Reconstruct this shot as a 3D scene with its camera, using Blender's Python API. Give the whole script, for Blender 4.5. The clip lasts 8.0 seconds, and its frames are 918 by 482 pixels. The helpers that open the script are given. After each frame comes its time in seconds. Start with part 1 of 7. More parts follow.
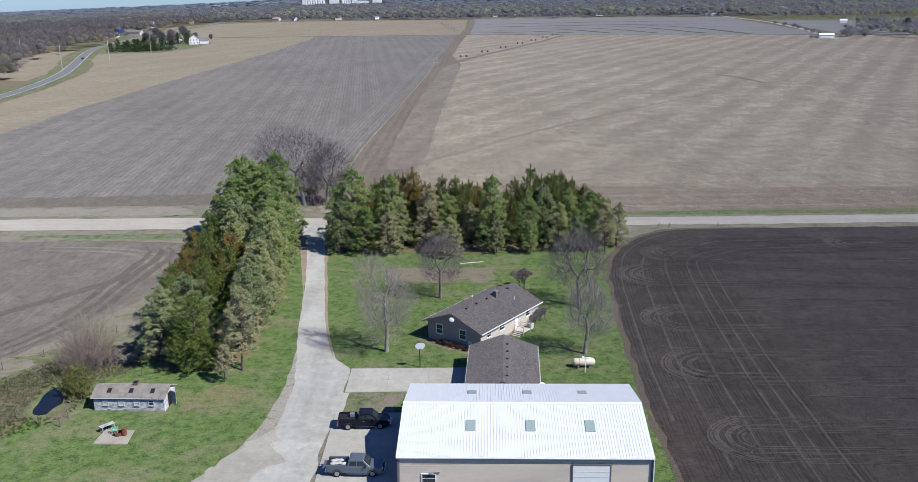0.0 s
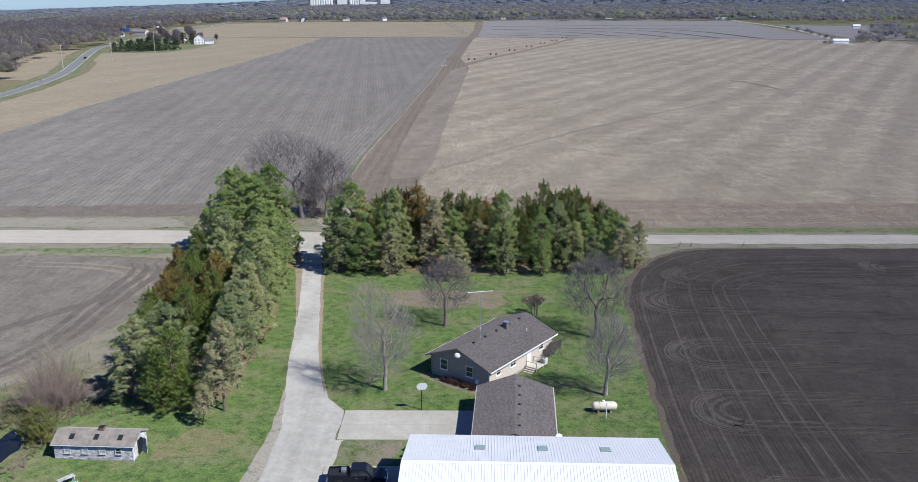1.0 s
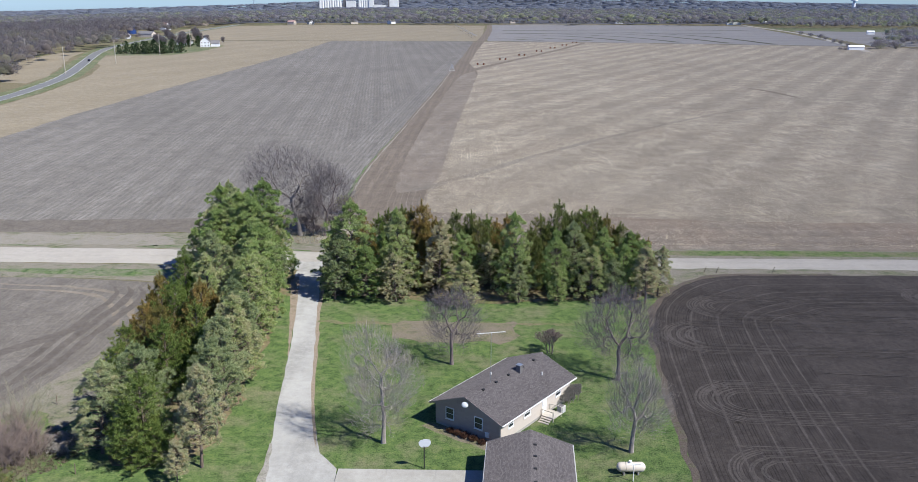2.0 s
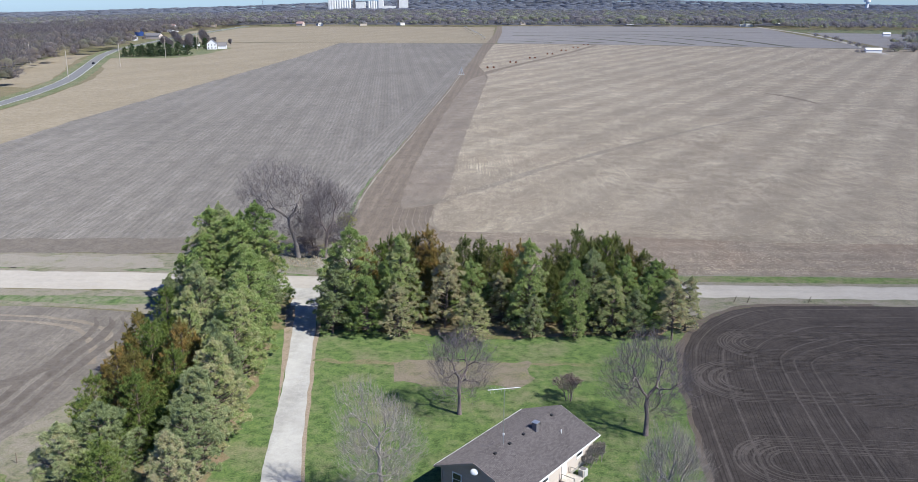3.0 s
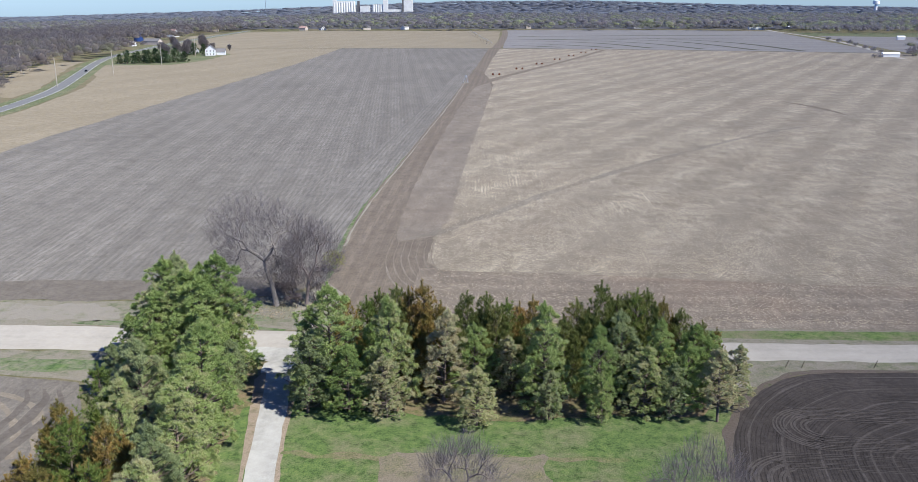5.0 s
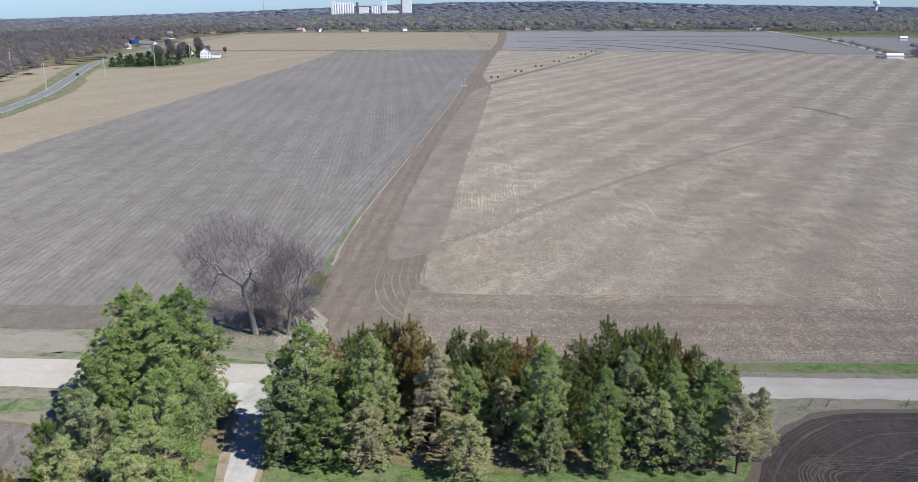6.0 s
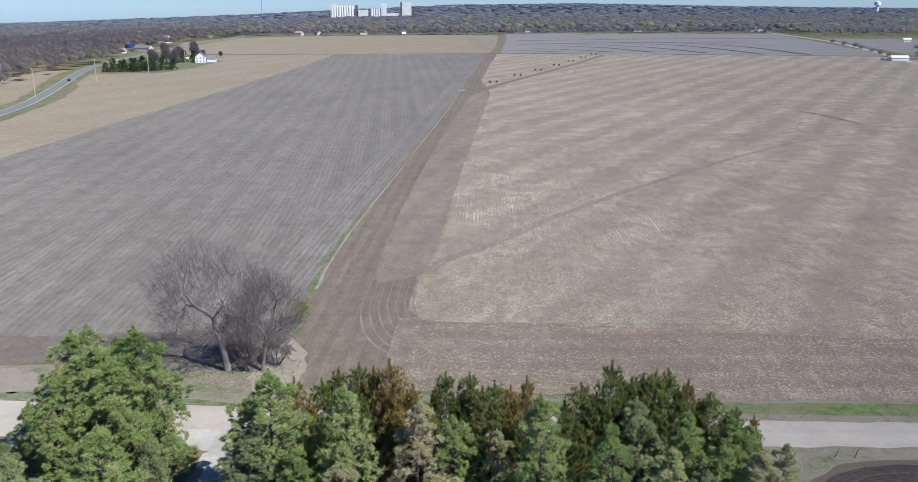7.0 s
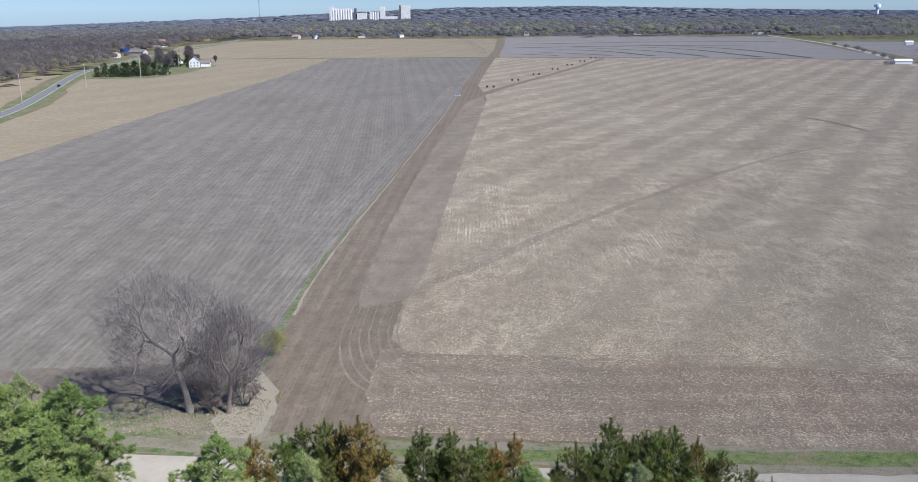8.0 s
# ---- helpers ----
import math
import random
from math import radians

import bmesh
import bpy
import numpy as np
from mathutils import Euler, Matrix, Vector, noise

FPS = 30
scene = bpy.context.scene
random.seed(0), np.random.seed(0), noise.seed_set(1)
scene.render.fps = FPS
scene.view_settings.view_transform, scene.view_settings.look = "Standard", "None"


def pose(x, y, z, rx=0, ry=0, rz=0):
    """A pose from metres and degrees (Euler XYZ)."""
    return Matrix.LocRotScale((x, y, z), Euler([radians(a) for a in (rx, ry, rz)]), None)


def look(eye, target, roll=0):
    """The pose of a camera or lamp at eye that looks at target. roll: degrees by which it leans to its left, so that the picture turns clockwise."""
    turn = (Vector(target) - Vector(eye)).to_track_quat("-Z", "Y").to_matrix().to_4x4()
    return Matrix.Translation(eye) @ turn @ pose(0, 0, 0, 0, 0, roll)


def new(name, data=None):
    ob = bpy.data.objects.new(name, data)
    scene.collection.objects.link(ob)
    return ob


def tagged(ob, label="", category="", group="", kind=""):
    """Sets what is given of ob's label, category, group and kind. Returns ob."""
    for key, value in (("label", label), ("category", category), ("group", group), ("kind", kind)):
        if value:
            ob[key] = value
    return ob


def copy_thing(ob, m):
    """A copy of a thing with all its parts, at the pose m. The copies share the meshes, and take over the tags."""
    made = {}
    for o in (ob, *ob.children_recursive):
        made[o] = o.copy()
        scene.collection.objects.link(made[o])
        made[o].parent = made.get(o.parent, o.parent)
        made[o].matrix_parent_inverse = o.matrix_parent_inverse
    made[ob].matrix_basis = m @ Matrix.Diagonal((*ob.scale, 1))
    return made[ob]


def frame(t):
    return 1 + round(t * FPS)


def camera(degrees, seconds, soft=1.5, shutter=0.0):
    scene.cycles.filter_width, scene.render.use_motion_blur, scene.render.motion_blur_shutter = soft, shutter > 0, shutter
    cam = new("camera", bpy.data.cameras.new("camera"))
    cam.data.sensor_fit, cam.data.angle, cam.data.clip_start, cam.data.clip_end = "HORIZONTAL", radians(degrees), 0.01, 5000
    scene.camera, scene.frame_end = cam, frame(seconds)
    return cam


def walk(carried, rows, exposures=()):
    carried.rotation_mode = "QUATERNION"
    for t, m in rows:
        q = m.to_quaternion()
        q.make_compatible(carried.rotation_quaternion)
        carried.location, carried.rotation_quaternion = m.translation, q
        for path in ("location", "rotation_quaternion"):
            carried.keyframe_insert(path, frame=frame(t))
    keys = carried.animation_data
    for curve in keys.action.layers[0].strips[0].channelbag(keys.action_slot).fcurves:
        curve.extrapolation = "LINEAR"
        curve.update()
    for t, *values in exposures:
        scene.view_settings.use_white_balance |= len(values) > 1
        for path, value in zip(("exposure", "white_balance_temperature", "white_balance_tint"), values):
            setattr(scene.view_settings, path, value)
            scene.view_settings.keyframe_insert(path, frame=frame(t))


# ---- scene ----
cam = camera(55.0, 8.0, soft=0.65)
PATH = [
    (0, (0.368, -1.26, 48.549), (0.354, 0.664, 48.003), -0.7),
    (0.5, (0.178, 4.953, 48.579), (0.159, 6.877, 48.035), -0.4),
    (1, (0.064, 11.244, 48.333), (0.037, 13.169, 47.791), -0.2),
    (1.5, (-0.136, 17.465, 48.353), (-0.17, 19.391, 47.816), -0.0),
    (3, (-0.597, 36.792, 49.5), (-0.661, 38.719, 48.966), 0.1),
    (3.5, (-0.737, 43.031, 49.721), (-0.807, 44.958, 49.19), 0.1),
    (4, (-0.748, 48.964, 49.838), (-0.823, 50.892, 49.309), 0.1),
    (4.5, (-0.828, 54.903, 50.144), (-0.904, 56.831, 49.616), 0.0),
    (6, (-0.169, 72.101, 50.989), (-0.245, 74.03, 50.463), -0.2),
    (6.5, (0.306, 78.01, 51.253), (0.231, 79.939, 50.731), -0.3),
    (7, (0.99, 84.055, 51.514), (0.912, 85.984, 50.993), -0.4),
    (7.5, (1.703, 89.992, 51.749), (1.625, 91.922, 51.231), -0.4),
    (8, (2.653, 95.828, 51.963), (2.575, 97.758, 51.448), -0.5),
]
walk(cam, [(t, look(eye, target, roll)) for t, eye, target, roll in PATH],
     [(0.0, 0.12, 6150, 7), (1.5, 0.24, 6150, 7), (3.5, 0.4, 6150, 7), (8.0, 0.25, 6150, 7)])


# ---- light ----
SUN_DIR = Vector((0.845 * math.cos(radians(46)), -0.535 * math.cos(radians(46)), math.sin(radians(46))))
sun = new("sun", bpy.data.lights.new("sun", "SUN"))
sun.data.energy, sun.data.angle, sun.data.color = 5.0, radians(0.53), (1.0, 0.94, 0.85)
sun.matrix_world = look(SUN_DIR * 300, (0, 0, 0))
world = bpy.data.worlds.new("sky")
scene.world = world
world.use_nodes = True
wn = world.node_tree.nodes
sky = wn.new("ShaderNodeTexSky")
sky.sky_type, sky.sun_disc = "NISHITA", False
sky.sun_elevation, sky.sun_rotation = radians(46), radians(122)
sky.altitude, sky.air_density, sky.dust_density, sky.ozone_density = 300, 1.0, 0.0, 4.0
tint = wn.new("ShaderNodeMix")
tint.data_type, tint.blend_type = "RGBA", "MULTIPLY"
tint.inputs[0].default_value, tint.inputs[7].default_value = 1.0, (0.49, 0.69, 1.16, 1)
world.node_tree.links.new(sky.outputs[0], tint.inputs[6])
world.node_tree.links.new(tint.outputs[2], wn["Background"].inputs[0])
wn["Background"].inputs[1].default_value = 0.09


# ---- materials ----
class Nodes:
    """A node material under construction."""

    def __init__(self, name, rough=0.9, metal=0.0, spec=0.3):
        self.mat = bpy.data.materials.new(name)
        self.mat.use_nodes = True
        self.tree = self.mat.node_tree
        self.bsdf = self.tree.nodes["Principled BSDF"]
        self.bsdf.inputs["Roughness"].default_value = rough
        self.bsdf.inputs["Metallic"].default_value = metal
        self.bsdf.inputs["Specular IOR Level"].default_value = spec
        self.bsdf.inputs["Diffuse Roughness"].default_value = 1.0 if rough > 0.89 else 0.0
        self.coord = self.add("ShaderNodeTexCoord")

    def add(self, kind):
        return self.tree.nodes.new(kind)

    def put(self, socket, value):
        if hasattr(value, "is_linked"):
            self.tree.links.new(value, socket)
        else:
            socket.default_value = value

    def where(self, scale=(1, 1, 1), turn=0.0, space="Object", shift=(0, 0, 0)):
        m = self.add("ShaderNodeMapping")
        self.put(m.inputs["Vector"], self.coord.outputs[space])
        m.inputs["Scale"].default_value = scale
        m.inputs["Location"].default_value = shift
        m.inputs["Rotation"].default_value = (0, 0, radians(turn))
        return m.outputs[0]

    def noise(self, scale, detail=4.0, rough=0.6, vec=None, warp=0.0):
        n = self.add("ShaderNodeTexNoise")
        n.inputs["Scale"].default_value, n.inputs["Detail"].default_value = scale, detail
        n.inputs["Roughness"].default_value, n.inputs["Distortion"].default_value = rough, warp
        self.put(n.inputs["Vector"], vec if vec is not None else self.coord.outputs["Object"])
        return n.outputs[0]

    def wave(self, scale, warp=1.0, vec=None, detail=2.0, axis="X", dscale=1.0):
        n = self.add("ShaderNodeTexWave")
        n.bands_direction = axis
        n.inputs["Scale"].default_value, n.inputs["Distortion"].default_value = scale, warp
        n.inputs["Detail"].default_value, n.inputs["Detail Scale"].default_value = detail, dscale
        self.put(n.inputs["Vector"], vec if vec is not None else self.coord.outputs["Object"])
        return n.outputs["Fac"]

    def ramp(self, fac, *stops):
        r = self.add("ShaderNodeValToRGB")
        r.color_ramp.elements[0].position, r.color_ramp.elements[1].position = stops[0][0], stops[-1][0]
        for p, _ in stops[1:-1]:
            r.color_ramp.elements.new(p)
        for e, (_, c) in zip(r.color_ramp.elements, stops):
            e.color = (*c, 1) if len(c) == 3 else (c[0], c[0], c[0], 1)
        self.put(r.inputs[0], fac)
        return r.outputs[0]

    def mix(self, fac, a, b, how="MIX"):
        m = self.add("ShaderNodeMix")
        m.data_type, m.blend_type = "RGBA", how
        for i, v in ((0, fac), (6, a), (7, b)):
            self.put(m.inputs[i], (*v, 1) if isinstance(v, tuple) and len(v) == 3 else v)
        return m.outputs[2]

    def calc(self, op, a, b=0.0):
        m = self.add("ShaderNodeMath")
        m.operation = op
        self.put(m.inputs[0], a)
        self.put(m.inputs[1], b)
        return m.outputs[0]

    def bump(self, height, strength=0.5, distance=0.05):
        b = self.add("ShaderNodeBump")
        b.inputs["Strength"].default_value, b.inputs["Distance"].default_value = strength, distance
        self.put(b.inputs["Height"], height)
        self.put(self.bsdf.inputs["Normal"], b.outputs[0])

    def done(self, colour, rough=None):
        self.put(self.bsdf.inputs["Base Color"], (*colour, 1) if isinstance(colour, tuple) else colour)
        if rough is not None:
            self.put(self.bsdf.inputs["Roughness"], rough)
        return self.mat

    def random(self):
        return self.add("ShaderNodeObjectInfo").outputs["Random"]

    def island(self):
        return self.add("ShaderNodeNewGeometry").outputs["Random Per Island"]


def plain(name, colour, rough=0.6, metal=0.0, spread=0.18, scale=3.0, bump=0.0, fine=40.0):
    """A surface of one paint or stuff, with stains and grain."""
    n = Nodes(name, rough, metal)
    vec = n.add("ShaderNodeVectorMath")
    vec.operation = "ADD"
    n.put(vec.inputs[0], n.coord.outputs["Object"])
    n.put(vec.inputs[1], n.calc("MULTIPLY", n.random(), 61.0))
    big, small = n.noise(scale, 5, 0.6, vec.outputs[0]), n.noise(fine, 3, 0.6, vec.outputs[0])
    both = n.calc("ADD", n.calc("MULTIPLY", big, 0.65), n.calc("MULTIPLY", small, 0.35))
    lo, hi = tuple(c * (1 - spread) for c in colour), tuple(min(1, c * (1 + spread)) for c in colour)
    if bump:
        n.bump(small, bump, 0.02)
    return n.done(n.ramp(both, (0.3, lo), (0.7, hi)))


def soil(name, dark, light, heading=90.0, pitch=0.76, warp=1.5, rows=0.35, litter=(0.5, 0.45, 0.36), amount=0.0, band=0.0, band_heading=90.0, band_width=20.0, grit=0.45, comb=0.3):
    """Worked field: clods, drifting tone, rows at a true spacing along a heading, broad bands, and pale crop litter."""
    n = Nodes(name, 0.95, 0, 0.15)
    tone, mid, clod = n.noise(0.012, 6, 0.65), n.noise(0.16, 6, 0.75), n.noise(1.5, 6, 0.85)
    f = n.calc("ADD", n.calc("MULTIPLY", tone, 0.9 - grit - 0.25), n.calc("ADD", n.calc("MULTIPLY", mid, 0.35), n.calc("MULTIPLY", clod, grit)))
    col = n.ramp(f, (0.4, dark), (0.6, light))
    pit = n.noise(0.8, 3, 0.75)
    col = n.mix(n.calc("MULTIPLY", n.ramp(pit, (0.52, (0.0,)), (0.66, (1.0,))), 0.4), col, tuple(c * 0.7 for c in dark))
    row = n.wave(2 * math.pi / pitch / 20, warp, n.where((1, 1, 1), 90 - heading), 3, "X", 0.12)
    streak = n.noise(1.0, 4, 0.75, n.where((2.0, 0.05, 1), 90 - heading))
    fade = n.noise(0.05, 4, 0.7, n.where((1, 0.25, 1), 90 - heading))
    lines = n.calc("ADD", n.calc("MULTIPLY", n.ramp(row, (0.3, (0.0,)), (0.85, (1.0,))), comb), n.calc("MULTIPLY", n.ramp(streak, (0.46, (0.0,)), (0.62, (1.0,))), 1.0 - comb))
    col = n.mix(n.calc("MULTIPLY", n.calc("MULTIPLY", lines, n.ramp(fade, (0.35, (0.2,)), (0.62, (1.0,)))), rows), col, litter if amount else light)
    keep = 1.0
    if band:
        w = n.wave(2 * math.pi / band_width / 20, 3.0, n.where((1, 1, 1), 90 - band_heading), 3, "X", 0.02)
        drift = n.noise(0.03, 4, 0.6, n.where((1, 0.3, 1), 90 - band_heading))
        keep = n.calc("ADD", n.calc("MULTIPLY", n.ramp(w, (0.15, (0.0,)), (0.75, (1.0,))), 0.55), n.calc("MULTIPLY", n.ramp(drift, (0.35, (0.0,)), (0.65, (1.0,))), 0.45))
        col = n.mix(n.calc("MULTIPLY", n.calc("SUBTRACT", 1.0, keep), band), col, dark)
    if amount:
        speck = n.noise(2.2, 3, 0.8, n.where((1.5, 0.8, 1), 90 - heading))
        m = n.calc("MULTIPLY", n.ramp(speck, (0.52, (0.0,)), (0.58, (1.0,))), n.ramp(mid, (0.35, (0.35,)), (0.62, (1.0,))))
        if band:
            m = n.calc("MULTIPLY", m, n.calc("ADD", n.calc("MULTIPLY", keep, 0.75), 0.25))
        col = n.mix(n.calc("MULTIPLY", m, amount), col, litter)
    lump = n.noise(0.5, 4, 0.8, n.where((1, 0.5, 1), 90 - heading))
    col = n.mix(n.calc("MULTIPLY", n.ramp(lump, (0.38, (1.0,)), (0.52, (0.0,))), 0.3), col, tuple(c * 0.7 for c in dark))
    n.bump(n.calc("ADD", clod, n.calc("MULTIPLY", row, 0.4)) if comb else clod, 0.8, 0.14)
    return n.done(col)


def stubble(name, dark, light, litter, rows=91.0, pitch=0.76, bands=62.0, width=19.0, amount=0.9, tick=0.8, red=0.25):
    """Harvested rows: pale stalks strewn along them in short dashes, thick and thin by sweeping swaths."""
    n = Nodes(name, 0.95, 0, 0.15)
    tone, mid, clod = n.noise(0.011, 5, 0.65), n.noise(0.14, 5, 0.7), n.noise(1.6, 5, 0.85)
    f = n.calc("ADD", n.calc("MULTIPLY", tone, 0.3), n.calc("ADD", n.calc("MULTIPLY", mid, 0.3), n.calc("MULTIPLY", clod, 0.4)))
    col = n.ramp(f, (0.4, dark), (0.6, light))
    rust = n.ramp(n.noise(0.025, 4, 0.6), (0.48, (0.0,)), (0.62, (1.0,)))
    col = n.mix(n.calc("MULTIPLY", rust, red), col, (light[0] * 0.98, light[1] * 0.82, light[2] * 0.74))
    w = n.wave(2 * math.pi / width / 20, 1.6, n.where((1, 1, 1), 90 - bands), 3, "X", 0.02)
    drift = n.noise(0.04, 4, 0.65, n.where((1, 0.3, 1), 90 - bands))
    keep = n.calc("ADD", n.calc("MULTIPLY", n.ramp(w, (0.2, (0.0,)), (0.8, (1.0,))), 0.5), n.calc("MULTIPLY", n.ramp(drift, (0.36, (0.0,)), (0.64, (1.0,))), 0.5))
    col = n.mix(n.calc("MULTIPLY", n.calc("SUBTRACT", 1.0, keep), 0.38), col, dark)
    row = n.wave(2 * math.pi / pitch / 20, 0.8, n.where((1, 1, 1), 90 - rows), 2, "X", 0.3)
    dash = n.noise(1.0, 3, 0.7, n.where((0.9, 0.16, 1), 90 - rows))
    patch = n.noise(0.07, 4, 0.65)
    comb = n.calc("MULTIPLY", n.ramp(row, (0.35, (0.0,)), (0.75, (1.0,))), n.ramp(dash, (0.46, (0.0,)), (0.56, (1.0,))))
    comb = n.calc("MULTIPLY", comb, n.ramp(patch, (0.48, (0.1,)), (0.6, (1.0,))))
    xyz = n.add("ShaderNodeSeparateXYZ")
    n.put(xyz.inputs[0], n.coord.outputs["Object"])
    comb = n.calc("MULTIPLY", comb, n.ramp(n.calc("DIVIDE", xyz.outputs[1], 1000.0), (0.245, (0.0,)), (0.29, (1.0,))))
    speck = n.ramp(n.noise(2.5, 3, 0.8, n.where((1.0, 0.7, 1), 90 - rows)), (0.54, (0.0,)), (0.575, (1.0,)))
    speck = n.calc("MULTIPLY", speck, n.ramp(mid, (0.36, (0.5,)), (0.62, (1.0,))))
    clump = n.noise(0.42, 4, 0.8, n.where((1.0, 0.45, 1), 90 - rows))
    speck = n.calc("MULTIPLY", speck, n.ramp(clump, (0.4, (0.55,)), (0.6, (1.0,))))
    col = n.mix(n.calc("MULTIPLY", n.ramp(clump, (0.36, (1.0,)), (0.5, (0.0,))), 0.3), col, tuple(c * 0.72 for c in dark))
    heap = n.calc("MULTIPLY", n.ramp(clump, (0.54, (0.0,)), (0.62, (1.0,))), 0.25)
    speck = n.calc("MAXIMUM", speck, heap)
    m = n.calc("MAXIMUM", n.calc("MULTIPLY", comb, tick), n.calc("MULTIPLY", speck, 0.85))
    m = n.calc("MULTIPLY", m, n.calc("ADD", n.calc("MULTIPLY", keep, 0.85), 0.15))
    col = n.mix(n.calc("MULTIPLY", m, amount), col, litter)
    n.bump(clod, 0.9, 0.14)
    return n.done(col)


def turf(name, green, tan, dry=0.5, scale=0.18):
    """Grass: tussocks in several greens, dry thatch in patches, blades in the bump."""
    n = Nodes(name, 0.95, 0, 0.15)
    a, b, c, d = n.noise(scale, 6, 0.7), n.noise(0.75, 5, 0.75), n.noise(4.5, 4, 0.8), n.noise(0.09, 4, 0.6)
    dark, lush = tuple(x * 0.38 for x in green), (green[0] * 1.7, green[1] * 1.42, green[2] * 1.35)
    g = n.ramp(n.calc("ADD", n.calc("MULTIPLY", b, 0.5), n.calc("MULTIPLY", c, 0.5)), (0.39, dark), (0.5, green), (0.6, lush))
    f = n.calc("ADD", n.calc("MULTIPLY", a, 0.5), n.calc("ADD", n.calc("MULTIPLY", b, 0.25), n.calc("MULTIPLY", d, 0.25)))
    col = n.mix(n.ramp(f, (dry - 0.05, (0.0,)), (dry + 0.12, (1.0,))), g, n.ramp(c, (0.36, tuple(x * 0.6 for x in tan)), (0.62, tan)))
    n.bump(c, 0.9, 0.12)
    return n.done(col)


def stones(name, dark, light, tracks=None):
    """Crushed-rock surface with wheel-worn tone."""
    n = Nodes(name, 0.92, 0, 0.2)
    a, b, c = n.noise(0.13, 6, 0.7), n.noise(0.9, 6, 0.8), n.noise(7, 4, 0.8)
    f = n.calc("ADD", n.calc("MULTIPLY", a, 0.4), n.calc("ADD", n.calc("MULTIPLY", b, 0.35), n.calc("MULTIPLY", c, 0.25)))
    col = n.ramp(f, (0.38, dark), (0.5, tuple((x + y) / 2 for x, y in zip(dark, light))), (0.6, light))
    if tracks:
        w = n.noise(1.0, 3, 0.5, n.where(tracks))
        col = n.mix(n.calc("MULTIPLY", n.ramp(w, (0.42, (0.0,)), (0.6, (1.0,))), 0.35), col, light)
    n.bump(c, 0.5, 0.03)
    return n.done(col)


def shingle(name, colour):
    """Asphalt shingles in courses, each tab its own shade."""
    n = Nodes(name, 0.9, 0, 0.2)
    br = n.add("ShaderNodeTexBrick")
    br.inputs["Scale"].default_value = 1.0
    br.inputs["Brick Width"].default_value, br.inputs["Row Height"].default_value = 0.32, 0.145
    br.inputs["Mortar Size"].default_value = 0.008
    for key, k in (("Color1", 0.7), ("Color2", 1.35), ("Mortar", 0.4)):
        br.inputs[key].default_value = (*(c * k for c in colour), 1)
    n.put(br.inputs["Vector"], n.coord.outputs["UV"])
    st = n.noise(0.5, 5, 0.65)
    col = n.mix(n.calc("MULTIPLY", n.ramp(st, (0.35, (0.0,)), (0.7, (1.0,))), 0.45), br.outputs[0], tuple(c * 1.3 for c in colour))
    grit = n.noise(30, 2)
    col = n.mix(n.calc("MULTIPLY", grit, 0.35), col, tuple(c * 0.6 for c in colour))
    n.bump(br.outputs["Fac"], -0.4, 0.02)
    return n.done(col)


def foliage(name, shades, gloss=0.7, by_tree=0.4, clumps=0.6):
    """Needles: shade by blade, by clump and by tree, a little light let through."""
    n = Nodes(name, gloss, 0, 0.15)
    blade, clump = n.island(), n.noise(clumps, 3, 0.65)
    f = n.calc("ADD", n.calc("MULTIPLY", blade, 0.22), n.calc("ADD", n.calc("MULTIPLY", clump, 0.95), n.calc("MULTIPLY", n.random(), by_tree)))
    col = n.ramp(f, (0.42, shades[0]), (0.68, shades[1]), (0.9, shades[2]), (1.04, shades[3]))
    mat = n.done(col)
    tr = n.add("ShaderNodeBsdfTranslucent")
    n.put(tr.inputs[0], col)
    ms = n.add("ShaderNodeMixShader")
    ms.inputs[0].default_value = 0.22
    n.put(ms.inputs[1], n.bsdf.outputs[0])
    n.put(ms.inputs[2], tr.outputs[0])
    n.put(n.tree.nodes["Material Output"].inputs[0], ms.outputs[0])
    return mat


M_LAWN = turf("lawn", (0.092, 0.143, 0.046), (0.218, 0.21, 0.122), 0.53)
M_THIN = turf("thin_lawn", (0.115, 0.155, 0.052), (0.225, 0.19, 0.12), 0.46, 0.4)
M_WEED = turf("verge", (0.1, 0.122, 0.055), (0.245, 0.222, 0.18), 0.41, 0.3)
M_VERGE = turf("green_verge", (0.095, 0.145, 0.047), (0.21, 0.19, 0.12), 0.48, 0.3)
M_LAND = turf("far_land", (0.1, 0.11, 0.05), (0.2, 0.165, 0.11), 0.45, 0.01)
M_DUFF = turf("needle_litter", (0.11, 0.125, 0.048), (0.25, 0.185, 0.12), 0.45, 0.5)
M_DEAD = turf("dead_grass", (0.19, 0.178, 0.13), (0.31, 0.282, 0.232), 0.33, 0.4)
M_GRAVEL = stones("gravel", (0.235, 0.227, 0.21), (0.43, 0.418, 0.388), (0.45, 0.03, 1))
M_SPILL = turf("gravel_spill", (0.13, 0.15, 0.065), (0.35, 0.325, 0.285), 0.38, 0.7)
# canopy shade is in both floor colours; the far one also holds haze
M_FLOOR = plain("shaded_woodland_floor", (0.078, 0.077, 0.086), 0.95, 0, 0.3, 0.02, 0, 0.3)
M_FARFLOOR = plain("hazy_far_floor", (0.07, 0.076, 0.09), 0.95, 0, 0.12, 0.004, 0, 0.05)
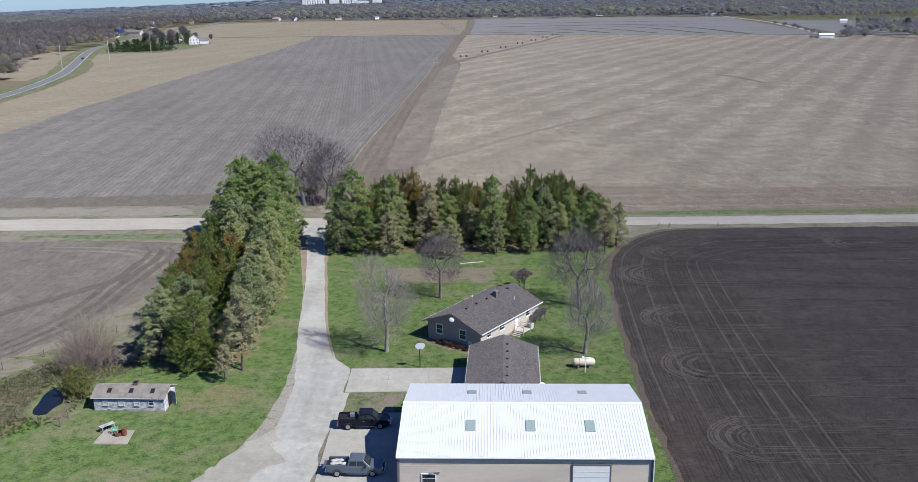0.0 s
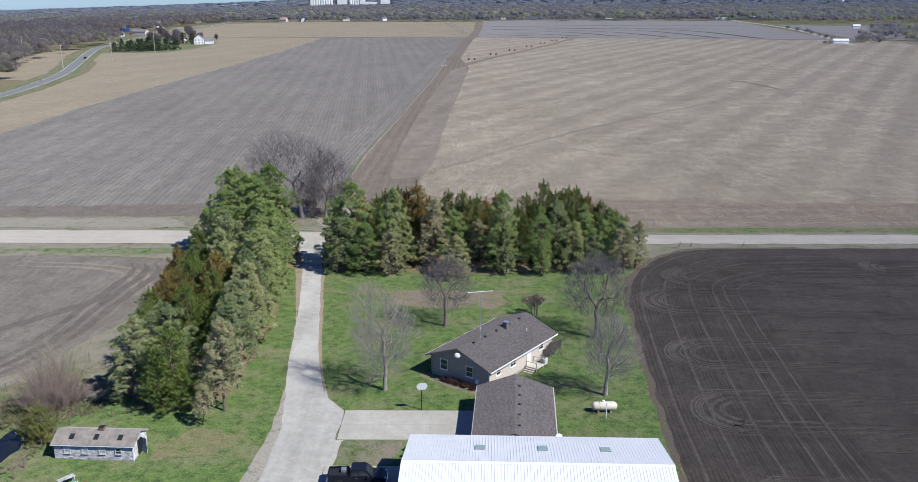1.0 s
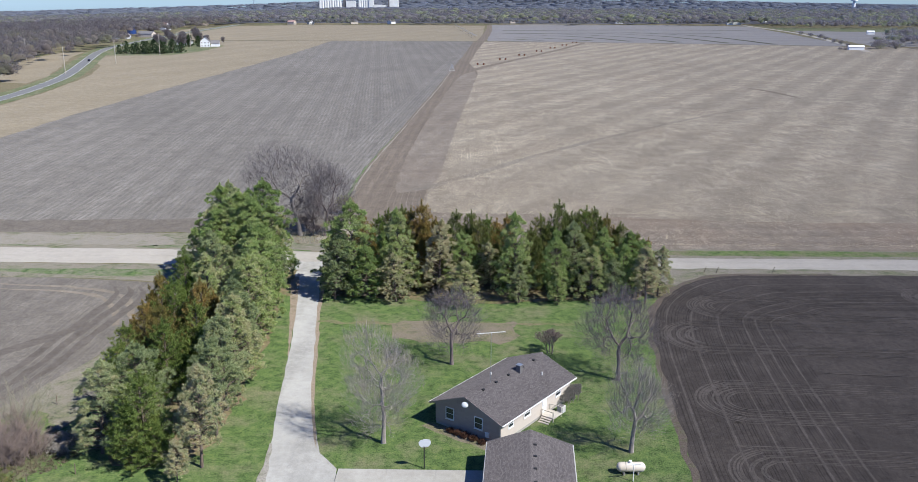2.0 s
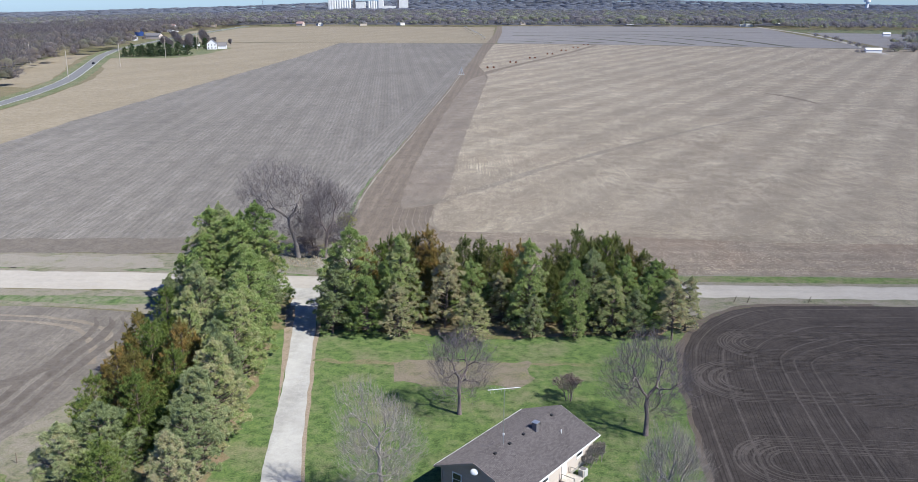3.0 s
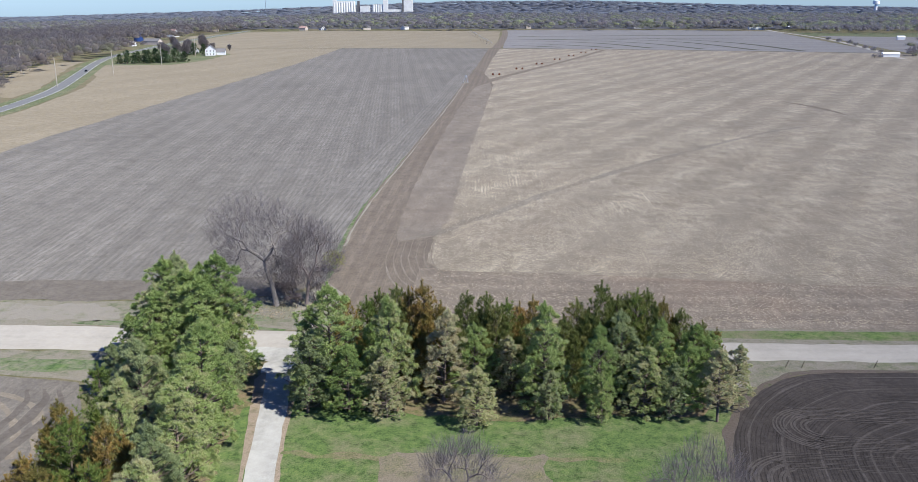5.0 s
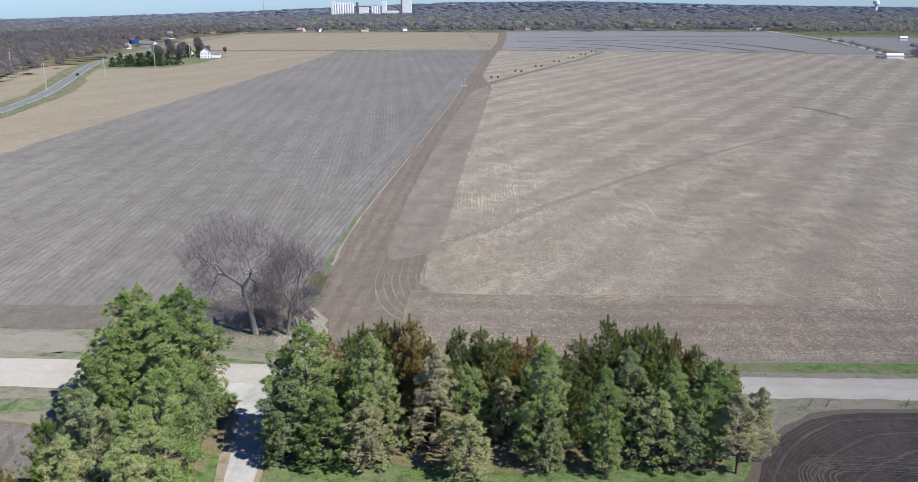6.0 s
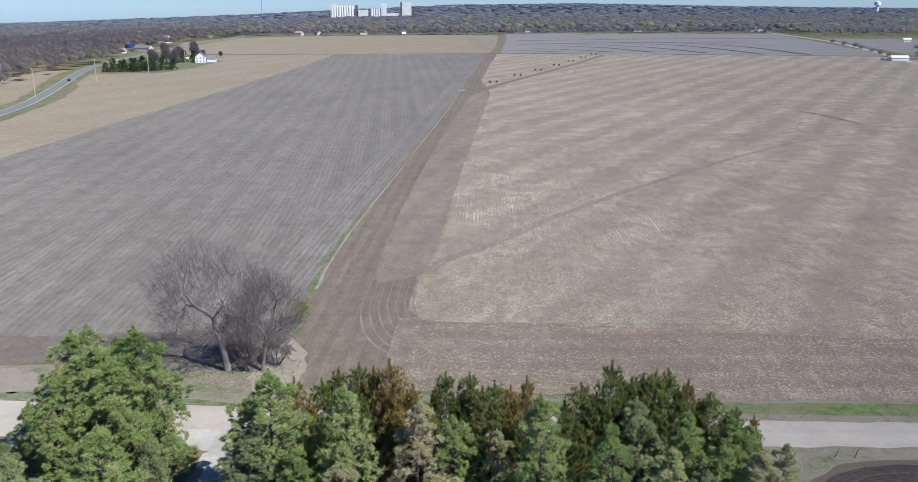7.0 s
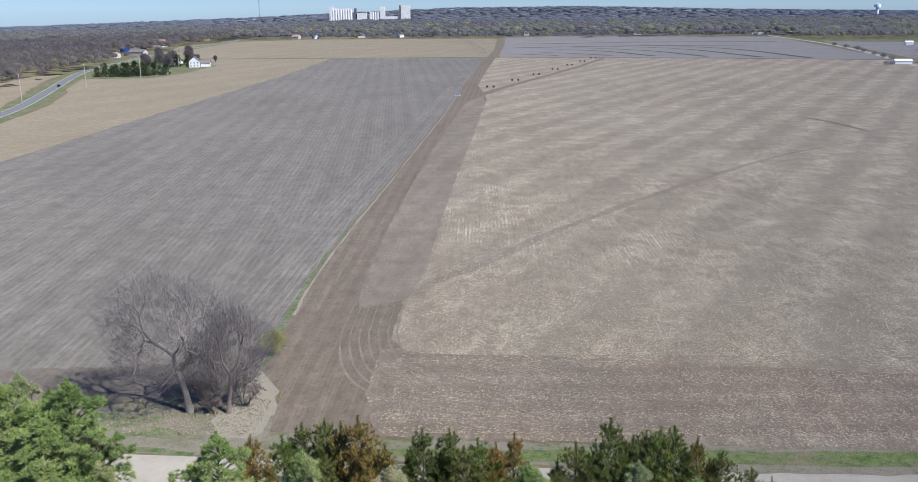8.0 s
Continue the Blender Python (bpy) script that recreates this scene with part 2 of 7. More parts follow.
M_ROAD = stones("county_gravel", (0.262, 0.241, 0.21), (0.38, 0.352, 0.311), (0.02, 0.45, 1))
M_CONC = stones("concrete", (0.285, 0.27, 0.24), (0.41, 0.393, 0.355))
M_EARTH = soil("bare_earth", (0.125, 0.1, 0.08), (0.195, 0.165, 0.132), 90, 0.5, 3, 0.1, comb=0.0)
M_GARDEN = turf("garden_earth", (0.13, 0.14, 0.065), (0.235, 0.2, 0.15), 0.42, 0.3)
M_BLACK = soil("black_earth", (0.04, 0.034, 0.031), (0.086, 0.073, 0.066), 3, 0.8, 2.0, 0.12, band=0.3, band_heading=-4, band_width=9, comb=0.0)
M_TILLED = soil("tilled_earth", (0.122, 0.1, 0.08), (0.2, 0.167, 0.135), 91, 1.2, 5.0, 0.2, (0.4, 0.335, 0.255), 0.16, 0.55, 89, 3.2, comb=0.0)
M_WEDGE = stubble("thin_stubble", (0.145, 0.122, 0.1), (0.23, 0.197, 0.162), (0.5, 0.45, 0.36), 91.0, 0.76, 80.0, 9.0, 0.4, 0.3, 0.1)
M_HEADLAND = stubble("headland_earth", (0.138, 0.113, 0.091), (0.22, 0.185, 0.15), (0.62, 0.53, 0.4), 1.0, 0.76, 1.0, 6.0, 0.7, 0.16, 0.5)
M_STUBBLE = stubble("stubble", (0.17, 0.143, 0.112), (0.266, 0.231, 0.182), (0.7, 0.615, 0.465), pitch=0.9, tick=0.6, red=0.1)
M_GREYFIELD = soil("grey_field", (0.108, 0.098, 0.087), (0.183, 0.168, 0.15), 96.3, 1.52, 2.2, 0.45, (0.36, 0.335, 0.3), 0.35, 0.3, 96.3, 9.0)
M_GREYEDGE = soil("grey_field_edge", (0.108, 0.098, 0.087), (0.183, 0.168, 0.15), 87.9, 1.52, 1.6, 0.55, (0.36, 0.335, 0.3), 0.35, 0.25, 87.9, 6.0)
M_WESTFIELD = soil("west_field", (0.108, 0.096, 0.085), (0.178, 0.16, 0.142), 60, 1.2, 4, 0.25, (0.33, 0.3, 0.25), 0.3, 0.3, 58, 11, comb=0.0)
M_TAN = soil("tan_field", (0.18, 0.151, 0.106), (0.262, 0.226, 0.165), 70, 4.0, 2, 0.25, (0.4, 0.345, 0.26), 0.3, 0.3, 70, 40)
M_FARGREY = soil("far_grey_field", (0.165, 0.155, 0.15), (0.255, 0.242, 0.235), 8, 9.0, 2, 0.35, band=0.5, band_heading=4, band_width=52)
M_TRACK = soil("packed_earth", (0.026, 0.022, 0.02), (0.055, 0.047, 0.043), 0, 0.5, 3, 0.1, comb=0.0)
M_DRYTRACK = soil("dry_track", (0.065, 0.056, 0.051), (0.113, 0.098, 0.09), 0, 0.5, 3, 0.1, comb=0.0)
M_FIELDEDGE = turf("field_edge", (0.1, 0.13, 0.05), (0.135, 0.11, 0.092), 0.37, 0.8)
M_DARKTRACK = stubble("wheel_rut", (0.15, 0.13, 0.106), (0.232, 0.205, 0.168), (0.56, 0.5, 0.4), amount=0.5, tick=0.1)
M_EDGE = turf("needle_edge", (0.16, 0.15, 0.08), (0.33, 0.265, 0.2), 0.36, 0.7)
M_WORN = stones("worn_gravel", (0.225, 0.208, 0.182), (0.375, 0.352, 0.316))
M_SLAB = stones("stained_slab", (0.22, 0.195, 0.165), (0.37, 0.335, 0.295))
M_RUT = soil("dark_rut", (0.092, 0.08, 0.07), (0.152, 0.134, 0.118), 60, 0.5, 3, 0.1, comb=0.0)
M_BANK = turf("pond_bank", (0.075, 0.11, 0.038), (0.2, 0.172, 0.12), 0.46, 0.5)
M_BANKDIRT = turf("bank_dirt", (0.12, 0.14, 0.065), (0.275, 0.25, 0.212), 0.37, 0.35)
M_EDGEROWS = soil("brown_headland", (0.105, 0.091, 0.077), (0.168, 0.148, 0.127), 1, 1.2, 3, 0.15, comb=0.0)
M_PATCH = turf("scattered_grass", (0.085, 0.132, 0.05), (0.24, 0.22, 0.172), 0.49, 0.5)
M_SCRUFF = turf("scruffy_island", (0.09, 0.13, 0.045), (0.25, 0.22, 0.175), 0.46, 0.25)
M_DITCH = turf("ditch_grass", (0.1, 0.125, 0.062), (0.23, 0.21, 0.14), 0.5, 0.06)
M_TERRACE = turf("terrace_grass", (0.06, 0.065, 0.04), (0.1, 0.095, 0.08), 0.5, 0.05)
M_ASPHALT = plain("asphalt", (0.15, 0.15, 0.15), 0.9, 0, 0.15, 0.3)
M_PAINT = plain("road_paint", (0.7, 0.7, 0.66), 0.7)
M_NEEDLE = foliage("pine_needles", ((0.135, 0.195, 0.064), (0.28, 0.37, 0.122), (0.39, 0.445, 0.178), (0.5, 0.47, 0.26)))
M_GREYNEEDLE = foliage("grey_pine_needles", ((0.155, 0.195, 0.09), (0.3, 0.355, 0.168), (0.41, 0.43, 0.225), (0.52, 0.45, 0.28)))
M_CEDAR = foliage("cedar_sprays", ((0.084, 0.112, 0.037), (0.162, 0.192, 0.06), (0.24, 0.238, 0.08), (0.33, 0.24, 0.095)), by_tree=0.25)
M_RUST = foliage("rusty_cedar_sprays", ((0.115, 0.122, 0.036), (0.235, 0.195, 0.06), (0.36, 0.23, 0.078), (0.46, 0.285, 0.1)), by_tree=0.25)
M_OLIVE = foliage("bronze_cedar_sprays", ((0.08, 0.122, 0.032), (0.15, 0.21, 0.052), (0.215, 0.258, 0.07), (0.31, 0.26, 0.085)), by_tree=0.25)
M_BARK = plain("bark", (0.16, 0.125, 0.1), 0.95, 0, 0.35, 2, 0.6, 14)
M_GREYBARK = plain("grey_bark", (0.26, 0.232, 0.212), 0.95, 0, 0.3, 2, 0.5, 14)
M_PALEBARK = plain("pale_bark", (0.3, 0.27, 0.24), 0.95, 0, 0.3, 2, 0.5, 14)
M_DARKBARK = plain("dark_bark", (0.21, 0.17, 0.16), 0.95, 0, 0.3, 2, 0.5, 14)
M_TWIG = plain("reddish_twigs", (0.23, 0.18, 0.157), 0.95, 0, 0.3, 1, 0, 9)
M_WILLOW = plain("willow_twigs", (0.27, 0.25, 0.19), 0.95, 0, 0.3, 1, 0, 9)
M_BUD = foliage("new_leaf", ((0.22, 0.23, 0.06), (0.36, 0.36, 0.1), (0.46, 0.45, 0.14), (0.52, 0.49, 0.18)))
M_STRAW = foliage("straw", ((0.11, 0.095, 0.06), (0.17, 0.145, 0.098), (0.225, 0.195, 0.138), (0.3, 0.26, 0.19)), 0.9)
M_BLADE = foliage("rank_grass", ((0.05, 0.09, 0.02), (0.09, 0.15, 0.035), (0.12, 0.18, 0.05), (0.2, 0.2, 0.08)), 0.8)
M_HAZE = plain("mauve_twigs", (0.175, 0.153, 0.155), 0.95, 0, 0.25, 0.6)
M_STALK = foliage("dry_stalks", ((0.42, 0.36, 0.26), (0.55, 0.48, 0.36), (0.68, 0.6, 0.46), (0.78, 0.7, 0.55)), 0.9, 0.0)
M_WIRE = plain("dull_wire", (0.13, 0.12, 0.11), 0.7, 0.3)
M_SACK = plain("feed_sack", (0.5, 0.49, 0.46), 0.8, 0, 0.12)
M_SHRUB = foliage("reddish_shrub", ((0.05, 0.03, 0.02), (0.1, 0.05, 0.035), (0.14, 0.08, 0.05), (0.18, 0.13, 0.07)))
M_ACRYLIC = plain("milky_acrylic", (0.6, 0.62, 0.64), 0.3, 0, 0.05)
M_STEEL = plain("white_steel", (0.73, 0.74, 0.75), 0.38, 0, 0.05, 0.5)
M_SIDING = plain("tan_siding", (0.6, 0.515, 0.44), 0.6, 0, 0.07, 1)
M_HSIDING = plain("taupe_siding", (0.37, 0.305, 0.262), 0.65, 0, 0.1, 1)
# paler copy of the house siding for its sunlit side; plain cream on far buildings
M_HPALE = plain("lit_cream_siding", (0.55, 0.485, 0.425), 0.6, 0, 0.06, 1)
M_TRIM = plain("white_trim", (0.78, 0.78, 0.77), 0.5, 0, 0.05)
M_DARKTRIM = plain("grey_trim", (0.16, 0.15, 0.15), 0.5, 0, 0.1)
M_SKYLIGHT = plain("fibreglass_panel", (0.31, 0.38, 0.36), 0.35, 0, 0.12)
M_SHINGLE = shingle("shingles", (0.135, 0.12, 0.118))
M_OLDROOF = plain("weathered_roofing", (0.25, 0.225, 0.2), 0.9, 0, 0.4, 1.2, 0.3, 12)
M_OLDWOOD = plain("weathered_boards", (0.4, 0.4, 0.405), 0.9, 0, 0.85, 1.8, 0.4, 9)
M_BOARDED = plain("whitewashed_panes", (0.5, 0.5, 0.49), 0.6, 0, 0.3, 4)
M_BRICK = plain("old_brick", (0.16, 0.095, 0.075), 0.9, 0, 0.25)
M_TYRE = plain("rubber", (0.02, 0.02, 0.02), 0.85)
M_RIM = plain("alloy", (0.6, 0.6, 0.62), 0.3, 0.8, 0.1)
M_PLASTIC = plain("black_plastic", (0.025, 0.025, 0.027), 0.6)
M_CHROME = plain("chrome", (0.75, 0.75, 0.76), 0.18, 1.0, 0.05)
M_NAVY = plain("black_paint", (0.012, 0.014, 0.022), 0.16, 0.0, 0.1)
M_SLATE = plain("slate_paint", (0.15, 0.175, 0.21), 0.28, 0.3, 0.1)
M_RED = plain("red_lens", (0.4, 0.02, 0.02), 0.3)
M_LAMP = plain("clear_lens", (0.7, 0.7, 0.7), 0.15)
M_TANK = plain("tank_paint", (0.68, 0.6, 0.5), 0.4, 0, 0.06)
M_RUSTY = plain("rusted_steel", (0.2, 0.08, 0.05), 0.9, 0.2, 0.35, 4)
M_MINT = plain("mint_plastic", (0.35, 0.75, 0.55), 0.5)
M_WHITE = plain("white_paint", (0.8, 0.8, 0.8), 0.45, 0, 0.04)
M_WOODPALE = plain("deck_boards", (0.55, 0.5, 0.43), 0.8, 0, 0.15)
M_POLE = plain("weathered_pole", (0.5, 0.45, 0.39), 0.9, 0, 0.2)
M_GREYSTEEL = plain("galvanised_steel", (0.5, 0.52, 0.54), 0.4, 0.7, 0.1)
M_ROOFRED = plain("faded_red_roof", (0.42, 0.28, 0.25), 0.7)
M_ROOFGREY = plain("grey_roof", (0.2, 0.19, 0.19), 0.85)
M_BLUE = plain("blue_steel", (0.04, 0.08, 0.24), 0.35, 0.2)
M_SILO = plain("silo_concrete", (0.8, 0.79, 0.75), 0.8, 0, 0.15, 0.06)
def glass_material():
    n = Nodes("window_glass", 0.06, 0, 0.6)
    return n.done(n.ramp(n.noise(0.8, 2), (0.3, (0.02, 0.025, 0.03)), (0.7, (0.05, 0.06, 0.07))))
def water_material():
    n = Nodes("pond_water", 0.1, 0, 0.25)
    n.bump(n.noise(3.0, 3), 0.15, 0.03)
    return n.done(n.ramp(n.noise(0.4, 4), (0.35, (0.008, 0.012, 0.018)), (0.65, (0.018, 0.02, 0.02))))
M_GLASS = glass_material()
M_WATER = water_material()
def woods_material(name, stops):
    """Leafless crowns far off: by-crown and by-stand tone, light passing through the twigs."""
    n = Nodes(name, 0.95, 0, 0.1)
    f = n.calc("ADD", n.calc("MULTIPLY", n.noise(0.045, 2, 0.6), 0.55), n.calc("MULTIPLY", n.noise(0.009, 4, 0.7), 0.45))
    col = n.ramp(f, *stops)
    mat = n.done(col)
    tr = n.add("ShaderNodeBsdfTranslucent")
    n.put(tr.inputs[0], col)
    ms = n.add("ShaderNodeMixShader")
    ms.inputs[0].default_value = 0.6
    n.put(ms.inputs[1], n.bsdf.outputs[0])
    n.put(ms.inputs[2], tr.outputs[0])
    n.put(n.tree.nodes["Material Output"].inputs[0], ms.outputs[0])
    return mat


# twig colours lightened and tinted to carry aerial haze
M_WOODS = woods_material("hazed_bare_woods", ((0.37, (0.259, 0.235, 0.256)), (0.45, (0.322, 0.298, 0.315)), (0.5, (0.371, 0.347, 0.353)), (0.535, (0.336, 0.34, 0.266)), (0.6, (0.434, 0.462, 0.287))))
M_WESTWOODS = woods_material("valley_woods", ((0.37, (0.2, 0.172, 0.172)), (0.45, (0.262, 0.23, 0.224)), (0.53, (0.315, 0.278, 0.262)), (0.59, (0.28, 0.262, 0.205)), (0.68, (0.32, 0.33, 0.22))))
M_EVERGREEN = foliage("far_evergreen", ((0.035, 0.058, 0.03), (0.06, 0.095, 0.045), (0.085, 0.125, 0.058), (0.11, 0.14, 0.07)))
# blue distance haze is mixed into these crown colours
M_FARWOODS = woods_material("hazed_far_woods", ((0.36, (0.273, 0.293, 0.351)), (0.48, (0.312, 0.332, 0.39)), (0.55, (0.338, 0.358, 0.41)), (0.64, (0.364, 0.384, 0.403))))
M_EDGEWOODS = woods_material("wood_edge", ((0.36, (0.26, 0.254, 0.26)), (0.48, (0.325, 0.312, 0.305)), (0.56, (0.338, 0.351, 0.26)), (0.64, (0.416, 0.436, 0.299))))


# ---- mesh helpers ----
from mathutils.geometry import delaunay_2d_cdt


def obj(name, verts, faces, material, parent=None, label="", smooth=False):
    """One mesh object from arrays."""
    me = bpy.data.meshes.new(name)
    me.from_pydata([tuple(v) for v in verts], [], [tuple(f) for f in faces])
    if smooth:
        me.polygons.foreach_set("use_smooth", [True] * len(me.polygons))
    me.materials.append(material)
    ob = new(name, me)
    ob.parent = parent
    if label:
        ob["label"] = label
    return ob


def tris(name, points, material, parent=None, label=""):
    """One mesh of loose triangles; points is an array (n, 3, 3)."""
    n = len(points)
    me = bpy.data.meshes.new(name)
    me.vertices.add(n * 3)
    me.loops.add(n * 3)
    me.polygons.add(n)
    me.vertices.foreach_set("co", np.asarray(points, np.float32).ravel())
    me.loops.foreach_set("vertex_index", np.arange(n * 3, dtype=np.int32))
    me.polygons.foreach_set("loop_start", np.arange(0, n * 3, 3, dtype=np.int32))
    me.update(calc_edges=True)
    me.materials.append(material)
    ob = new(name, me)
    ob.parent = parent
    if label:
        ob["label"] = label
    return ob


def part(name, bm, material, parent=None, label="", smooth=False):
    """Links a bmesh as one mesh object under a thing or a part."""
    me = bpy.data.meshes.new(name)
    bmesh.ops.recalc_face_normals(bm, faces=bm.faces)
    bm.to_mesh(me)
    bm.free()
    if smooth:
        me.polygons.foreach_set("use_smooth", [True] * len(me.polygons))
    me.materials.append(material)
    ob = new(name, me)
    ob.parent = parent
    if label:
        ob["label"] = label
    return ob


def thing(name, m, label, category, group="", kind=""):
    """An empty at a thing's base, to carry its parts."""
    ob = new(name)
    ob.matrix_basis = m
    return tagged(ob, label, category, group, kind)


def box(bm, c, s, bevel=0.0, m=None):
    """A box at centre c with sizes s, its edges bevelled."""
    made = bmesh.ops.create_cube(bm, size=1.0)["verts"]
    for v in made:
        v.co = Vector(c) + Vector((v.co.x * s[0], v.co.y * s[1], v.co.z * s[2]))
    if bevel:
        edges = list({e for v in made for e in v.link_edges})
        made = list({v for f in bmesh.ops.bevel(bm, geom=edges, offset=bevel, segments=1, affect="EDGES")["faces"] for v in f.verts} | {v for v in made if v.is_valid})
    if m is not None:
        bmesh.ops.transform(bm, matrix=m, verts=[v for v in made if v.is_valid])
    return bm


def boxed(c, s, bevel=0.0):
    return box(bmesh.new(), c, s, bevel)


def prism(outline, lo, hi, axis="z", bevel=0.0):
    """An outline (list of 2D points) pushed from lo to hi along an axis."""
    bm = bmesh.new()
    put = {"z": lambda a, b, h: (a, b, h), "y": lambda a, b, h: (a, h, b), "x": lambda a, b, h: (h, a, b)}[axis]
    low = [bm.verts.new(put(a, b, lo)) for a, b in outline]
    top = [bm.verts.new(put(a, b, hi)) for a, b in outline]
    k = len(outline)
    bm.faces.new(low)
    bm.faces.new(top)
    for i in range(k):
        bm.faces.new((low[i], low[(i + 1) % k], top[(i + 1) % k], top[i]))
    if bevel:
        bmesh.ops.bevel(bm, geom=list(bm.edges), offset=bevel, segments=1, affect="EDGES")
    return bm


def rod(bm, a, b, r0, r1=None, n=8):
    """A tapered rod from a to b."""
    a, b = Vector(a), Vector(b)
    r1 = r0 if r1 is None else r1
    m = Matrix.Translation((a + b) / 2) @ (b - a).to_track_quat("Z", "Y").to_matrix().to_4x4()
    bmesh.ops.create_cone(bm, cap_ends=True, segments=n, radius1=r0, radius2=r1, depth=(b - a).length, matrix=m)
    return bm


def rodded(a, b, r0, r1=None, n=8):
    return rod(bmesh.new(), a, b, r0, r1, n)


LAID = []


def layer(points):
    """A height for a new sheet of ground: 4 mm over every earlier sheet that it may overlap."""
    xs, ys = [p[0] for p in points], [p[1] for p in points]
    a = min(xs), max(xs), min(ys), max(ys)
    z = max([0.012] + [q + 0.004 for b, q in LAID if a[0] < b[1] and b[0] < a[1] and a[2] < b[3] and b[2] < a[3]])
    LAID.append((a, z))
    return z


def sheet(name, outline, z, material, label, category, parent=None, wobble=0.0, step=0.0):
    """A flat piece of ground from its outline, its border roughened."""
    pts = []
    z = layer(outline)
    k = len(outline)
    for i in range(k):
        a, b = Vector(outline[i]), Vector(outline[(i + 1) % k])
        cuts = max(1, int((b - a).length / step)) if step else 1
        for j in range(cuts):
            p = a.lerp(b, j / cuts)
            if wobble:
                p = p + Vector((noise.noise((p.x * 0.4, p.y * 0.4, z)), noise.noise((p.x * 0.4, p.y * 0.4, z + 7)))) * wobble
            pts.append((p.x, p.y))
    n = len(pts)
    cut = delaunay_2d_cdt([Vector(p) for p in pts], [(i, (i + 1) % n) for i in range(n)], [], 1, 1e-4)
    ob = obj(name, [(v.x, v.y, z) for v in cut[0]], cut[2], material, parent)
    if parent is None:
        tagged(ob, label, category, kind="structure")
    return ob


def ribbon(name, line, widths, z, material, parent=None, label="", category="", wobble=0.0, lift=None):
    """A strip of ground along a line of points."""
    pts = smooth_line(line, 6)
    z = layer(pts) if parent is None else z
    verts, faces = [], []
    for i, p in enumerate(pts):
        d = (pts[min(i + 1, len(pts) - 1)] - pts[max(i - 1, 0)]).normalized()
        s = Vector((-d.y, d.x))
        u = i / (len(pts) - 1) * (len(widths) - 1)
        w = widths[int(u)] + (widths[min(int(u) + 1, len(widths) - 1)] - widths[int(u)]) * (u - int(u))
        e = noise.noise((p.x * 0.3, p.y * 0.3, 3)) * wobble, noise.noise((p.x * 0.3, p.y * 0.3, 9)) * wobble
        for k, side in ((0, 1), (1, -1)):
            q = p + s * side * (w / 2 + e[k])
            verts.append((q.x, q.y, z if lift is None else z + lift(q.x, q.y)))
        if i:
            faces.append((2 * i - 2, 2 * i - 1, 2 * i + 1, 2 * i))
    ob = obj(name, verts, faces, material, parent)
    if parent is None:
        tagged(ob, label, category, kind="structure")
    elif label:
        ob["label"] = label
    return ob


def smooth_line(line, cuts):
    """A soft curve through the points."""
    p = [Vector(q) for q in line]
    p = [p[0] * 2 - p[1]] + p + [p[-1] * 2 - p[-2]]
    out = []
    for i in range(1, len(p) - 2):
        for j in range(cuts):
            t = j / cuts
            out.append(0.5 * ((2 * p[i]) + (p[i + 1] - p[i - 1]) * t + (2 * p[i - 1] - 5 * p[i] + 4 * p[i + 1] - p[i + 2]) * t * t + (3 * p[i] - p[i - 1] - 3 * p[i + 1] + p[i + 2]) * t ** 3))
    out.append(p[-2])
    return out


# ---- ground ----
def rise(x, y):
    """Height of the far land: a flat plain, a valley to the west, and a wooded ridge on the skyline."""
    t = min(1.0, max(0.0, (y - 3350) / 950.0))
    t = t * t * (3 - 2 * t)
    crest = float(np.interp(x / max(y, 400.0), [-0.6, -0.53, -0.28, -0.04, 0.1, 0.22, 0.34, 0.44, 0.6], [-45, -42, -10, 30, 32, 22, 6, 0, 0]))
    west = min(1.0, max(0.0, (-x - 420) / 900.0)) * -24 * min(1.0, max(0.0, (y - 500) / 900.0))
    return crest * t + west * (1 - t) + t * 4 * noise.noise((x * 0.0015, y * 0.0015, 2)) - max(0.0, y - 4500) * 0.03


def ground():
    xs = sorted({-4800, -3800, -3000, -2400, *range(-2000, 2001, 100), 2400, 3000, 3800, 4800, -60, -40})
    ys = sorted({-1200, -700, -400, -200, 0, *range(100, 4900, 100)})
    verts = [(x, y, rise(x, y)) for y in ys for x in xs]
    k = len(xs)
    faces = [(j * k + i, j * k + i + 1, (j + 1) * k + i + 1, (j + 1) * k + i) for j in range(len(ys) - 1) for i in range(k - 1)]
    ob = obj("ground", verts, faces, M_LAND, smooth=True)
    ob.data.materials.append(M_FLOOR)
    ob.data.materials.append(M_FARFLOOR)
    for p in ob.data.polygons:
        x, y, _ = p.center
        # shade-darkened floor under the woods, its haze-tinted version beyond 2700 m
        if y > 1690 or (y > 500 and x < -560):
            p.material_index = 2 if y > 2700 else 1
    tagged(ob, "spring grassland and weeds reaching to the wooded horizon", "ground", kind="structure")


ground()

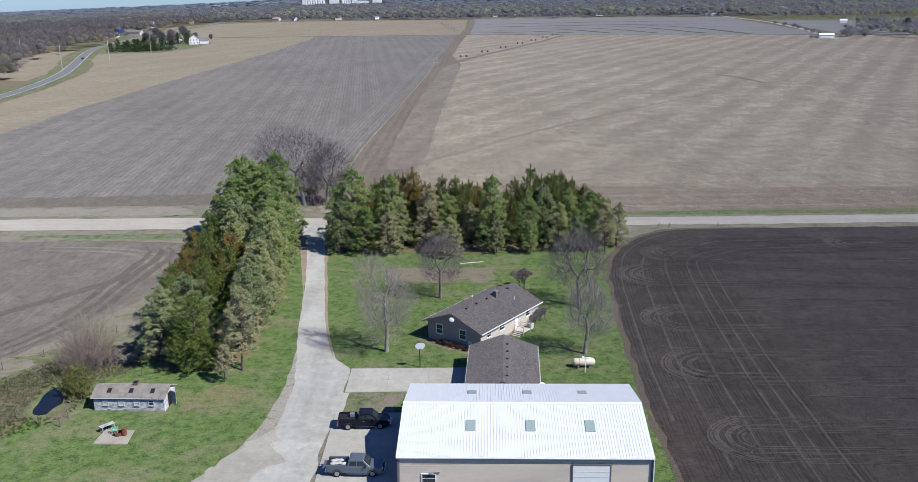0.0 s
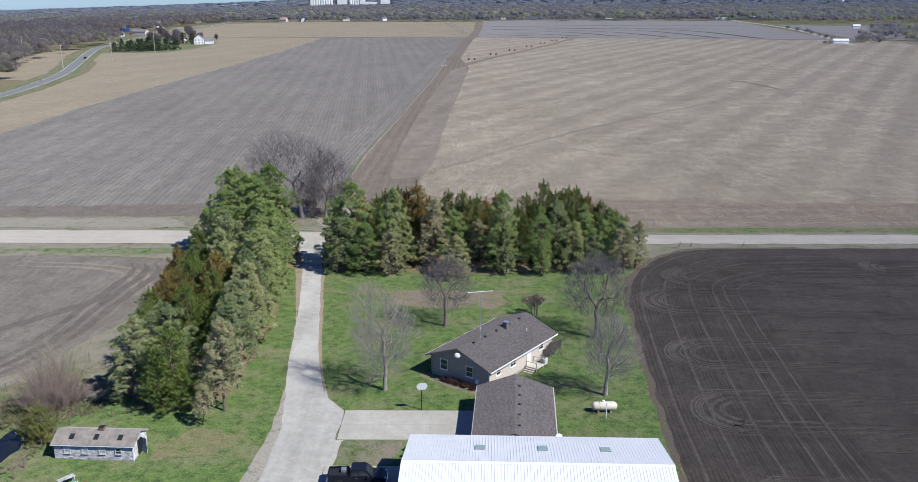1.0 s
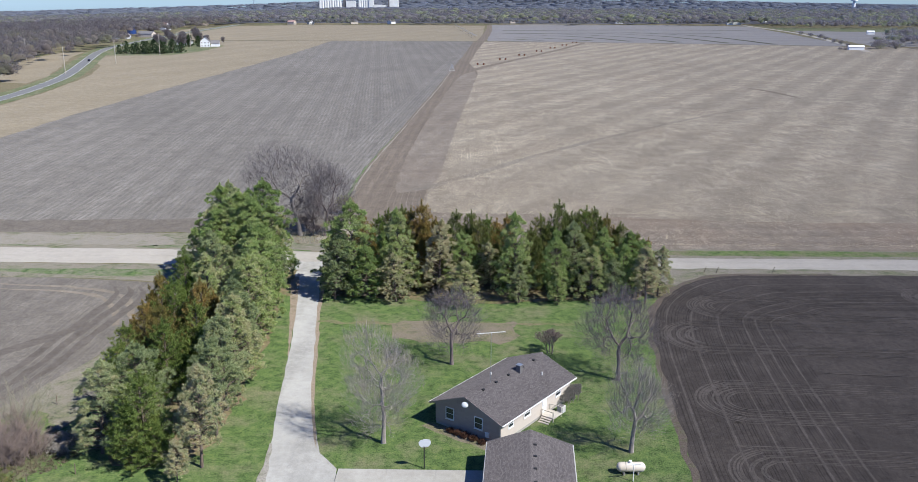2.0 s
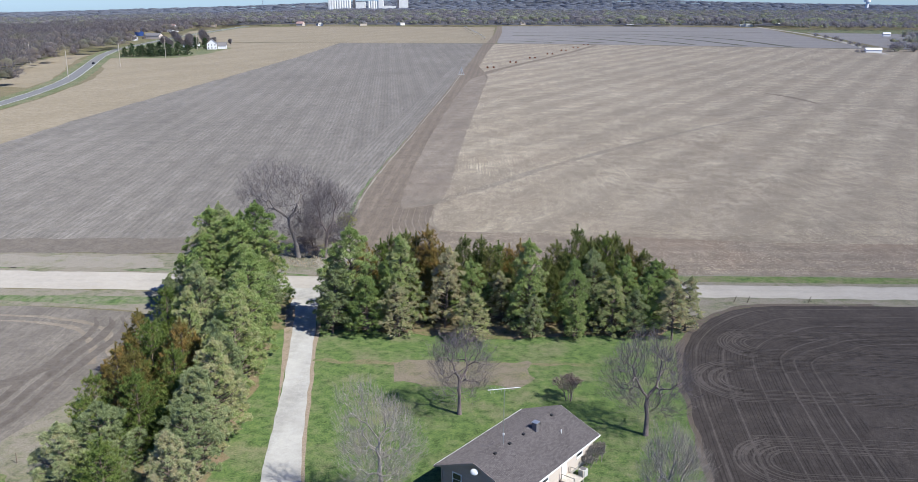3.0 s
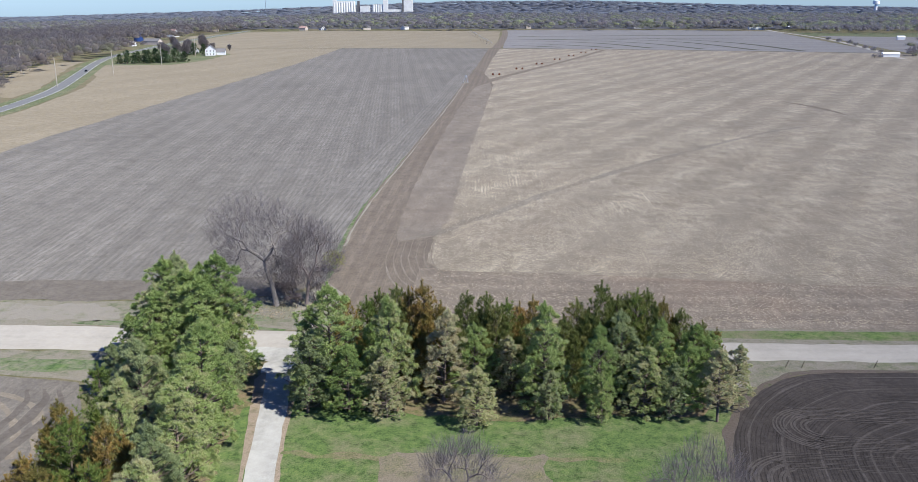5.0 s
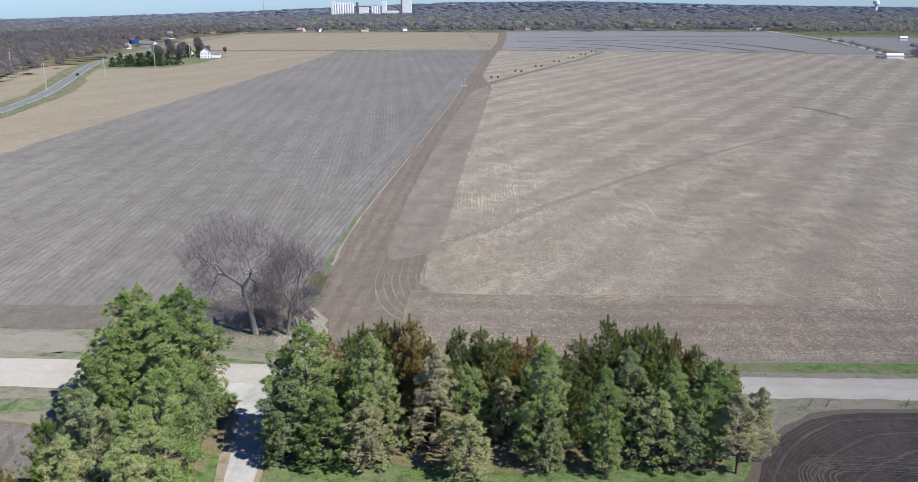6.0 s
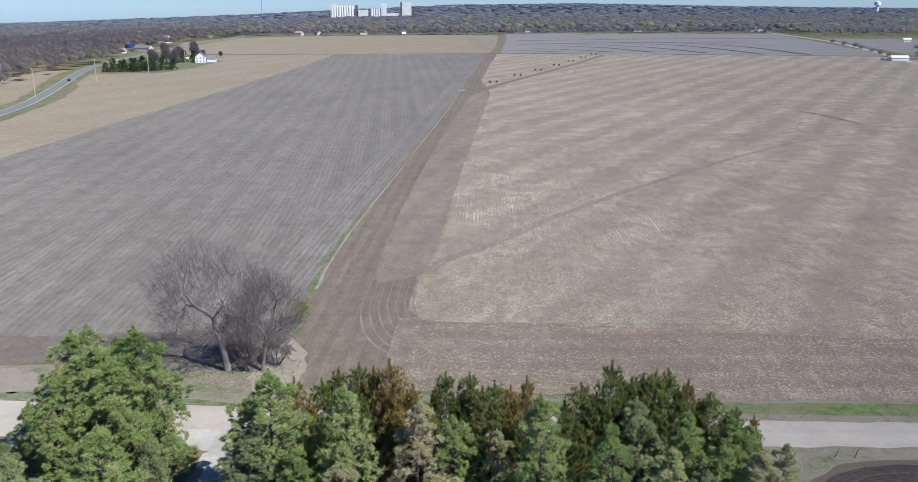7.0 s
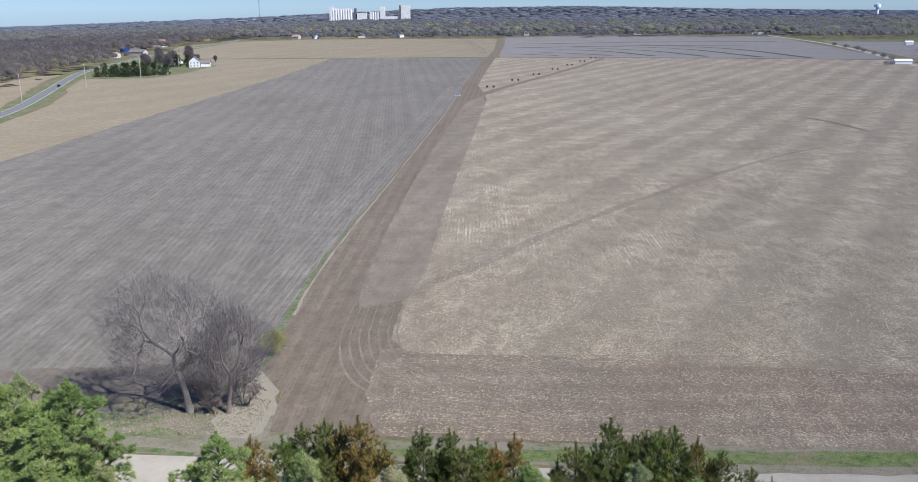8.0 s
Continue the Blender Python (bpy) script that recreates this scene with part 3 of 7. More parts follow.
# Farmyard lawn and the plots round it, laid one over the other a few centimetres apart.
sheet("lawn", [(-62, 20), (-58, 60), (-52, 92), (-50, 110), (-46, 130), (-40, 150), (-38, 178), (24, 178), (30, 163), (26, 150), (24, 130), (22.7, 108), (22.4, 92), (22, 80), (22, 20)], 0.03, M_LAWN,
      "mown spring lawn with thin dry patches", "lawn", wobble=1.2, step=3)
sheet("verge_south", [(-320, 172.5), (-76, 172.5), (-56, 170.5), (-50.5, 160), (-49.5, 148), (-55, 134), (-63, 118), (-72, 104), (-72, 96), (-60, 96), (-50, 112), (-44, 132), (-38, 152), (-36, 181), (-320, 181.2)], 0.035, M_WEED,
      "weedy strip of dry and green grass beside the field", "verge", wobble=1.4, step=3)
sheet("field_west", [(-330, 30), (-84, 70), (-72, 98), (-64.5, 111), (-57, 124), (-52, 142), (-52.3, 160), (-57, 170), (-76, 172.3), (-330, 172.5)], 0.05, M_WESTFIELD,
      "bare tilled field with wheel ruts at its rounded corner", "field", wobble=0.8, step=3)
EAST_EDGE = [(22, 20), (22, 81), (22.3, 92), (22.7, 108), (24.2, 131), (25.4, 145), (27.5, 156), (30, 163), (34, 169.5), (39, 174.5), (45, 177), (64, 177.8)]
sheet("field_east", EAST_EDGE + [(420, 178.5), (420, -60), (22, -60)], 0.05, M_BLACK, "freshly worked black field with looping tyre tracks", "field", wobble=0.5, step=3)
sheet("verge_east", [(24, 181), (29, 174), (34, 170.5), (38, 174), (44, 177.4), (420, 178.6), (420, 181)], 0.045, M_WEED, "narrow weedy verge along the gravel road", "verge", wobble=0.6, step=3)
road = ribbon("road", [(-420, 188.5), (-200, 187.5), (-86, 186.5), (-40, 185.7), (0, 184.3), (40, 183.9), (120, 184.2), (420, 185.5)], [10.6, 10.4, 10.2, 9.6, 8.2, 7.9, 7.9, 7.9], 0.09, M_ROAD,
              None, "pale gravel county road", "road", wobble=0.5)
sheet("verge_north", [(-420, 193), (-60, 191.2), (-20, 190), (36, 187.6), (420, 189), (420, 195), (36, 193.7), (-22, 195), (-27, 205), (-30, 215), (-36, 208), (-50, 203.5), (-90, 203), (-420, 204)], 0.04, M_WEED,
      "dry roadside bank with scraps of green grass", "verge", wobble=1.0, step=3)
ribbon("verge_strip", [(-20, 192), (4, 191.2), (20, 191.3), (60, 191.3), (150, 191.8), (420, 192.5)], [1.2, 2.2, 2.8, 3.6, 3.6, 3.6], 0.06, M_VERGE, None, "bright green grass strip beside the gravel road", "verge", wobble=0.8)
for line, w in (([(-56, 193.5), (-50, 199.5), (-45, 198.8), (-40.5, 200.5)], [1.0, 3.5, 3.0, 1.0]), ([(-44, 195.5), (-41, 196.2), (-37, 195.3)], [1.2, 2.8, 1.6]), ([(-47, 191.9), (-40, 191.6), (-33.5, 190.4)], [1.0, 1.4, 0.8]), ([(-69, 192.6), (-64, 192.8), (-58, 192.6)], [0.8, 2.2, 1.6]), ([(-110, 193.4), (-98, 193.2), (-88, 193)], [0.5, 1.2, 0.6])):
    ribbon("grass_patch", line, w, 0.06, M_PATCH, None, "patch of fresh green grass on the roadside bank", "grass", wobble=0.35)
ribbon("grass_patch", [(-92, 176.5), (-76, 176), (-64, 175.6), (-54, 176.2), (-47, 177.5)], [1.2, 3.2, 4.4, 4.0, 2.0], 0.055, M_PATCH, None, "green strip of grass along the gravel road", "grass", wobble=0.7)
sheet("bare_patch", [(-190, 194.5), (-120, 194), (-86, 193.6), (-68, 193.4), (-62, 195), (-63, 199.5), (-70, 201.5), (-88, 201), (-120, 202), (-190, 202.5)], 0.06, M_BANKDIRT, "bare pale dirt and weeds on the roadside bank", "bare ground", wobble=2.0, step=0.8)
sheet("dry_grass_bank", [(-31.5, 194), (-26, 196.5), (-26.6, 204), (-28.8, 214), (-30.2, 221), (-32.2, 214), (-33.8, 205), (-33.5, 198)], 0.065, M_DEAD, "pale matted dead grass at the field corner", "bank", wobble=1.2, step=1)
WEST_LINE = [(-31.5, 216), (-33, 240), (-33.6, 260), (-33, 290), (-31.2, 330), (-29.8, 360), (-27, 430), (-24, 500), (-21.5, 580), (-20, 630), (-14, 780), (-7, 1030)]
sheet("field_north_west", WEST_LINE + [(-166, 1030), (-163, 800), (-166, 640), (-170, 500), (-172, 400), (-169, 316), (-168, 205), (-90, 203.5), (-50, 204.5), (-38, 208)], 0.05, M_GREYFIELD,
      "grey-brown field of drilled rows running away from the road", "field", wobble=0.8, step=8)
sheet("field_headland_west", [(-190, 203.5), (-90, 203.2), (-50, 204), (-38, 207.5), (-33.5, 214), (-34.5, 226), (-45, 218.5), (-70, 215), (-110, 213.5), (-190, 213)], 0.05, M_EDGEROWS, "smooth brown headland along the roadside bank", "field", wobble=1.6, step=2)
sheet("field_border_rows", WEST_LINE[1:11] + [(x - 13 + (y - 240) * 0.008, y) for x, y in WEST_LINE[10:0:-1]], 0.05, M_GREYEDGE, "drilled rows running along the field's edge", "field", wobble=0.3, step=8)
sheet("field_strip", [(-25.5, 196.5), (-27, 208), *WEST_LINE, (6, 1030), (4, 620), (0, 400), (-5, 290), (-5, 220), (4, 205), (4, 194.3)], 0.055, M_TILLED,
      "bare tilled strip beside the stubble", "field", wobble=0.5, step=6)
sheet("stubble_wedge", [(-21.4, 243), (-22.6, 262), (-23, 294), (-22.3, 344), (-20.5, 405), (-17.5, 492), (-12.5, 590), (-5, 640), (-2, 600), (-3.5, 535), (-6, 450), (-9, 361), (-9, 290), (-9, 262), (-12, 250)], 0.05, M_WEDGE,
      "paler wedge of bare earth beside the stubble", "field", wobble=0.8, step=4)
sheet("field_headland", [(-12, 196), (-15, 206), (-15, 224), (-8, 227), (60, 224), (620, 221), (620, 196), (420, 194.5), (36, 193.5)], 0.062, M_HEADLAND, "brown headland flecked with pale stalks along the road", "field", wobble=0.9, step=1.5)
sheet("field_north_east", [(-13.5, 249), (-11, 268), (-10.7, 290), (-9.3, 361), (-6.2, 450), (-3.6, 535), (-1.2, 610), (-8, 700), (-3, 850), (5, 1028), (120, 1012), (300, 968), (420, 930), (620, 860), (620, 213), (60, 216.5), (34, 219.5), (8, 222.3), (-5.7, 222.6), (-11.3, 224), (-13.8, 229), (-14.2, 235), (-13.8, 240)], 0.07, M_STUBBLE,
      "harvested field with pale stubble in sweeping bands", "field", wobble=0.7, step=1.6)
sheet("field_tan", [(-168, 230), (-169, 316), (-172, 400), (-170, 500), (-166, 640), (-163, 800), (-166, 1030), (-300, 1030), (-318, 900), (-318, 780), (-304, 725), (-270, 655), (-245, 580), (-226, 480), (-218, 413), (-214, 230)], 0.05, M_TAN, "straw-coloured field on a gentle swell", "field", wobble=1.5, step=8)
sheet("field_far_tan", [(-360, 1036), (-171, 1036), (-10, 1036), (2, 1036), (8, 1560), (-60, 1585), (-300, 1590), (-420, 1500), (-440, 1350)], 0.06, M_TAN, "straw-coloured stubble field before the woods", "field", wobble=3, step=20)
sheet("field_far_grey", [(8, 1034), (120, 1018), (300, 974), (382, 950), (452, 1560), (300, 1640), (100, 1650), (20, 1620)], 0.06, M_FARGREY, "grey field combed with curved rows", "field", wobble=2, step=20)
sheet("field_far_east", [(400, 950), (620, 890), (900, 1100), (900, 1400), (480, 1500)], 0.05, M_FARGREY, "pale grey field beyond the lane", "field", wobble=2, step=20)
for k in range(7):
    a = 1.5 * k
    ribbon("turn_track", [(-22.5 + a, 246), (-22 + a, 228 + 0.3 * a), (-18 + a, 213 + 0.7 * a), (-9 + a, 204.5 + 0.9 * a), (4 + a, 201 + 0.9 * a), (24 + a, 199.5 + 0.9 * a)], [0.1, 0.3, 0.42, 0.42, 0.34, 0.1], 0.095 + 0.002 * k, M_WEDGE, None, "faint wheel track turning at the field corner", "track", wobble=0.25)
ribbon("lane_far", [(1, 1036), (8, 1200), (14, 1400), (17, 1630)], [10, 10, 9, 8], 0.07, M_TILLED, None, "bare lane between two far fields", "lane")
ribbon("field_border", [(-330, 1037), (-171, 1033), (0, 1032), (120, 1015), (300, 971), (420, 935)], [4, 4, 4, 4], 0.09, M_TERRACE, None, "dark grassy line between fields", "verge")
ribbon("grass_line", WEST_LINE[:6], [0.8, 0.9, 0.8, 0.5, 0.2, 0.1], 0.09, M_PATCH, None, "green line of grass between two fields", "verge", wobble=0.7)
ribbon("grass_line", [(x + 0.9, y) for x, y in WEST_LINE[1:10]], [0.5, 0.4, 0.4, 0.4, 0.5, 0.4], 0.09, M_DEAD, None, "thin line of dead grass between two fields", "verge", wobble=0.4)
HIGHWAY = [(-222, 200), (-225, 300), (-229, 400), (-233, 450), (-241, 500), (-257, 570), (-288, 665), (-332, 795), (-355, 880), (-366, 950), (-378, 1040), (-392, 1150), (-402, 1300), (-420, 1600)]
sheet("farm_lawn", [(-318, 770), (-262, 776), (-252, 830), (-256, 925), (-300, 985), (-352, 1035), (-380, 1120), (-395, 1130), (-372, 1010), (-345, 900), (-327, 820)], 0.065, M_DITCH, "green lawn round a distant farmstead", "lawn", wobble=2, step=8)
sheet("green_field", [(452, 1380), (560, 1330), (760, 1345), (760, 1480), (462, 1500)], 0.065, M_DITCH, "green pasture beyond the lane", "field", wobble=3, step=15)
ribbon("highway_verge", HIGHWAY, [20, 20, 20, 20, 20, 20], 0.07, M_DITCH, None, "green grass ditch along the paved road", "verge", wobble=1.2)
highway = ribbon("highway", HIGHWAY, [8, 8, 8, 8], 0.12, M_ASPHALT, None, "paved two-lane road curving between fields", "road")
for off in (-3.4, 3.4):
    ribbon("edge_line", [(x + off, y + off * 0.4) for x, y in HIGHWAY], [0.25, 0.25], 0.15, M_PAINT, highway)
ribbon("lane_east", [(356, 860), (372, 930), (400, 1060), (440, 1300), (456, 1560), (470, 1700)], [7, 7, 7, 7], 0.12, M_ROAD, None, "pale gravel lane past a white shed", "road")
sheet("field_by_woods", [(-259, 528), (-266, 566), (-292, 640), (-330, 740), (-352, 815), (-366, 800), (-358, 720), (-318, 620), (-284, 535)], 0.045, M_TAN, "straw-coloured plot beside the woods", "field", wobble=3, step=12)

ribbon("field_edge", [(x - 0.1, y + 0.1) for x, y in EAST_EDGE], [0.8, 0.7, 0.9, 0.7, 0.9, 1.0, 1.1, 0.9], 0.058, M_FIELDEDGE, None, "ragged brown edge between grass and field", "verge", wobble=0.7)
# Tyre tracks on the black field: passes along its edge and headland turns
FIELD_EAST = bpy.data.objects["field_east"]
TR = random.Random(8)
LIE = FIELD_EAST.data.vertices[0].co.z + 0.022
LAYER = iter(range(1000))
for k in range(44):
    off = 0.7 + 0.46 * k + TR.uniform(-0.12, 0.12)
    start = TR.choice((1, 1, 1, 2, 3))
    line = [(x + off * (1 - 0.35 * max(0, y - 150) / 28), y - off * max(0.0, min(1.0, (y - 150) / 24)) * 0.9) for x, y in EAST_EDGE[start - 1:]]
    light = k in (30, 34) or k % 9 == 3
    ribbon("tyre_track", line, [TR.uniform(0.1, 0.34) if light else TR.uniform(0.03, 0.17) for _ in range(9)], LIE + 0.0005 * k - 0.02, M_DRYTRACK if light else M_TRACK, FIELD_EAST, wobble=0.12)
for cx, cy, r in ((33.8, 125.2, 6.0), (33.0, 107.7, 5.8), (33.2, 87.6, 5.3), (34.5, 147.0, 6.6), (40.0, 160.0, 5.6), (33.4, 68.5, 5.6), (76, 165, 4.6)):
    for k in range(8):
        q = r - (0.0, 0.4, 0.75, 1.15, 1.9, 2.3, 3.1, 3.5)[k] + TR.uniform(-0.08, 0.08)
        arc = [(cx - q * math.sin(a) * 1.1, cy + q * math.cos(a)) for a in [math.pi * i / 8 for i in range(9)]]
        far = TR.uniform(14, 30) if k not in (0, 4) else TR.uniform(50, 90)
        line = [(cx + far, cy + q - 0.075 * far), (cx + far * 0.5, cy + q - 0.035 * far), *arc, (cx + far * 0.6, cy - q - 0.03 * far), (cx + far * 1.2, cy - q - 0.075 * far)]
        ribbon("tyre_track", line, [0.05, 0.16, 0.26, 0.28, 0.26, 0.16, 0.05], LIE + 0.004 + 0.0006 * next(LAYER), M_DRYTRACK, FIELD_EAST, wobble=0.12)
for k in range(9):
    y = 74 + 11.5 * k + TR.uniform(-3, 3)
    ribbon("tyre_track", [(44 + TR.uniform(-3, 8), y), (80, y - 2.6), (130, y - 6.4), (200, y - 12)], [0.05, 0.22, 0.26, 0.1], LIE + 0.004 + 0.0006 * next(LAYER), M_DRYTRACK, FIELD_EAST, wobble=0.25)
# Wheel ruts through the stubble, and the darker drainage line
ribbon("wheel_rut", [(-21, 244.6), (-16.9, 248.5), (-12.9, 251.4), (-8, 260.3), (3.6, 277), (17.6, 300), (44, 336), (80, 381), (109, 413), (140, 438)], [1.2, 2.2, 2.6, 2.8, 2.8, 2.6, 2.4, 2.0, 0.5], 0.09, M_DARKTRACK, None, "darker packed line slanting through the stubble", "track", wobble=1.0)
ribbon("wheel_rut", [(146, 522), (149.3, 514), (154.5, 498), (157.5, 478), (158.5, 462)], [0.5, 2.4, 3.4, 2.6, 0.4], 0.1, M_EARTH, None, "dark drainage curve in the stubble", "track", wobble=0.8)
ribbon("wheel_rut", [(-60, 150), (-66, 140), (-84, 118), (-110, 96)], [2.2, 2.2, 2.2], 0.1, M_RUT, None, "dark wheel rut at the field's edge", "track", wobble=0.5)
for k, line in enumerate(([(-53.5, 150), (-58, 160), (-66, 166), (-84, 168.5)], [(-55.5, 149), (-60, 158), (-67, 163.8), (-84, 166)])):
    ribbon("wheel_rut", line, [0.8, 1.1, 1.0, 0.5], 0.1 + 0.004 * k, M_DARKTRACK, None, "curving wheel rut in the bare field", "track", wobble=0.6)
for k, off in enumerate((0.0, -2.3, -4.6)):
    ribbon("wheel_rut", [(-58.5 + off, 167.5), (-56.4 + off, 162), (-56.8 + off, 151.7), (-57.6 + off, 142), (-58 + off, 132), (-61 + off, 120), (-70 + off, 104)], [0.4, 1.3, 1.5, 1.4, 1.2, 1.0, 0.4], 0.108 + 0.004 * k, M_RUT, None, "dark wheel rut along the field's grassy edge", "track", wobble=0.5)

# Dark terrace lines combed across the far grey field
for k, line in enumerate((((5, 1095), (31, 1079), (58, 1058)), ((26, 1138), (74, 1099), (113, 1051)), ((63, 1205), (127, 1145), (169, 1039)), ((102, 1239), (179, 1151), (220, 1021)), ((143, 1276), (229, 1181), (270, 1005)), ((201, 1311), (285, 1172), (312, 984)), ((30, 1240), (180, 1275), (329, 1271)), ((32, 1350), (238, 1390), (398, 1376)))):
    ribbon("terrace", [(x + 14 if k < 2 else x, y) for x, y in line], [3.0, 7.0, 8.0] if k < 6 else [9.0, 11.0, 9.0], 0.14, M_TERRACE, None, "dark grassy terrace line across the far field", "terrace", wobble=1.0)

# Drive, yard and paving
LEFT_EDGE = [(-42.5, 183.8), (-37.5, 181.6), (-34.2, 177), (-31, 165), (-27.6, 145), (-24.9, 123), (-23.0, 110), (-22.2, 97.3), (-23.2, 87.2), (-26.4, 79.4), (-32, 68), (-38, 40)]
RIGHT_EDGE = [(-14, 40), (-15, 70), (-15.3, 86), (-14.6, 95), (-14.2, 100.4), (-15.2, 107.6), (-17.6, 111), (-20.6, 122.7), (-23.2, 139), (-26.2, 159), (-28.6, 174), (-26.9, 180.6), (-25, 183)]
sheet("driveway", LEFT_EDGE + RIGHT_EDGE, 0.07, M_GRAVEL, "long pale gravel driveway widening into the yard", "driveway", wobble=0.18, step=1.5)
ribbon("driveway_edge", [(-33.2, 174), (-31.6, 166), (-29.7, 155.5), (-28.1, 146), (-26.8, 138)], [1.7, 1.4, 1.0, 0.5, 0.1], 0.055, M_EDGE, None, "worn brown edge of dry needles beside the driveway", "verge", wobble=0.15)
ribbon("driveway_edge", [(-23.5, 113), (-22.9, 108), (-22.5, 103), (-22.4, 97), (-23.6, 87.2), (-26.8, 79.4), (-32.4, 68), (-38.4, 40)], [0.2, 0.6, 1.2, 1.7, 2.2, 2.6, 3.0, 3.0], 0.06, M_SPILL, None, "scattered gravel and grass along the drive's edge", "verge", wobble=0.45)
sheet("worn_gravel", [(-24.4, 88), (-21.5, 91), (-20, 84), (-23, 74), (-30, 62), (-36, 50), (-39, 52), (-33, 66), (-28, 78)], 0.06, M_WORN, "tan worn dirt where tyres cut the drive's corner", "driveway", wobble=2.2, step=0.7)
ribbon("joint_gap", [(-14.7, 107.4), (-14.8, 104), (-14.9, 100.4)], [0.5, 0.7, 0.4], 0.06, M_WEED, None, "dark weedy gap at the edge of the concrete", "verge", wobble=0.3)
ribbon("joint_gap", [(-15.2, 92), (-15.5, 87), (-15.4, 82), (-16, 76)], [0.3, 0.6, 0.5, 0.2], 0.06, M_WEED, None, "dark weedy gap at the edge of the concrete", "verge", wobble=0.4)


ribbon("driveway_edge", [(-27.4, 171), (-25.9, 158), (-23.8, 144), (-21.1, 126), (-18.2, 112)], [0.8, 0.6, 0.5, 0.4, 0.2], 0.055, M_EDGE, None, "thin tan edge of bare earth beside the driveway", "verge", wobble=0.25)
ribbon("worn_path", [(-25, 151.6), (-21, 151.2), (-14, 151), (-4, 151.2), (6, 151.6), (15, 151.6)], [0.7, 1.0, 1.3, 1.4, 1.2, 0.5], 0.058, M_THIN, None, "faint dry track across the lawn", "lawn", wobble=1.2)


def slab(name, x0, y0, x1, y1, z, label, joints_x, joints_y):
    """Concrete paving cast in bays with open joints."""
    top = tagged(new(name), label, "pavement", kind="structure")
    xs = [x0 + (x1 - x0) * i / joints_x for i in range(joints_x + 1)]
    ys = [y0 + (y1 - y0) * i / joints_y for i in range(joints_y + 1)]
    for i in range(joints_x):
        for j in range(joints_y):
            a, b, c, d = xs[i] + 0.004, xs[i + 1] - 0.004, ys[j] + 0.004, ys[j + 1] - 0.004
            part("bay", boxed(((a + b) / 2, (c + d) / 2, z / 2), (b - a, d - c, z), 0.01), M_CONC, top)


slab("pavement_garage", -15.0, 100.3, 0.6, 107.5, 0.12, "pale concrete parking pad before the garage", 3, 2)
slab("pavement_yard", -15.4, 62, -6.4, 94.6, 0.11, "worn concrete apron beside the metal building", 2, 6)
sheet("garden_plot", [(-13.6, 151.5), (-13.4, 149), (-13.0, 144.6), (-4, 143.8), (5.0, 143.4), (6, 151.4), (-4, 151.8)], 0.05, M_GARDEN, "bare rectangle of garden earth in the lawn", "garden", wobble=1.6, step=1.5)
sheet("needle_bed", [(-26.6, 178), (-25.6, 164.5), (-14, 162), (-2, 160.5), (12, 161.8), (25, 162.8), (29, 165), (32, 175), (31, 178)], 0.045, M_DUFF, "brown needle litter under the pines", "litter", wobble=2.0, step=1.5)
sheet("needle_bed", [(-33, 178), (-32, 150), (-30, 125), (-30, 110), (-36, 107), (-44, 112), (-47, 124), (-48, 150), (-50, 176)], 0.045, M_DUFF, "brown needle litter under the windbreak", "litter", wobble=2.0, step=1.5)
sheet("bare_patch", [(-34, 96), (-27, 97.5), (-26, 101), (-31, 103), (-35, 100)], 0.05, M_THIN, "thin dry patch in the lawn", "lawn", wobble=1.5, step=0.8)
sheet("bare_patch", [(-14.4, 100.1), (-14.6, 95), (-8, 95), (-7.6, 100)], 0.045, M_SCRUFF, "scruffy island of dirt and grass beside the concrete", "lawn", wobble=0.4, step=0.8)
sheet("pond_bank", [(-60, 99), (-57, 94), (-52.9, 93.6), (-49, 92.3), (-47.6, 93.5), (-47.6, 99), (-48, 104), (-46.5, 108), (-46, 113), (-51, 115), (-57.5, 112), (-61, 107)], 0.05, M_BANK, "matted dead grass round the pond", "bank", wobble=2, step=1)
sheet("green_bank", [(-64, 112), (-57.5, 110.5), (-53, 113), (-50.5, 116.5), (-53.5, 120.5), (-60, 114)], 0.05, M_VERGE, "rank green grass above the pond", "bank", wobble=1.6, step=1)
POND = [(-52.5, 102.4), (-51.6, 102.6), (-50.5, 100.9), (-49.9, 99.2), (-49.7, 98.0), (-50.0, 96.5), (-50.3, 95.0), (-51.2, 94.5), (-52.0, 95.0), (-52.5, 97.0), (-53.1, 100.3)]
sheet("pond_edge", [(-51.5 + (x + 51.5) * 1.5, 98.5 + (y - 98.5) * 1.24) for x, y in POND], 0.07, M_VERGE, "green grass at the water's edge", "bank", wobble=0.7, step=0.6)
sheet("pond", POND, 0.08, M_WATER, "small dark pond among dead grass", "pond", wobble=0.4, step=0.8)


# ---- trees ----
def frustums(segs, sides):
    """Vertices and faces of tapered branches; segs holds (a, b, ra, rb)."""
    verts, faces = [], []
    for a, b, ra, rb in segs:
        d = (b - a).normalized()
        u = d.orthogonal().normalized()
        w = d.cross(u)
        k = len(verts)
        for p, r in ((a, ra), (b, rb)):
            for i in range(sides):
                t = 2 * math.pi * i / sides
                verts.append(p + (u * math.cos(t) + w * math.sin(t)) * r)
        for i in range(sides):
            j = (i + 1) % sides
            faces.append((k + i, k + j, k + sides + j, k + sides + i))
    return verts, faces


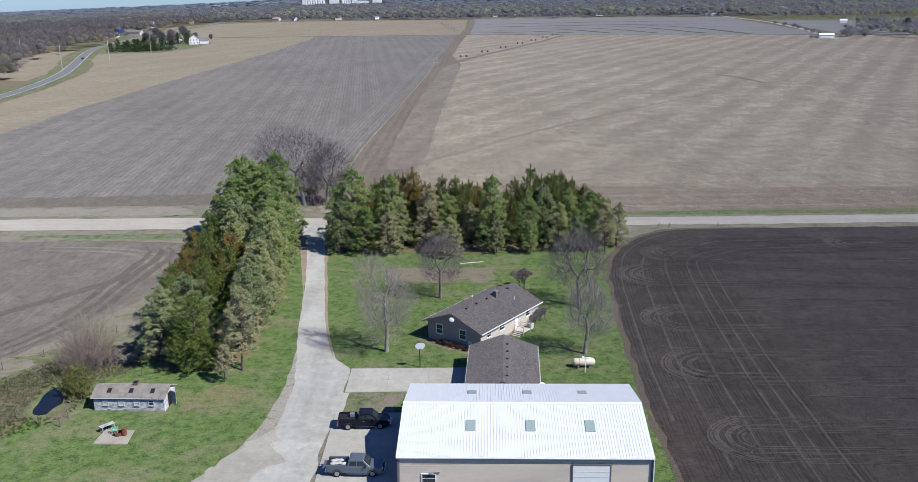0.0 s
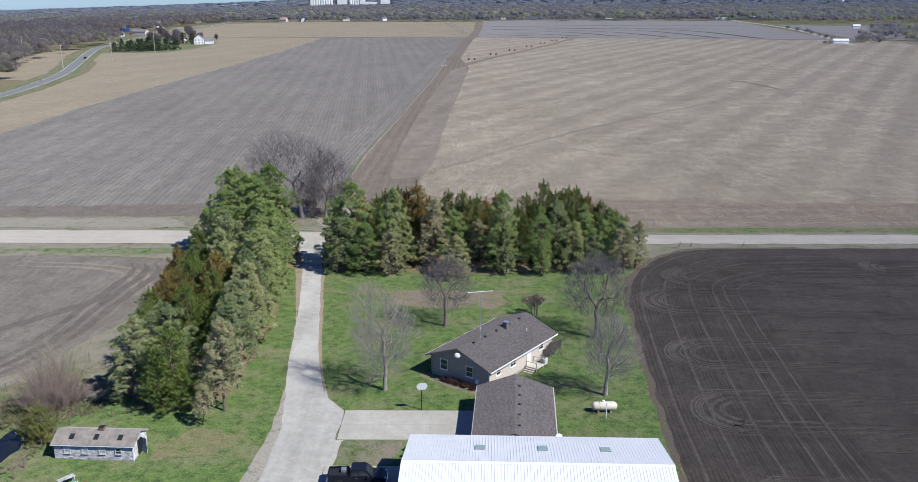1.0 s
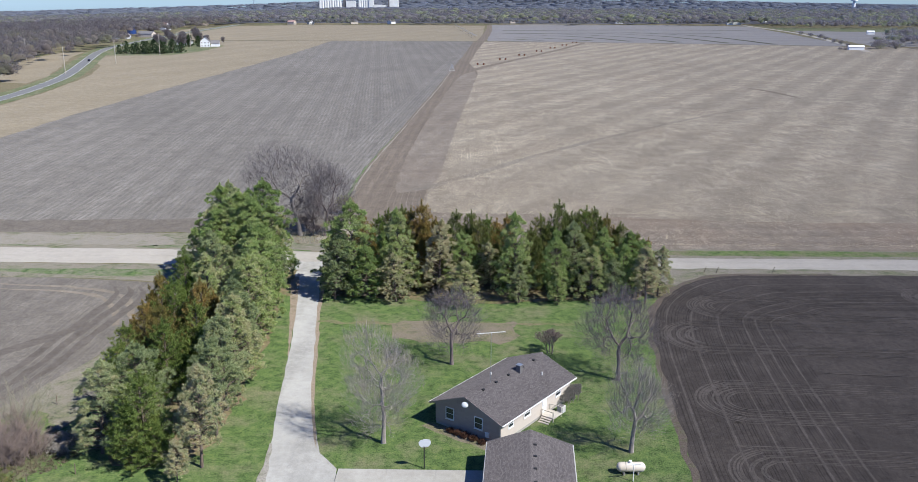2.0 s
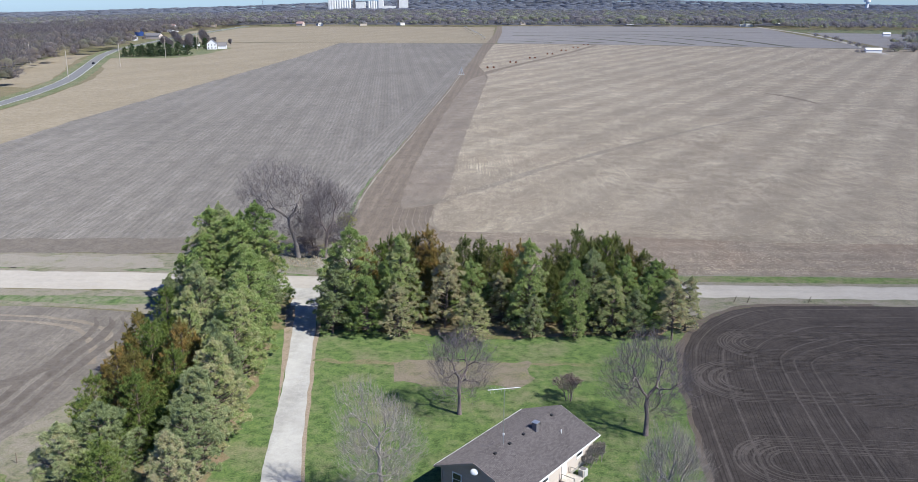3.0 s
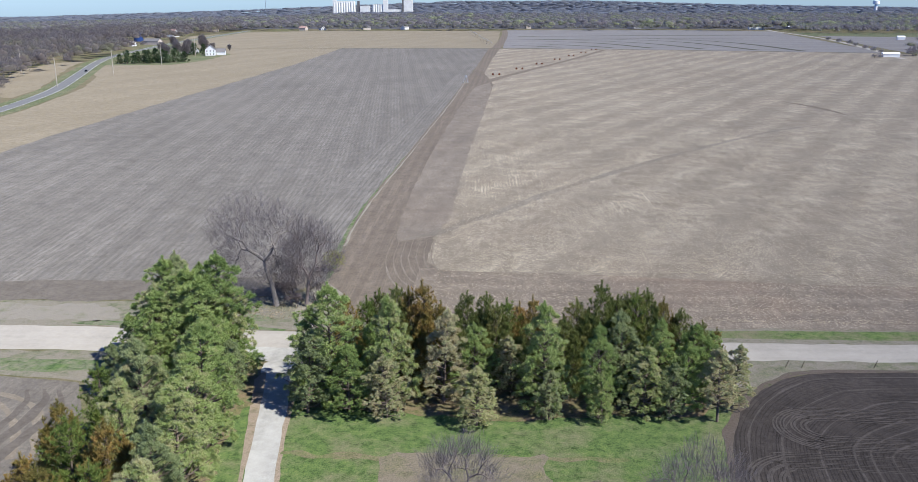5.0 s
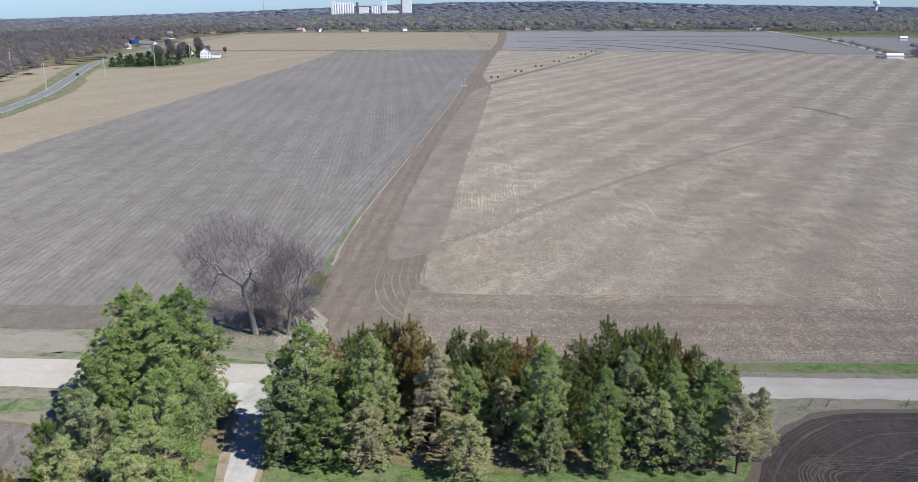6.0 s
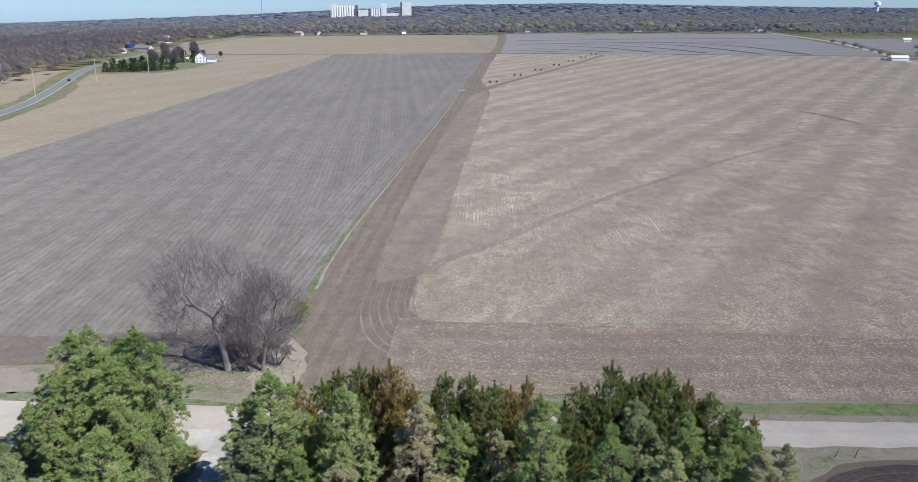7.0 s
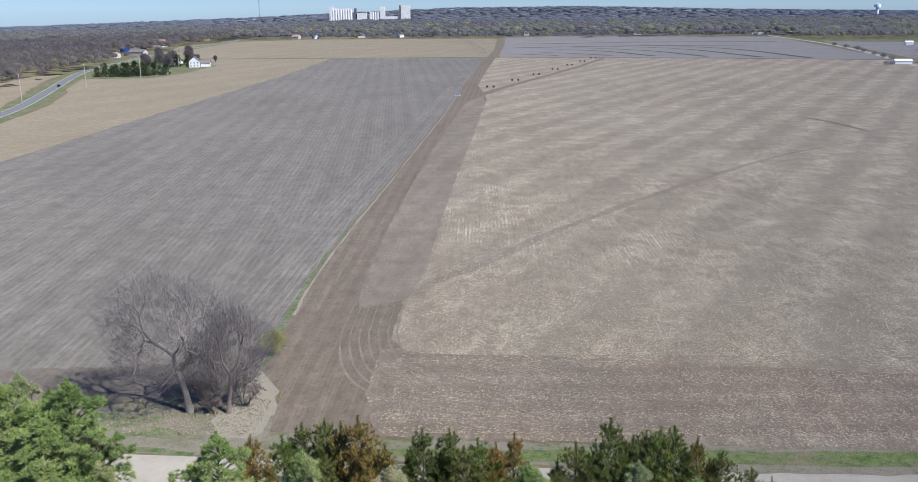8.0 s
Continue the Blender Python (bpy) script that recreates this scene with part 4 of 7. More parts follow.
def unit(rng, n):
    v = rng.normal(size=(n, 3))
    return v / np.linalg.norm(v, axis=1)[:, None]


def tufts(rng, centres, size, blades, up, width):
    """Needle tufts: narrow blades that fan out of each centre."""
    n = len(centres) * blades
    base = np.repeat(centres, blades, axis=0)
    d = unit(rng, n)
    d[:, 2] = d[:, 2] * 0.8 + up
    d /= np.linalg.norm(d, axis=1)[:, None]
    side = np.cross(d, unit(rng, n))
    side /= np.linalg.norm(side, axis=1)[:, None] + 1e-6
    ln = size * rng.uniform(0.6, 1.25, (n, 1))
    root = base + d * ln * 0.1
    return np.stack([root - side * width, root + side * width, base + d * ln], axis=1)


def conifer_meshes(seed, height, radius, foot, kind):
    """Trunk with limbs, and crown, of one conifer; each clump of the crown is (x, y, z, size)."""
    rng = np.random.default_rng(seed)
    segs, centres = [], []
    lean = Vector((rng.normal() * 0.02, rng.normal() * 0.02, 1)).normalized()
    steps = 9
    for i in range(steps):
        a, b = lean * (height * 0.96 * i / steps), lean * (height * 0.96 * (i + 1) / steps)
        r = height * 0.0165
        segs.append((a, b, r * (1 - i / steps) + 0.02, r * (1 - (i + 1) / steps) + 0.02))
    pine = kind == "pine"
    if pine:
        # limbs spiral up the trunk, each ending in rounded pads of needle clumps
        n = 74
        lobe = rng.uniform(0, 6.28)
        for i in range(n):
            t = ((i + rng.uniform(0.1, 0.9)) / n) ** 0.92
            z = foot + (height - foot) * t * 0.95
            az = i * 2.4 + rng.normal() * 0.35
            shape = min(1.0, 0.72 + t * 1.2) * (1 - t ** 1.9) ** 0.8
            reach = radius * shape * rng.uniform(0.4, 1.1) * (1 + 0.18 * math.sin(2 * az + lobe))
            pad = (0.17 * radius * shape + 0.25) * rng.uniform(0.7, 1.4)
            end = lean * z + Vector((math.cos(az), math.sin(az), 0.1 + 0.45 * t)) * reach
            segs.append((lean * (z - 0.25 * reach), end, 0.05 + 0.015 * reach, 0.02))
            for _ in range(int(7 + 15 * pad)):
                o = Vector((rng.normal() + 0.4 * math.cos(az), rng.normal() + 0.4 * math.sin(az), rng.normal() * 0.8 + 0.35)).normalized()
                c = end + Vector((o.x, o.y, o.z * 0.75)) * pad * rng.uniform(0.6, 1.1)
                if c.z > 0.4:
                    centres.append((*c, rng.uniform(0.13, 0.3) * (0.75 + 0.25 * shape)))
        for i in range(7):
            centres.append((*(lean * (height * (0.92 + 0.012 * i))), 0.24 - 0.022 * i))
    else:
        # several leaders side by side, each a ragged spire of upswept fronds
        spires = [(0.0, 0.0, height, radius)]
        for k in range(3):
            a = rng.uniform(0, 6.28)
            q = rng.uniform(0.3, 0.62) * radius
            spires.append((math.cos(a) * q, math.sin(a) * q, height * rng.uniform(0.5, 0.88), radius * rng.uniform(0.4, 0.62)))
        for sx, sy, sh, sr in spires:
            z = foot
            while z < sh * 0.9:
                t = (z - foot) / (sh - foot)
                shape = min(1.0, 0.75 + t) * (1 - t) ** 0.95
                start = rng.uniform(0, 6.28)
                for k in range(6):
                    az = start + 1.047 * k + rng.normal() * 0.35
                    ln = sr * shape * rng.uniform(0.5, 1.3) + 0.12
                    up = 0.35 + 0.7 * t
                    a = Vector((sx, sy, z))
                    d = Vector((math.cos(az), math.sin(az), up)) * ln
                    if ln > 0.6:
                        segs.append((a, a + d * 0.8, 0.03, 0.012))
                    for s, q in ((0.55, 0.34), (0.85, 0.3), (1.08, 0.2), (1.2, 0.11)):
                        p = a + d * s + Vector((rng.normal(), rng.normal(), rng.normal())) * 0.08 + Vector((0, 0, 0.25 * ln * max(0, s - 0.8)))
                        if p.z > 0.25:
                            centres.append((*p, q * (0.45 + 0.55 * (1 - t)) * rng.uniform(0.8, 1.25)))
                z += 0.52 * rng.uniform(0.8, 1.25)
            for i in range(10):
                f = i / 9
                centres.append((sx + rng.normal() * 0.03, sy + rng.normal() * 0.03, sh * (0.86 + 0.14 * f), 0.2 - 0.15 * f))
    return frustums(segs, 4), puffs(rng, np.array(centres), pine)


def puffs(rng, cq, pine):
    """Needle clumps (pine) or upswept feathery sprays (cedar) round the centres."""
    out = []
    c, q = cq[:, :3], cq[:, 3:]
    n = len(c)
    leaf = 4 if pine else 8
    base, r = np.repeat(c, leaf, axis=0), np.repeat(q, leaf, axis=0)
    d = unit(rng, n * leaf)
    d[:, 2] = d[:, 2] * 0.75 + 0.3
    d /= np.linalg.norm(d, axis=1)[:, None]
    at = base + d * r * np.array([1, 1, 0.85 if pine else 1.4]) * rng.uniform(0.6, 1.0, (n * leaf, 1))
    u = np.cross(d + rng.normal(size=d.shape) * 0.35, unit(rng, n * leaf))
    u /= np.linalg.norm(u, axis=1)[:, None] + 1e-6
    w = np.cross(d + rng.normal(size=d.shape) * 0.35, u)
    s = rng.uniform(0.03, 0.06, (n * leaf, 1)) if pine else rng.uniform(0.03, 0.07, (n * leaf, 1))
    out.append(np.stack([at - u * s, at + u * s, at + w * s * 1.7], axis=1))
    spike = 44 if pine else 16
    m = n * spike
    base, r = np.repeat(c, spike, axis=0), np.repeat(q, spike, axis=0)
    d = unit(rng, m)
    d[:, 2] = d[:, 2] * 0.7 + (0.4 if pine else 1.1)
    d /= np.linalg.norm(d, axis=1)[:, None]
    u = np.cross(d, unit(rng, m))
    u /= np.linalg.norm(u, axis=1)[:, None] + 1e-6
    root = base + d * r * (0.15 if pine else 0.4)
    tip = base + d * (r * (1.0 if pine else 1.5) + (rng.uniform(0.02, 0.2, (m, 1)) if pine else rng.uniform(0.1, 0.4, (m, 1))))
    wide = 0.019 if pine else 0.025
    out.append(np.stack([root - u * wide, root + u * wide, tip], axis=1))
    return np.concatenate(out)


def conifer(seed, height, radius, foot, kind, material, label, category, group):
    (v, f), pts = conifer_meshes(seed, height, radius, foot, kind)
    top = thing("pine_tree" if kind == "pine" else "cedar_tree", Matrix.Identity(4), label, category, group)
    obj("trunk", v, f, M_BARK, top, "", True)
    tris("crown", pts, material, top)
    return top


def bare_meshes(seed, height, spread, trunks=1, depth=5, fork=0.22, twiggy=1.0, up=0.35):
    """Limbs and twigs of a leafless tree."""
    rng = np.random.default_rng(seed)
    limbs, twigs = [], []

    def grow(p, d, ln, r, level):
        steps = 3 if level < 2 else 2
        q = p
        for i in range(steps):
            d = (d + Vector((rng.normal(), rng.normal(), rng.normal())) * 0.11 + Vector((0, 0, up * 0.12))).normalized()
            e = q + d * ln / steps
            ra, rb = r * (1 - 0.4 * i / steps), r * (1 - 0.4 * (i + 1) / steps)
            (limbs if level < 4 else twigs).append((q.copy(), e.copy(), ra, rb))
            if level < depth and i > 0:
                for _ in range(1 if level else 2):
                    side(e, d, ln, rb, level)
            q = e
        if level < depth:
            for _ in range(2 if level else 3):
                side(q, d, ln, r * 0.62, level)

    def side(e, d, ln, r, level):
        o = Vector((rng.normal(), rng.normal(), rng.normal() * 0.6)).normalized()
        a = rng.uniform(0.45, 0.95) * spread
        grow(e, (d * math.cos(a) + o * math.sin(a) + Vector((0, 0, up * 0.25))).normalized(), ln * rng.uniform(0.58, 0.8), r * rng.uniform(0.5, 0.72), level + 1)

    for i in range(trunks):
        a = 6.283 * i / trunks + rng.uniform()
        tilt = 0.03 if trunks == 1 else 0.25
        d = Vector((math.cos(a) * tilt, math.sin(a) * tilt, 1)).normalized()
        grow(Vector((math.cos(a), math.sin(a), 0)) * (0 if trunks == 1 else 0.35), d, height * fork, height * 0.016, 0)
    top = max(b.z for a, b, *_ in limbs + twigs)
    k = height / top
    scale = lambda segs: [(a * k, b * k, ra, rb) for a, b, ra, rb in segs]  # noqa: E731
    limbs, twigs = scale(limbs), scale(twigs)
    tips = np.array([b[:] for a, b, *_ in twigs]) if twigs else np.zeros((0, 3))
    n = int(len(tips) * 2.4 * twiggy)
    pick = tips[rng.integers(0, len(tips), n)]
    d = unit(rng, n)
    d[:, 2] = np.abs(d[:, 2]) * 0.9 + 0.1
    sd = np.cross(d, unit(rng, n))
    sd /= np.linalg.norm(sd, axis=1)[:, None]
    ln = rng.uniform(0.3, 0.9, (n, 1)) * height / 12
    fine = np.stack([pick - sd * 0.011, pick + sd * 0.011, pick + d * ln], axis=1)
    return limbs, twigs, fine


def vase_meshes(seed, fork, centre, radii, tips=700, stout=0.0085):
    """Limbs and twigs of a broad leafless crown: each limb parts again and again toward its share of the crown's tips."""
    rng = np.random.default_rng(seed)
    limbs, twigs, ends = [], [], []
    d = unit(rng, tips)
    w = rng.normal(size=(3, 3)) * 1.6
    lump = 1 + 0.16 * np.sin(d @ w[0] + 1) + 0.14 * np.sin(d @ w[1] * 1.7)
    goal = np.array(centre) + d * np.array(radii) * (lump * rng.uniform(0.25, 1, tips) ** 0.5)[:, None]
    goal = goal[goal[:, 2] > fork[2] * 0.75]
    thick = lambda k: stout * k ** 0.46  # noqa: E731

    def grow(p, pts):
        k = len(pts)
        if k <= 2:
            for g in pts:
                m = (p * 0.45 + g * 0.55) + rng.normal(size=3) * 0.12
                twigs.append((Vector(p), Vector(m), 0.016, 0.013))
                twigs.append((Vector(m), Vector(g), 0.013, 0.008))
                ends.append(g)
            return
        mid = pts.mean(axis=0)
        q = p + (mid - p) * rng.uniform(0.36, 0.52)
        bend = (p + q) / 2 + rng.normal(size=3) * 0.035 * np.linalg.norm(q - p)
        r0, r1 = thick(k), thick(k * 0.8)
        (limbs if k > 7 else twigs).extend([(Vector(p), Vector(bend), r0, (r0 + r1) / 2), (Vector(bend), Vector(q), (r0 + r1) / 2, r1)])
        way = (pts - q) / (np.linalg.norm(pts - q, axis=1)[:, None] + 1e-6)
        axis = np.linalg.svd(way - way.mean(axis=0), full_matrices=False)[2][0] + rng.normal(size=3) * 0.25
        side = way @ axis
        cutoff = np.quantile(side, rng.uniform(0.35, 0.65))
        for part_of in (pts[side <= cutoff], pts[side > cutoff]):
            if len(part_of):
                grow(q, part_of)

    foot, crotch = np.zeros(3), np.array(fork, float)
    k = len(goal)
    knee = crotch * np.array([0.35, 0.35, 0.5])
    limbs += [(Vector(foot), Vector(knee), thick(k) * 1.35, thick(k) * 1.05), (Vector(knee), Vector(crotch), thick(k) * 1.05, thick(k) * 0.9)]
    grow(crotch, goal)
    ends = np.array(ends)
    n = len(ends) * 7
    pick = np.repeat(ends, 7, axis=0) + rng.normal(size=(n, 3)) * 0.22
    out = pick - np.array(fork)
    g = out / np.linalg.norm(out, axis=1)[:, None] + unit(rng, n) * 0.5 + np.array([0, 0, 0.35])
    g /= np.linalg.norm(g, axis=1)[:, None]
    sd = np.cross(g, unit(rng, n))
    sd /= np.linalg.norm(sd, axis=1)[:, None] + 1e-6
    fine = np.stack([pick - sd * 0.012, pick + sd * 0.012, pick + g * rng.uniform(0.5, 1.5, (n, 1))], axis=1)
    return limbs, twigs, fine


def vase_tree(name, seed, fork, centre, radii, bark, label, tips=700, twig_bark=None, group="bare trees", stout=0.0085):
    limbs, twigs, fine = vase_meshes(seed, fork, centre, radii, tips, stout)
    top = thing(name, Matrix.Identity(4), label, "tree", group)
    v, f = frustums(limbs, 6)
    obj("trunk", v, f, bark, top, "", True)
    v, f = frustums(twigs, 3)
    tw = obj("twig_mass", v, f, twig_bark or bark, top)
    tris("twig_spray", fine, twig_bark or bark, tw)
    return top


def bare_tree(name, seed, height, spread, bark, label, trunks=1, depth=5, fork=0.22, twiggy=1.0, up=0.35, thick=1.0, twig_bark=None, group="bare trees"):
    limbs, twigs, fine = bare_meshes(seed, height, spread, trunks, depth, fork, twiggy, up)
    limbs = [(a, b, ra * (thick + 0.3), rb * (thick + 0.3)) for a, b, ra, rb in limbs]
    twigs = [(a, b, max(ra * thick, 0.02), max(rb * thick, 0.015)) for a, b, ra, rb in twigs]
    top = thing(name, Matrix.Identity(4), label, "bush" if "bush" in name else "tree", group)
    v, f = frustums(limbs, 5)
    obj("trunk", v, f, bark, top, "", True)
    v, f = frustums(twigs, 3)
    tw = obj("twig_mass", v, f, twig_bark or bark, top)
    tris("twig_spray", fine, twig_bark or bark, tw)
    return top


def plant_row(source, spots, group):
    """Stands copies of the sources at the spots: (x, y, size, which, width)."""
    for i, (x, y, size, which, wide) in enumerate(spots):
        src = source[which]
        ob = copy_thing(src, pose(x, y, 0, 0, 0, (i * 77) % 360))
        ob.scale = (size * wide, size * wide, size)
        ob["group"] = group


PINES = [conifer(11 + i, 12.0, r, ft, "pine", m, lab, "tree", "pines") for i, (r, ft, m, lab) in enumerate((
    (3.2, 0.7, M_NEEDLE, "tall green pine with a dense ragged crown"), (3.0, 0.6, M_NEEDLE, "tall bright green pine with a pointed crown"), (3.3, 0.8, M_GREYNEEDLE, "grey-green pine with tan-tinged clumps"),
    (2.8, 0.5, M_NEEDLE, "slender bright green pine"), (3.0, 2.8, M_GREYNEEDLE, "pine with a bare lower trunk")))]
CEDARS = [conifer(31 + i, 11.0, r, 0.3, "cedar", m, lab, "tree", "cedars") for i, (r, m, lab) in enumerate((
    (3.3, M_CEDAR, "dark green pointed cedar"), (3.1, M_RUST, "pointed cedar with rust-brown winter sprays"), (3.3, M_OLIVE, "olive and bronze cedar with a feathery outline")))]
CONIFERS = PINES + CEDARS
# North windbreak: pines before, cedars behind
plant_row(CONIFERS, [
    (-21.3, 164, 1.39, 1, 1.0), (-24.0, 162, 0.94, 2, 1.1), (-18.6, 161.8, 0.81, 0, 1.15), (-13.4, 163.5, 1.29, 3, 0.85), (-13.8, 161, 0.73, 2, 1.15), (-7.0, 165, 1.12, 2, 0.95), (-2.8, 166, 0.92, 0, 0.95), (-2.5, 159.2, 0.67, 0, 1.25),
    (5.9, 162.5, 1.27, 3, 0.85), (6.4, 161, 0.61, 2, 0.9), (12.5, 162, 1.05, 1, 0.8), (12.8, 160.5, 0.57, 0, 0.95), (16.4, 167, 1.05, 2, 0.95), (18.2, 162.3, 0.81, 0, 1.1), (20.5, 166, 1.0, 3, 0.9), (21.3, 161.5, 0.65, 2, 1.0),
    (25.3, 167, 0.92, 1, 0.95), (23.5, 163.5, 0.81, 0, 1.0), (27.2, 161.3, 0.82, 4, 1.0), (29.9, 165, 0.76, 2, 0.95), (27.9, 168.5, 0.77, 0, 0.9), (-24.6, 169, 0.95, 0, 1.0), (2.0, 168, 0.72, 2, 1.0), (-10.4, 167.5, 0.58, 2, 1.0),
    (-16.8, 168, 0.84, 3, 0.9)], "north windbreak")
plant_row(CONIFERS, [
    (-20.4, 171, 1.15, 6, 0.9), (-17.6, 172, 1.11, 7, 0.9), (-16.0, 173.5, 1.16, 5, 0.8), (-13.6, 173, 1.23, 5, 0.8), (-10.0, 171, 1.35, 6, 0.85), (-12.0, 172.5, 1.22, 6, 0.75), (-7.6, 171, 1.09, 6, 0.9), (-4.1, 172, 1.18, 5, 0.85),
    (-1.5, 172.5, 1.16, 5, 0.85), (-0.1, 171, 1.08, 5, 0.9), (1.2, 172, 1.1, 7, 0.9), (2.9, 172.5, 1.04, 6, 0.8), (4.7, 173, 1.11, 6, 0.75), (10.3, 170, 1.17, 5, 0.95), (13.4, 170, 1.39, 5, 0.75), (15.7, 171, 1.19, 5, 0.9),
    (17.1, 172, 1.19, 5, 0.85), (18.2, 171, 1.27, 7, 0.85), (19.6, 171.5, 1.26, 5, 0.85), (21.9, 172, 1.13, 6, 0.75), (24.3, 172, 1.0, 5, 0.95), (29.3, 172.5, 0.74, 6, 0.7), (27.3, 172.5, 0.83, 5, 0.9), (8.6, 167.5, 1.01, 5, 1.0),
    (-5.6, 168.5, 0.92, 5, 1.0), (-9.2, 168.5, 0.99, 6, 1.0), (-12.9, 169.5, 1.03, 5, 1.0), (4.3, 168.5, 0.93, 5, 1.0), (12.2, 172.5, 0.97, 5, 1.0)], "north windbreak")
# West windbreak along the driveway
plant_row(CONIFERS, [
    (-37.1, 170, 1.57, 1, 1.0), (-35.7, 171, 1.2, 0, 0.8), (-40.2, 172.5, 1.38, 3, 1.0), (-43.1, 174.5, 1.47, 2, 0.9), (-45.7, 173, 1.44, 0, 0.95), (-46.4, 170.5, 1.22, 2, 1.0), (-41.4, 168, 1.27, 1, 1.0), (-48.7, 169, 0.88, 0, 1.0),
    (-49.2, 165, 0.67, 2, 1.05), (-43.5, 164, 0.96, 3, 1.0), (-39.3, 163, 0.93, 2, 0.95), (-35.9, 164.5, 1.03, 0, 0.9), (-33.8, 163, 0.78, 4, 0.8), (-41.8, 170.5, 1.4, 0, 1.1), (-39.0, 168.0, 1.36, 3, 1.2), (-44.6, 168.0, 1.2, 1, 1.1)], "west windbreak")
plant_row(CONIFERS, [
    (-34.0, 153.0, 1.31, 0, 1.06), (-33.2, 146.5, 1.24, 1, 1.01), (-32.4, 140.0, 1.21, 3, 1.06), (-31.8, 133.5, 1.1, 2, 0.95), (-31.2, 127.0, 1.09, 0, 1.01), (-30.6, 121.0, 1.05, 4, 0.95), (-30.0, 114.5, 1.03, 4, 0.9), (-29.6, 107.5, 1.0, 4, 0.9),
    (-39.2, 150.0, 1.26, 2, 0.95), (-38.4, 114.5, 1.0, 2, 1.12), (-41.4, 110.2, 0.95, 2, 1.15), (-38.5, 142.0, 1.16, 1, 0.95), (-31.0, 103.8, 0.44, 4, 1.01)], "west windbreak")
plant_row(CONIFERS, [
    (-44.6, 150.0, 1.05, 7, 1.0), (-45.6, 142.5, 0.97, 6, 1.0), (-42.0, 137.0, 1.05, 7, 1.1), (-44.6, 133.0, 0.89, 6, 1.0), (-41.0, 129.0, 1.0, 6, 1.05), (-44.0, 125.0, 0.89, 7, 1.1), (-38.4, 123.0, 1.0, 7, 1.1), (-42.4, 119.0, 0.89, 7, 1.15),
    (-35.6, 108.0, 0.99, 7, 1.25), (-36.6, 130.0, 1.0, 7, 1.1), (-37.6, 135.5, 1.1, 6, 1.0)], "west windbreak")
for source in CONIFERS:
    for o in (*source.children_recursive, source):
        bpy.data.objects.remove(o)


def stand(ob, x, y, turn=0.0):
    ob.matrix_basis = pose(x, y, 0, 0, 0, turn)
    return ob


stand(vase_tree("shade_tree", 5, (0, 0, 2.4), (0, 0, 6.7), (4.0, 3.8, 4.6), M_DARKBARK, "leafless dark-barked shade tree standing in the lawn", 640, M_HAZE, stout=0.0115), -3.8, 135.6)
stand(vase_tree("maple_tree", 8, (0.1, 0, 2.2), (-0.1, 0, 7.6), (4.6, 4.2, 5.8), M_PALEBARK, "pale leafless tree with fine upswept branches beside the driveway", 820, stout=0.0115), -10.8, 113.4)
stand(vase_tree("shade_tree", 15, (0.1, 0, 2.3), (0.5, 0, 6.4), (3.4, 3.2, 4.3), M_PALEBARK, "grey leafless tree behind the propane tank", 680, stout=0.0115), 16.8, 112.0)
stand(vase_tree("shade_tree", 9, (0, 0, 2.6), (0, 0, 7.6), (4.8, 4.2, 5.0), M_DARKBARK, "leafless shade tree near the black field", 880, M_HAZE, stout=0.011), 18.2, 131.0)
stand(bare_tree("garden_bush", 33, 3.6, 0.75, M_DARKBARK, "twiggy reddish bush behind the house", trunks=4, depth=4, fork=0.3, twiggy=1.5, twig_bark=M_TWIG), 10.0, 140.0)
stand(vase_tree("cottonwood_tree", 43, (-0.9, 0.3, 4.6), (-2.6, 1.2, 10.8), (8.6, 7.0, 8.0), M_GREYBARK, "large leafless tree with pale limbs at the road junction", 2300, M_HAZE, stout=0.0125), -37.6, 201.8)
stand(vase_tree("roadside_tree", 47, (0.2, 0.2, 2.2), (0.9, 1.4, 9.0), (5.2, 4.8, 7.2), M_DARKBARK, "dense leafless tree over dark brush", 1400, M_HAZE, stout=0.0105), -32.4, 201.8)
stand(vase_tree("roadside_tree", 48, (-0.6, 0.4, 1.6), (-1.6, 0.8, 5.6), (3.2, 3.0, 3.6), M_DARKBARK, "tangled bare brush tree", 320), -34.6, 204.0)
for i, (x, y, h) in enumerate(((-36.4, 204.5, 4.0), (-30.8, 204.2, 3.6), (-34.2, 201.6, 2.6))):
    stand(bare_tree("brush_bush", 60 + i, h, 0.8, M_DARKBARK, "dark tangled brush under the roadside trees", trunks=4, depth=4, fork=0.3, twiggy=1.2, group="roadside brush"), x, y)


